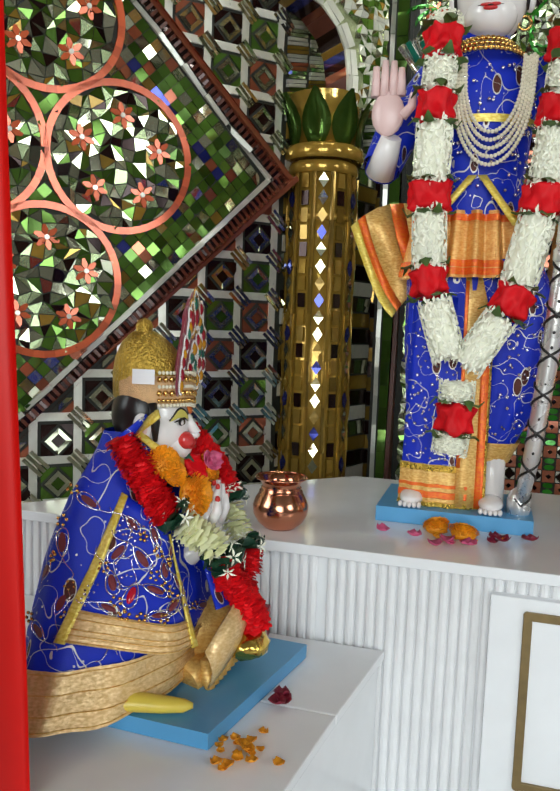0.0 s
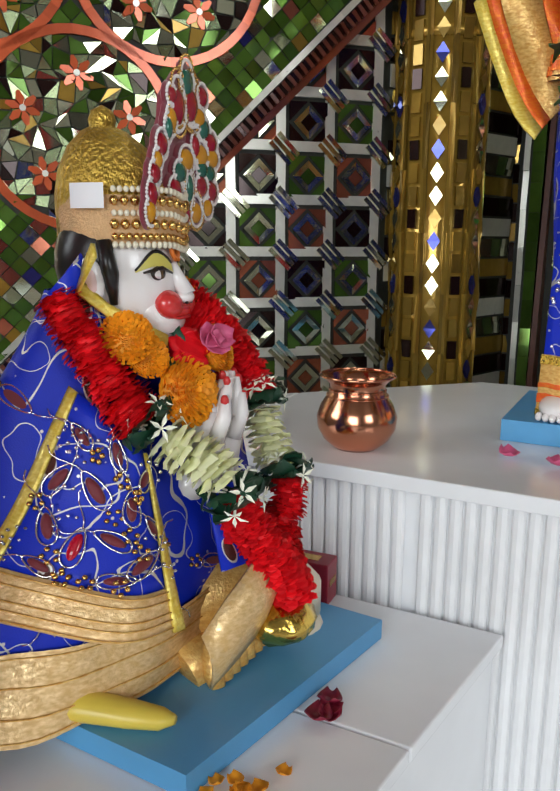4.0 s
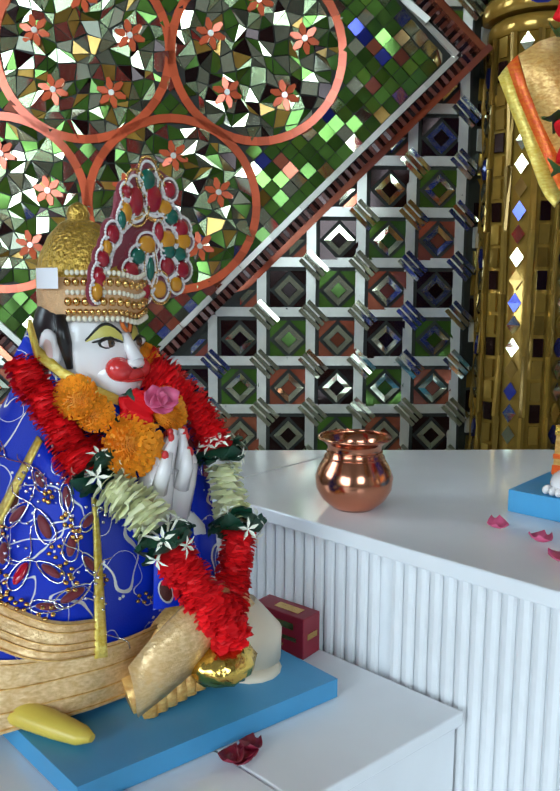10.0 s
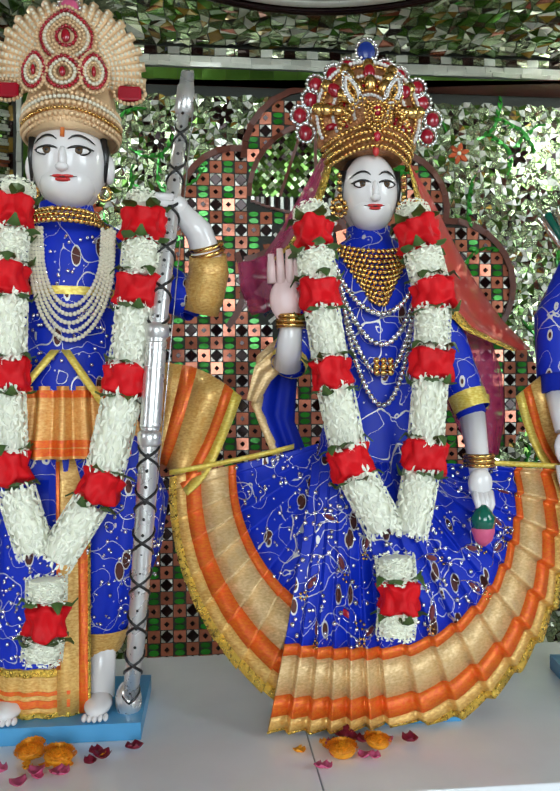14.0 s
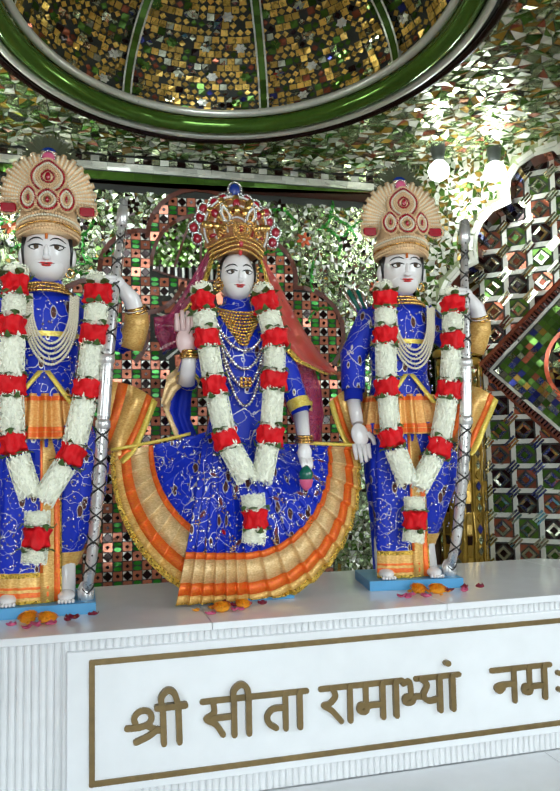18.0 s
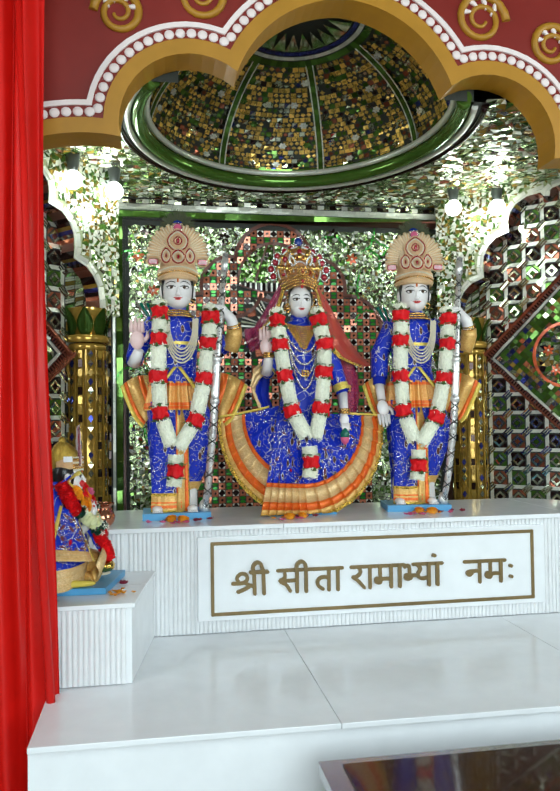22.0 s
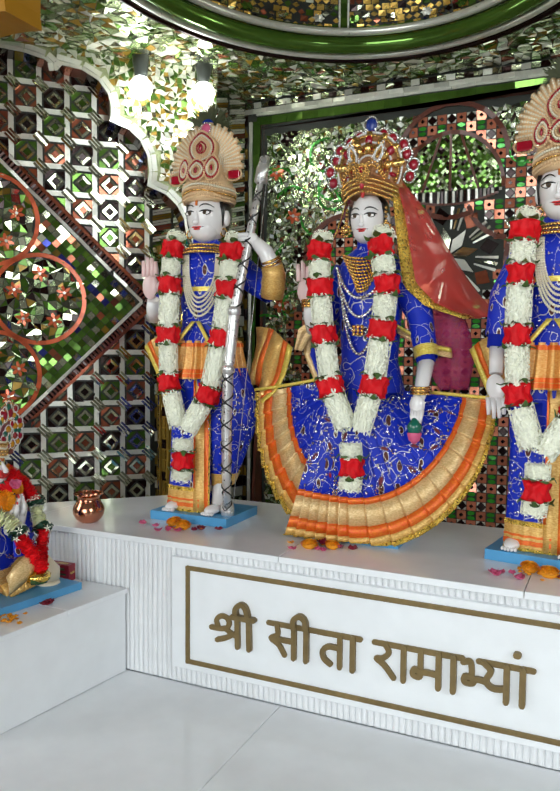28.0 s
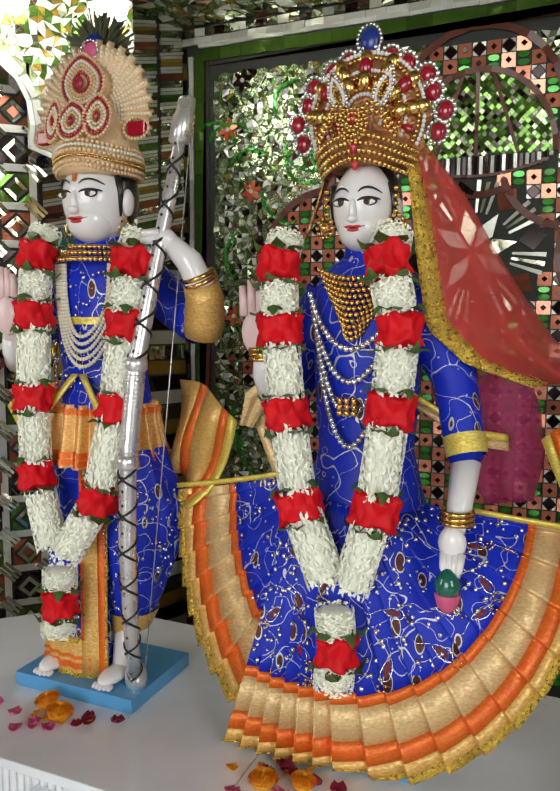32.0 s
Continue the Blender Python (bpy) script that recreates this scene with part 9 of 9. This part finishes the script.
# ---- water pot, carton and scattered flowers ----
lota = tagged(empty("water_pot", (-0.415, 0.072, TOP)), "polished copper water pot with flared rim on the altar", "pot")
bm = bmesh.new()
loft(bm, [ring((0, 0, z * 0.84), r, r, 40) for z, r in ((0.002, 0.024), (0.0, 0.026), (0.004, 0.030), (0.014, 0.040), (0.030, 0.0475), (0.048, 0.049), (0.064, 0.044), (0.078, 0.0365), (0.086, 0.0335), (0.094, 0.0335), (0.100, 0.038), (0.105, 0.0435), (0.107, 0.045), (0.1085, 0.044), (0.104, 0.0415), (0.096, 0.032), (0.080, 0.034), (0.050, 0.046), (0.02, 0.040), (0.008, 0.01))])
part("vessel", bm, copper, lota)
for z, r in ((0.086, 0.0345), (0.078, 0.0372)):
    bm = bmesh.new()
    tube(bm, [(r * math.cos(t), r * math.sin(t), z * 0.84) for t in (2 * math.pi * q / 32 for q in range(33))], 0.0012, 6)
    part("neck_ring", bm, copper, lota)
bm = bmesh.new()
tube(bm, [(0.0447 * math.cos(t), 0.0447 * math.sin(t), 0.090) for t in (2 * math.pi * q / 36 for q in range(37))], 0.0018, 8)
part("rim", bm, copper, lota)

carton = tagged(empty("incense_carton", (-0.44, -0.024, PED)), "dark red carton with gold print on the pedestal", "carton")
carton.rotation_euler = (0, 0, radians(4))
carton.scale = (0.75, 0.75, 0.75)
part("carton_body", box(bmesh.new(), -0.055, 0.050, -0.022, 0.022, 0.001, 0.068, 0.002), box_red, carton)
for x0, x1, z0, z1 in ((-0.03, 0.03, 0.045, 0.056), (-0.02, 0.036, 0.026, 0.033), (-0.034, 0.01, 0.014, 0.018)):
    boxed("print_bar", x0, x1, -0.0226, -0.0219, z0, z1, gold_metal, carton)
boxed("print_bar", 0.0499, 0.0506, -0.012, 0.014, 0.030, 0.040, gold_metal, carton)
boxed("print_bar", -0.02, 0.03, -0.010, 0.008, 0.0679, 0.0686, gold_metal, carton)


def scatter(label, cat, me, spots, group, spread=1.0):
    """Loose flowers or petals, each a thing of its own."""
    for x, y, z, s in spots:
        ob = new(cat, me)
        tilt = rng.uniform(-0.25, 0.25)
        ob.matrix_world = Matrix.Translation((x, y, z + 0.0015)) @ Matrix.Rotation(rng.uniform(0, 6.28), 4, "Z") @ Matrix.Rotation(tilt, 4, "X") @ Matrix.Diagonal((s, s, s, 1))
        tagged(ob, label, cat, group=group)


near = lambda cx, cy, z, n, rx, ry, s0, s1: [(cx + rng.gauss(0, rx), cy + rng.gauss(0, ry), z, rng.uniform(s0, s1)) for _ in range(n)]
P_ = PED
scatter("loose orange marigold petal on the white pedestal", "marigold_petal", PET["orange_marigold_petal"], near(-0.335, -0.345, P_, 22, 0.016, 0.022, 0.45, 0.75), "loose marigold petals")
scatter("dark maroon rose petal on the pedestal", "rose_petal", PET["maroon_rose_petal"], near(-0.318, -0.215, P_, 4, 0.010, 0.012, 0.9, 1.4), "maroon rose petals")
T_ = TOP
for cx in (-0.116, 0.333, 0.93):
    scatter("orange marigold bloom fallen on the altar top", "marigold_bloom", MARI, [(cx - 0.035, 0.150, T_ + 0.012, 0.78), (cx + 0.012, 0.128, T_ + 0.012, 0.85)] if cx != 0.333 else [(cx - 0.01, 0.10, T_ + 0.012, 0.8), (cx + 0.05, 0.12, T_ + 0.012, 0.7)], "fallen marigolds")
    scatter("orange marigold petal on the altar top", "marigold_petal", PET["orange_marigold_petal"], near(cx - 0.01, 0.125, T_, 12, 0.035, 0.018, 0.5, 0.8), "loose marigold petals")
    scatter("magenta rose petal lying on the altar top", "rose_petal", PET["pink_rose_petal"], near(cx - 0.02, 0.095, T_, 7, 0.05, 0.016, 0.8, 1.3), "pink rose petals")
    scatter("dark maroon rose petal on the altar top", "rose_petal", PET["maroon_rose_petal"], near(cx + 0.05, 0.135, T_, 6, 0.05, 0.018, 0.9, 1.4), "maroon rose petals")

# leaves sewn on the queen's skirt
for f, k, tw, s in ((0.22, 40, 0.4, 0.8), (0.30, 105, 1.9, 0.9), (0.38, 62, 1.2, 1.0), (0.42, 175, 0.7, 1.0), (0.46, 22, 2.1, 1.0), (0.50, 120, 1.5, 1.1), (0.52, 215, 0.9, 1.0), (0.56, 70, 0.6, 1.15), (0.58, 250, 1.8, 1.0), (0.60, 155, 2.2, 1.1), (0.62, 35, 1.4, 1.0), (0.62, 100, 2.6, 1.0), (0.63, 195, 1.2, 1.1), (0.63, 232, 0.4, 1.0), (0.45, 270, 1.0, 0.9), (0.61, 278, 1.7, 1.0)):
    ra, rb = [[Vector(p) for p in r] for r in front_fall(f, f + 0.03, m=1, lift=0.0015)]
    e1, e2 = (ra[k + 3] - ra[k]).normalized(), (rb[k] - ra[k]).normalized()
    n_ = e1.cross(e2)
    n_ = n_ if n_.y < 0 else -n_
    sewn_leaf(qd, ra[k], e1 * math.cos(tw) + e2 * math.sin(tw), e2 * math.cos(tw) - e1 * math.sin(tw), n_, s)
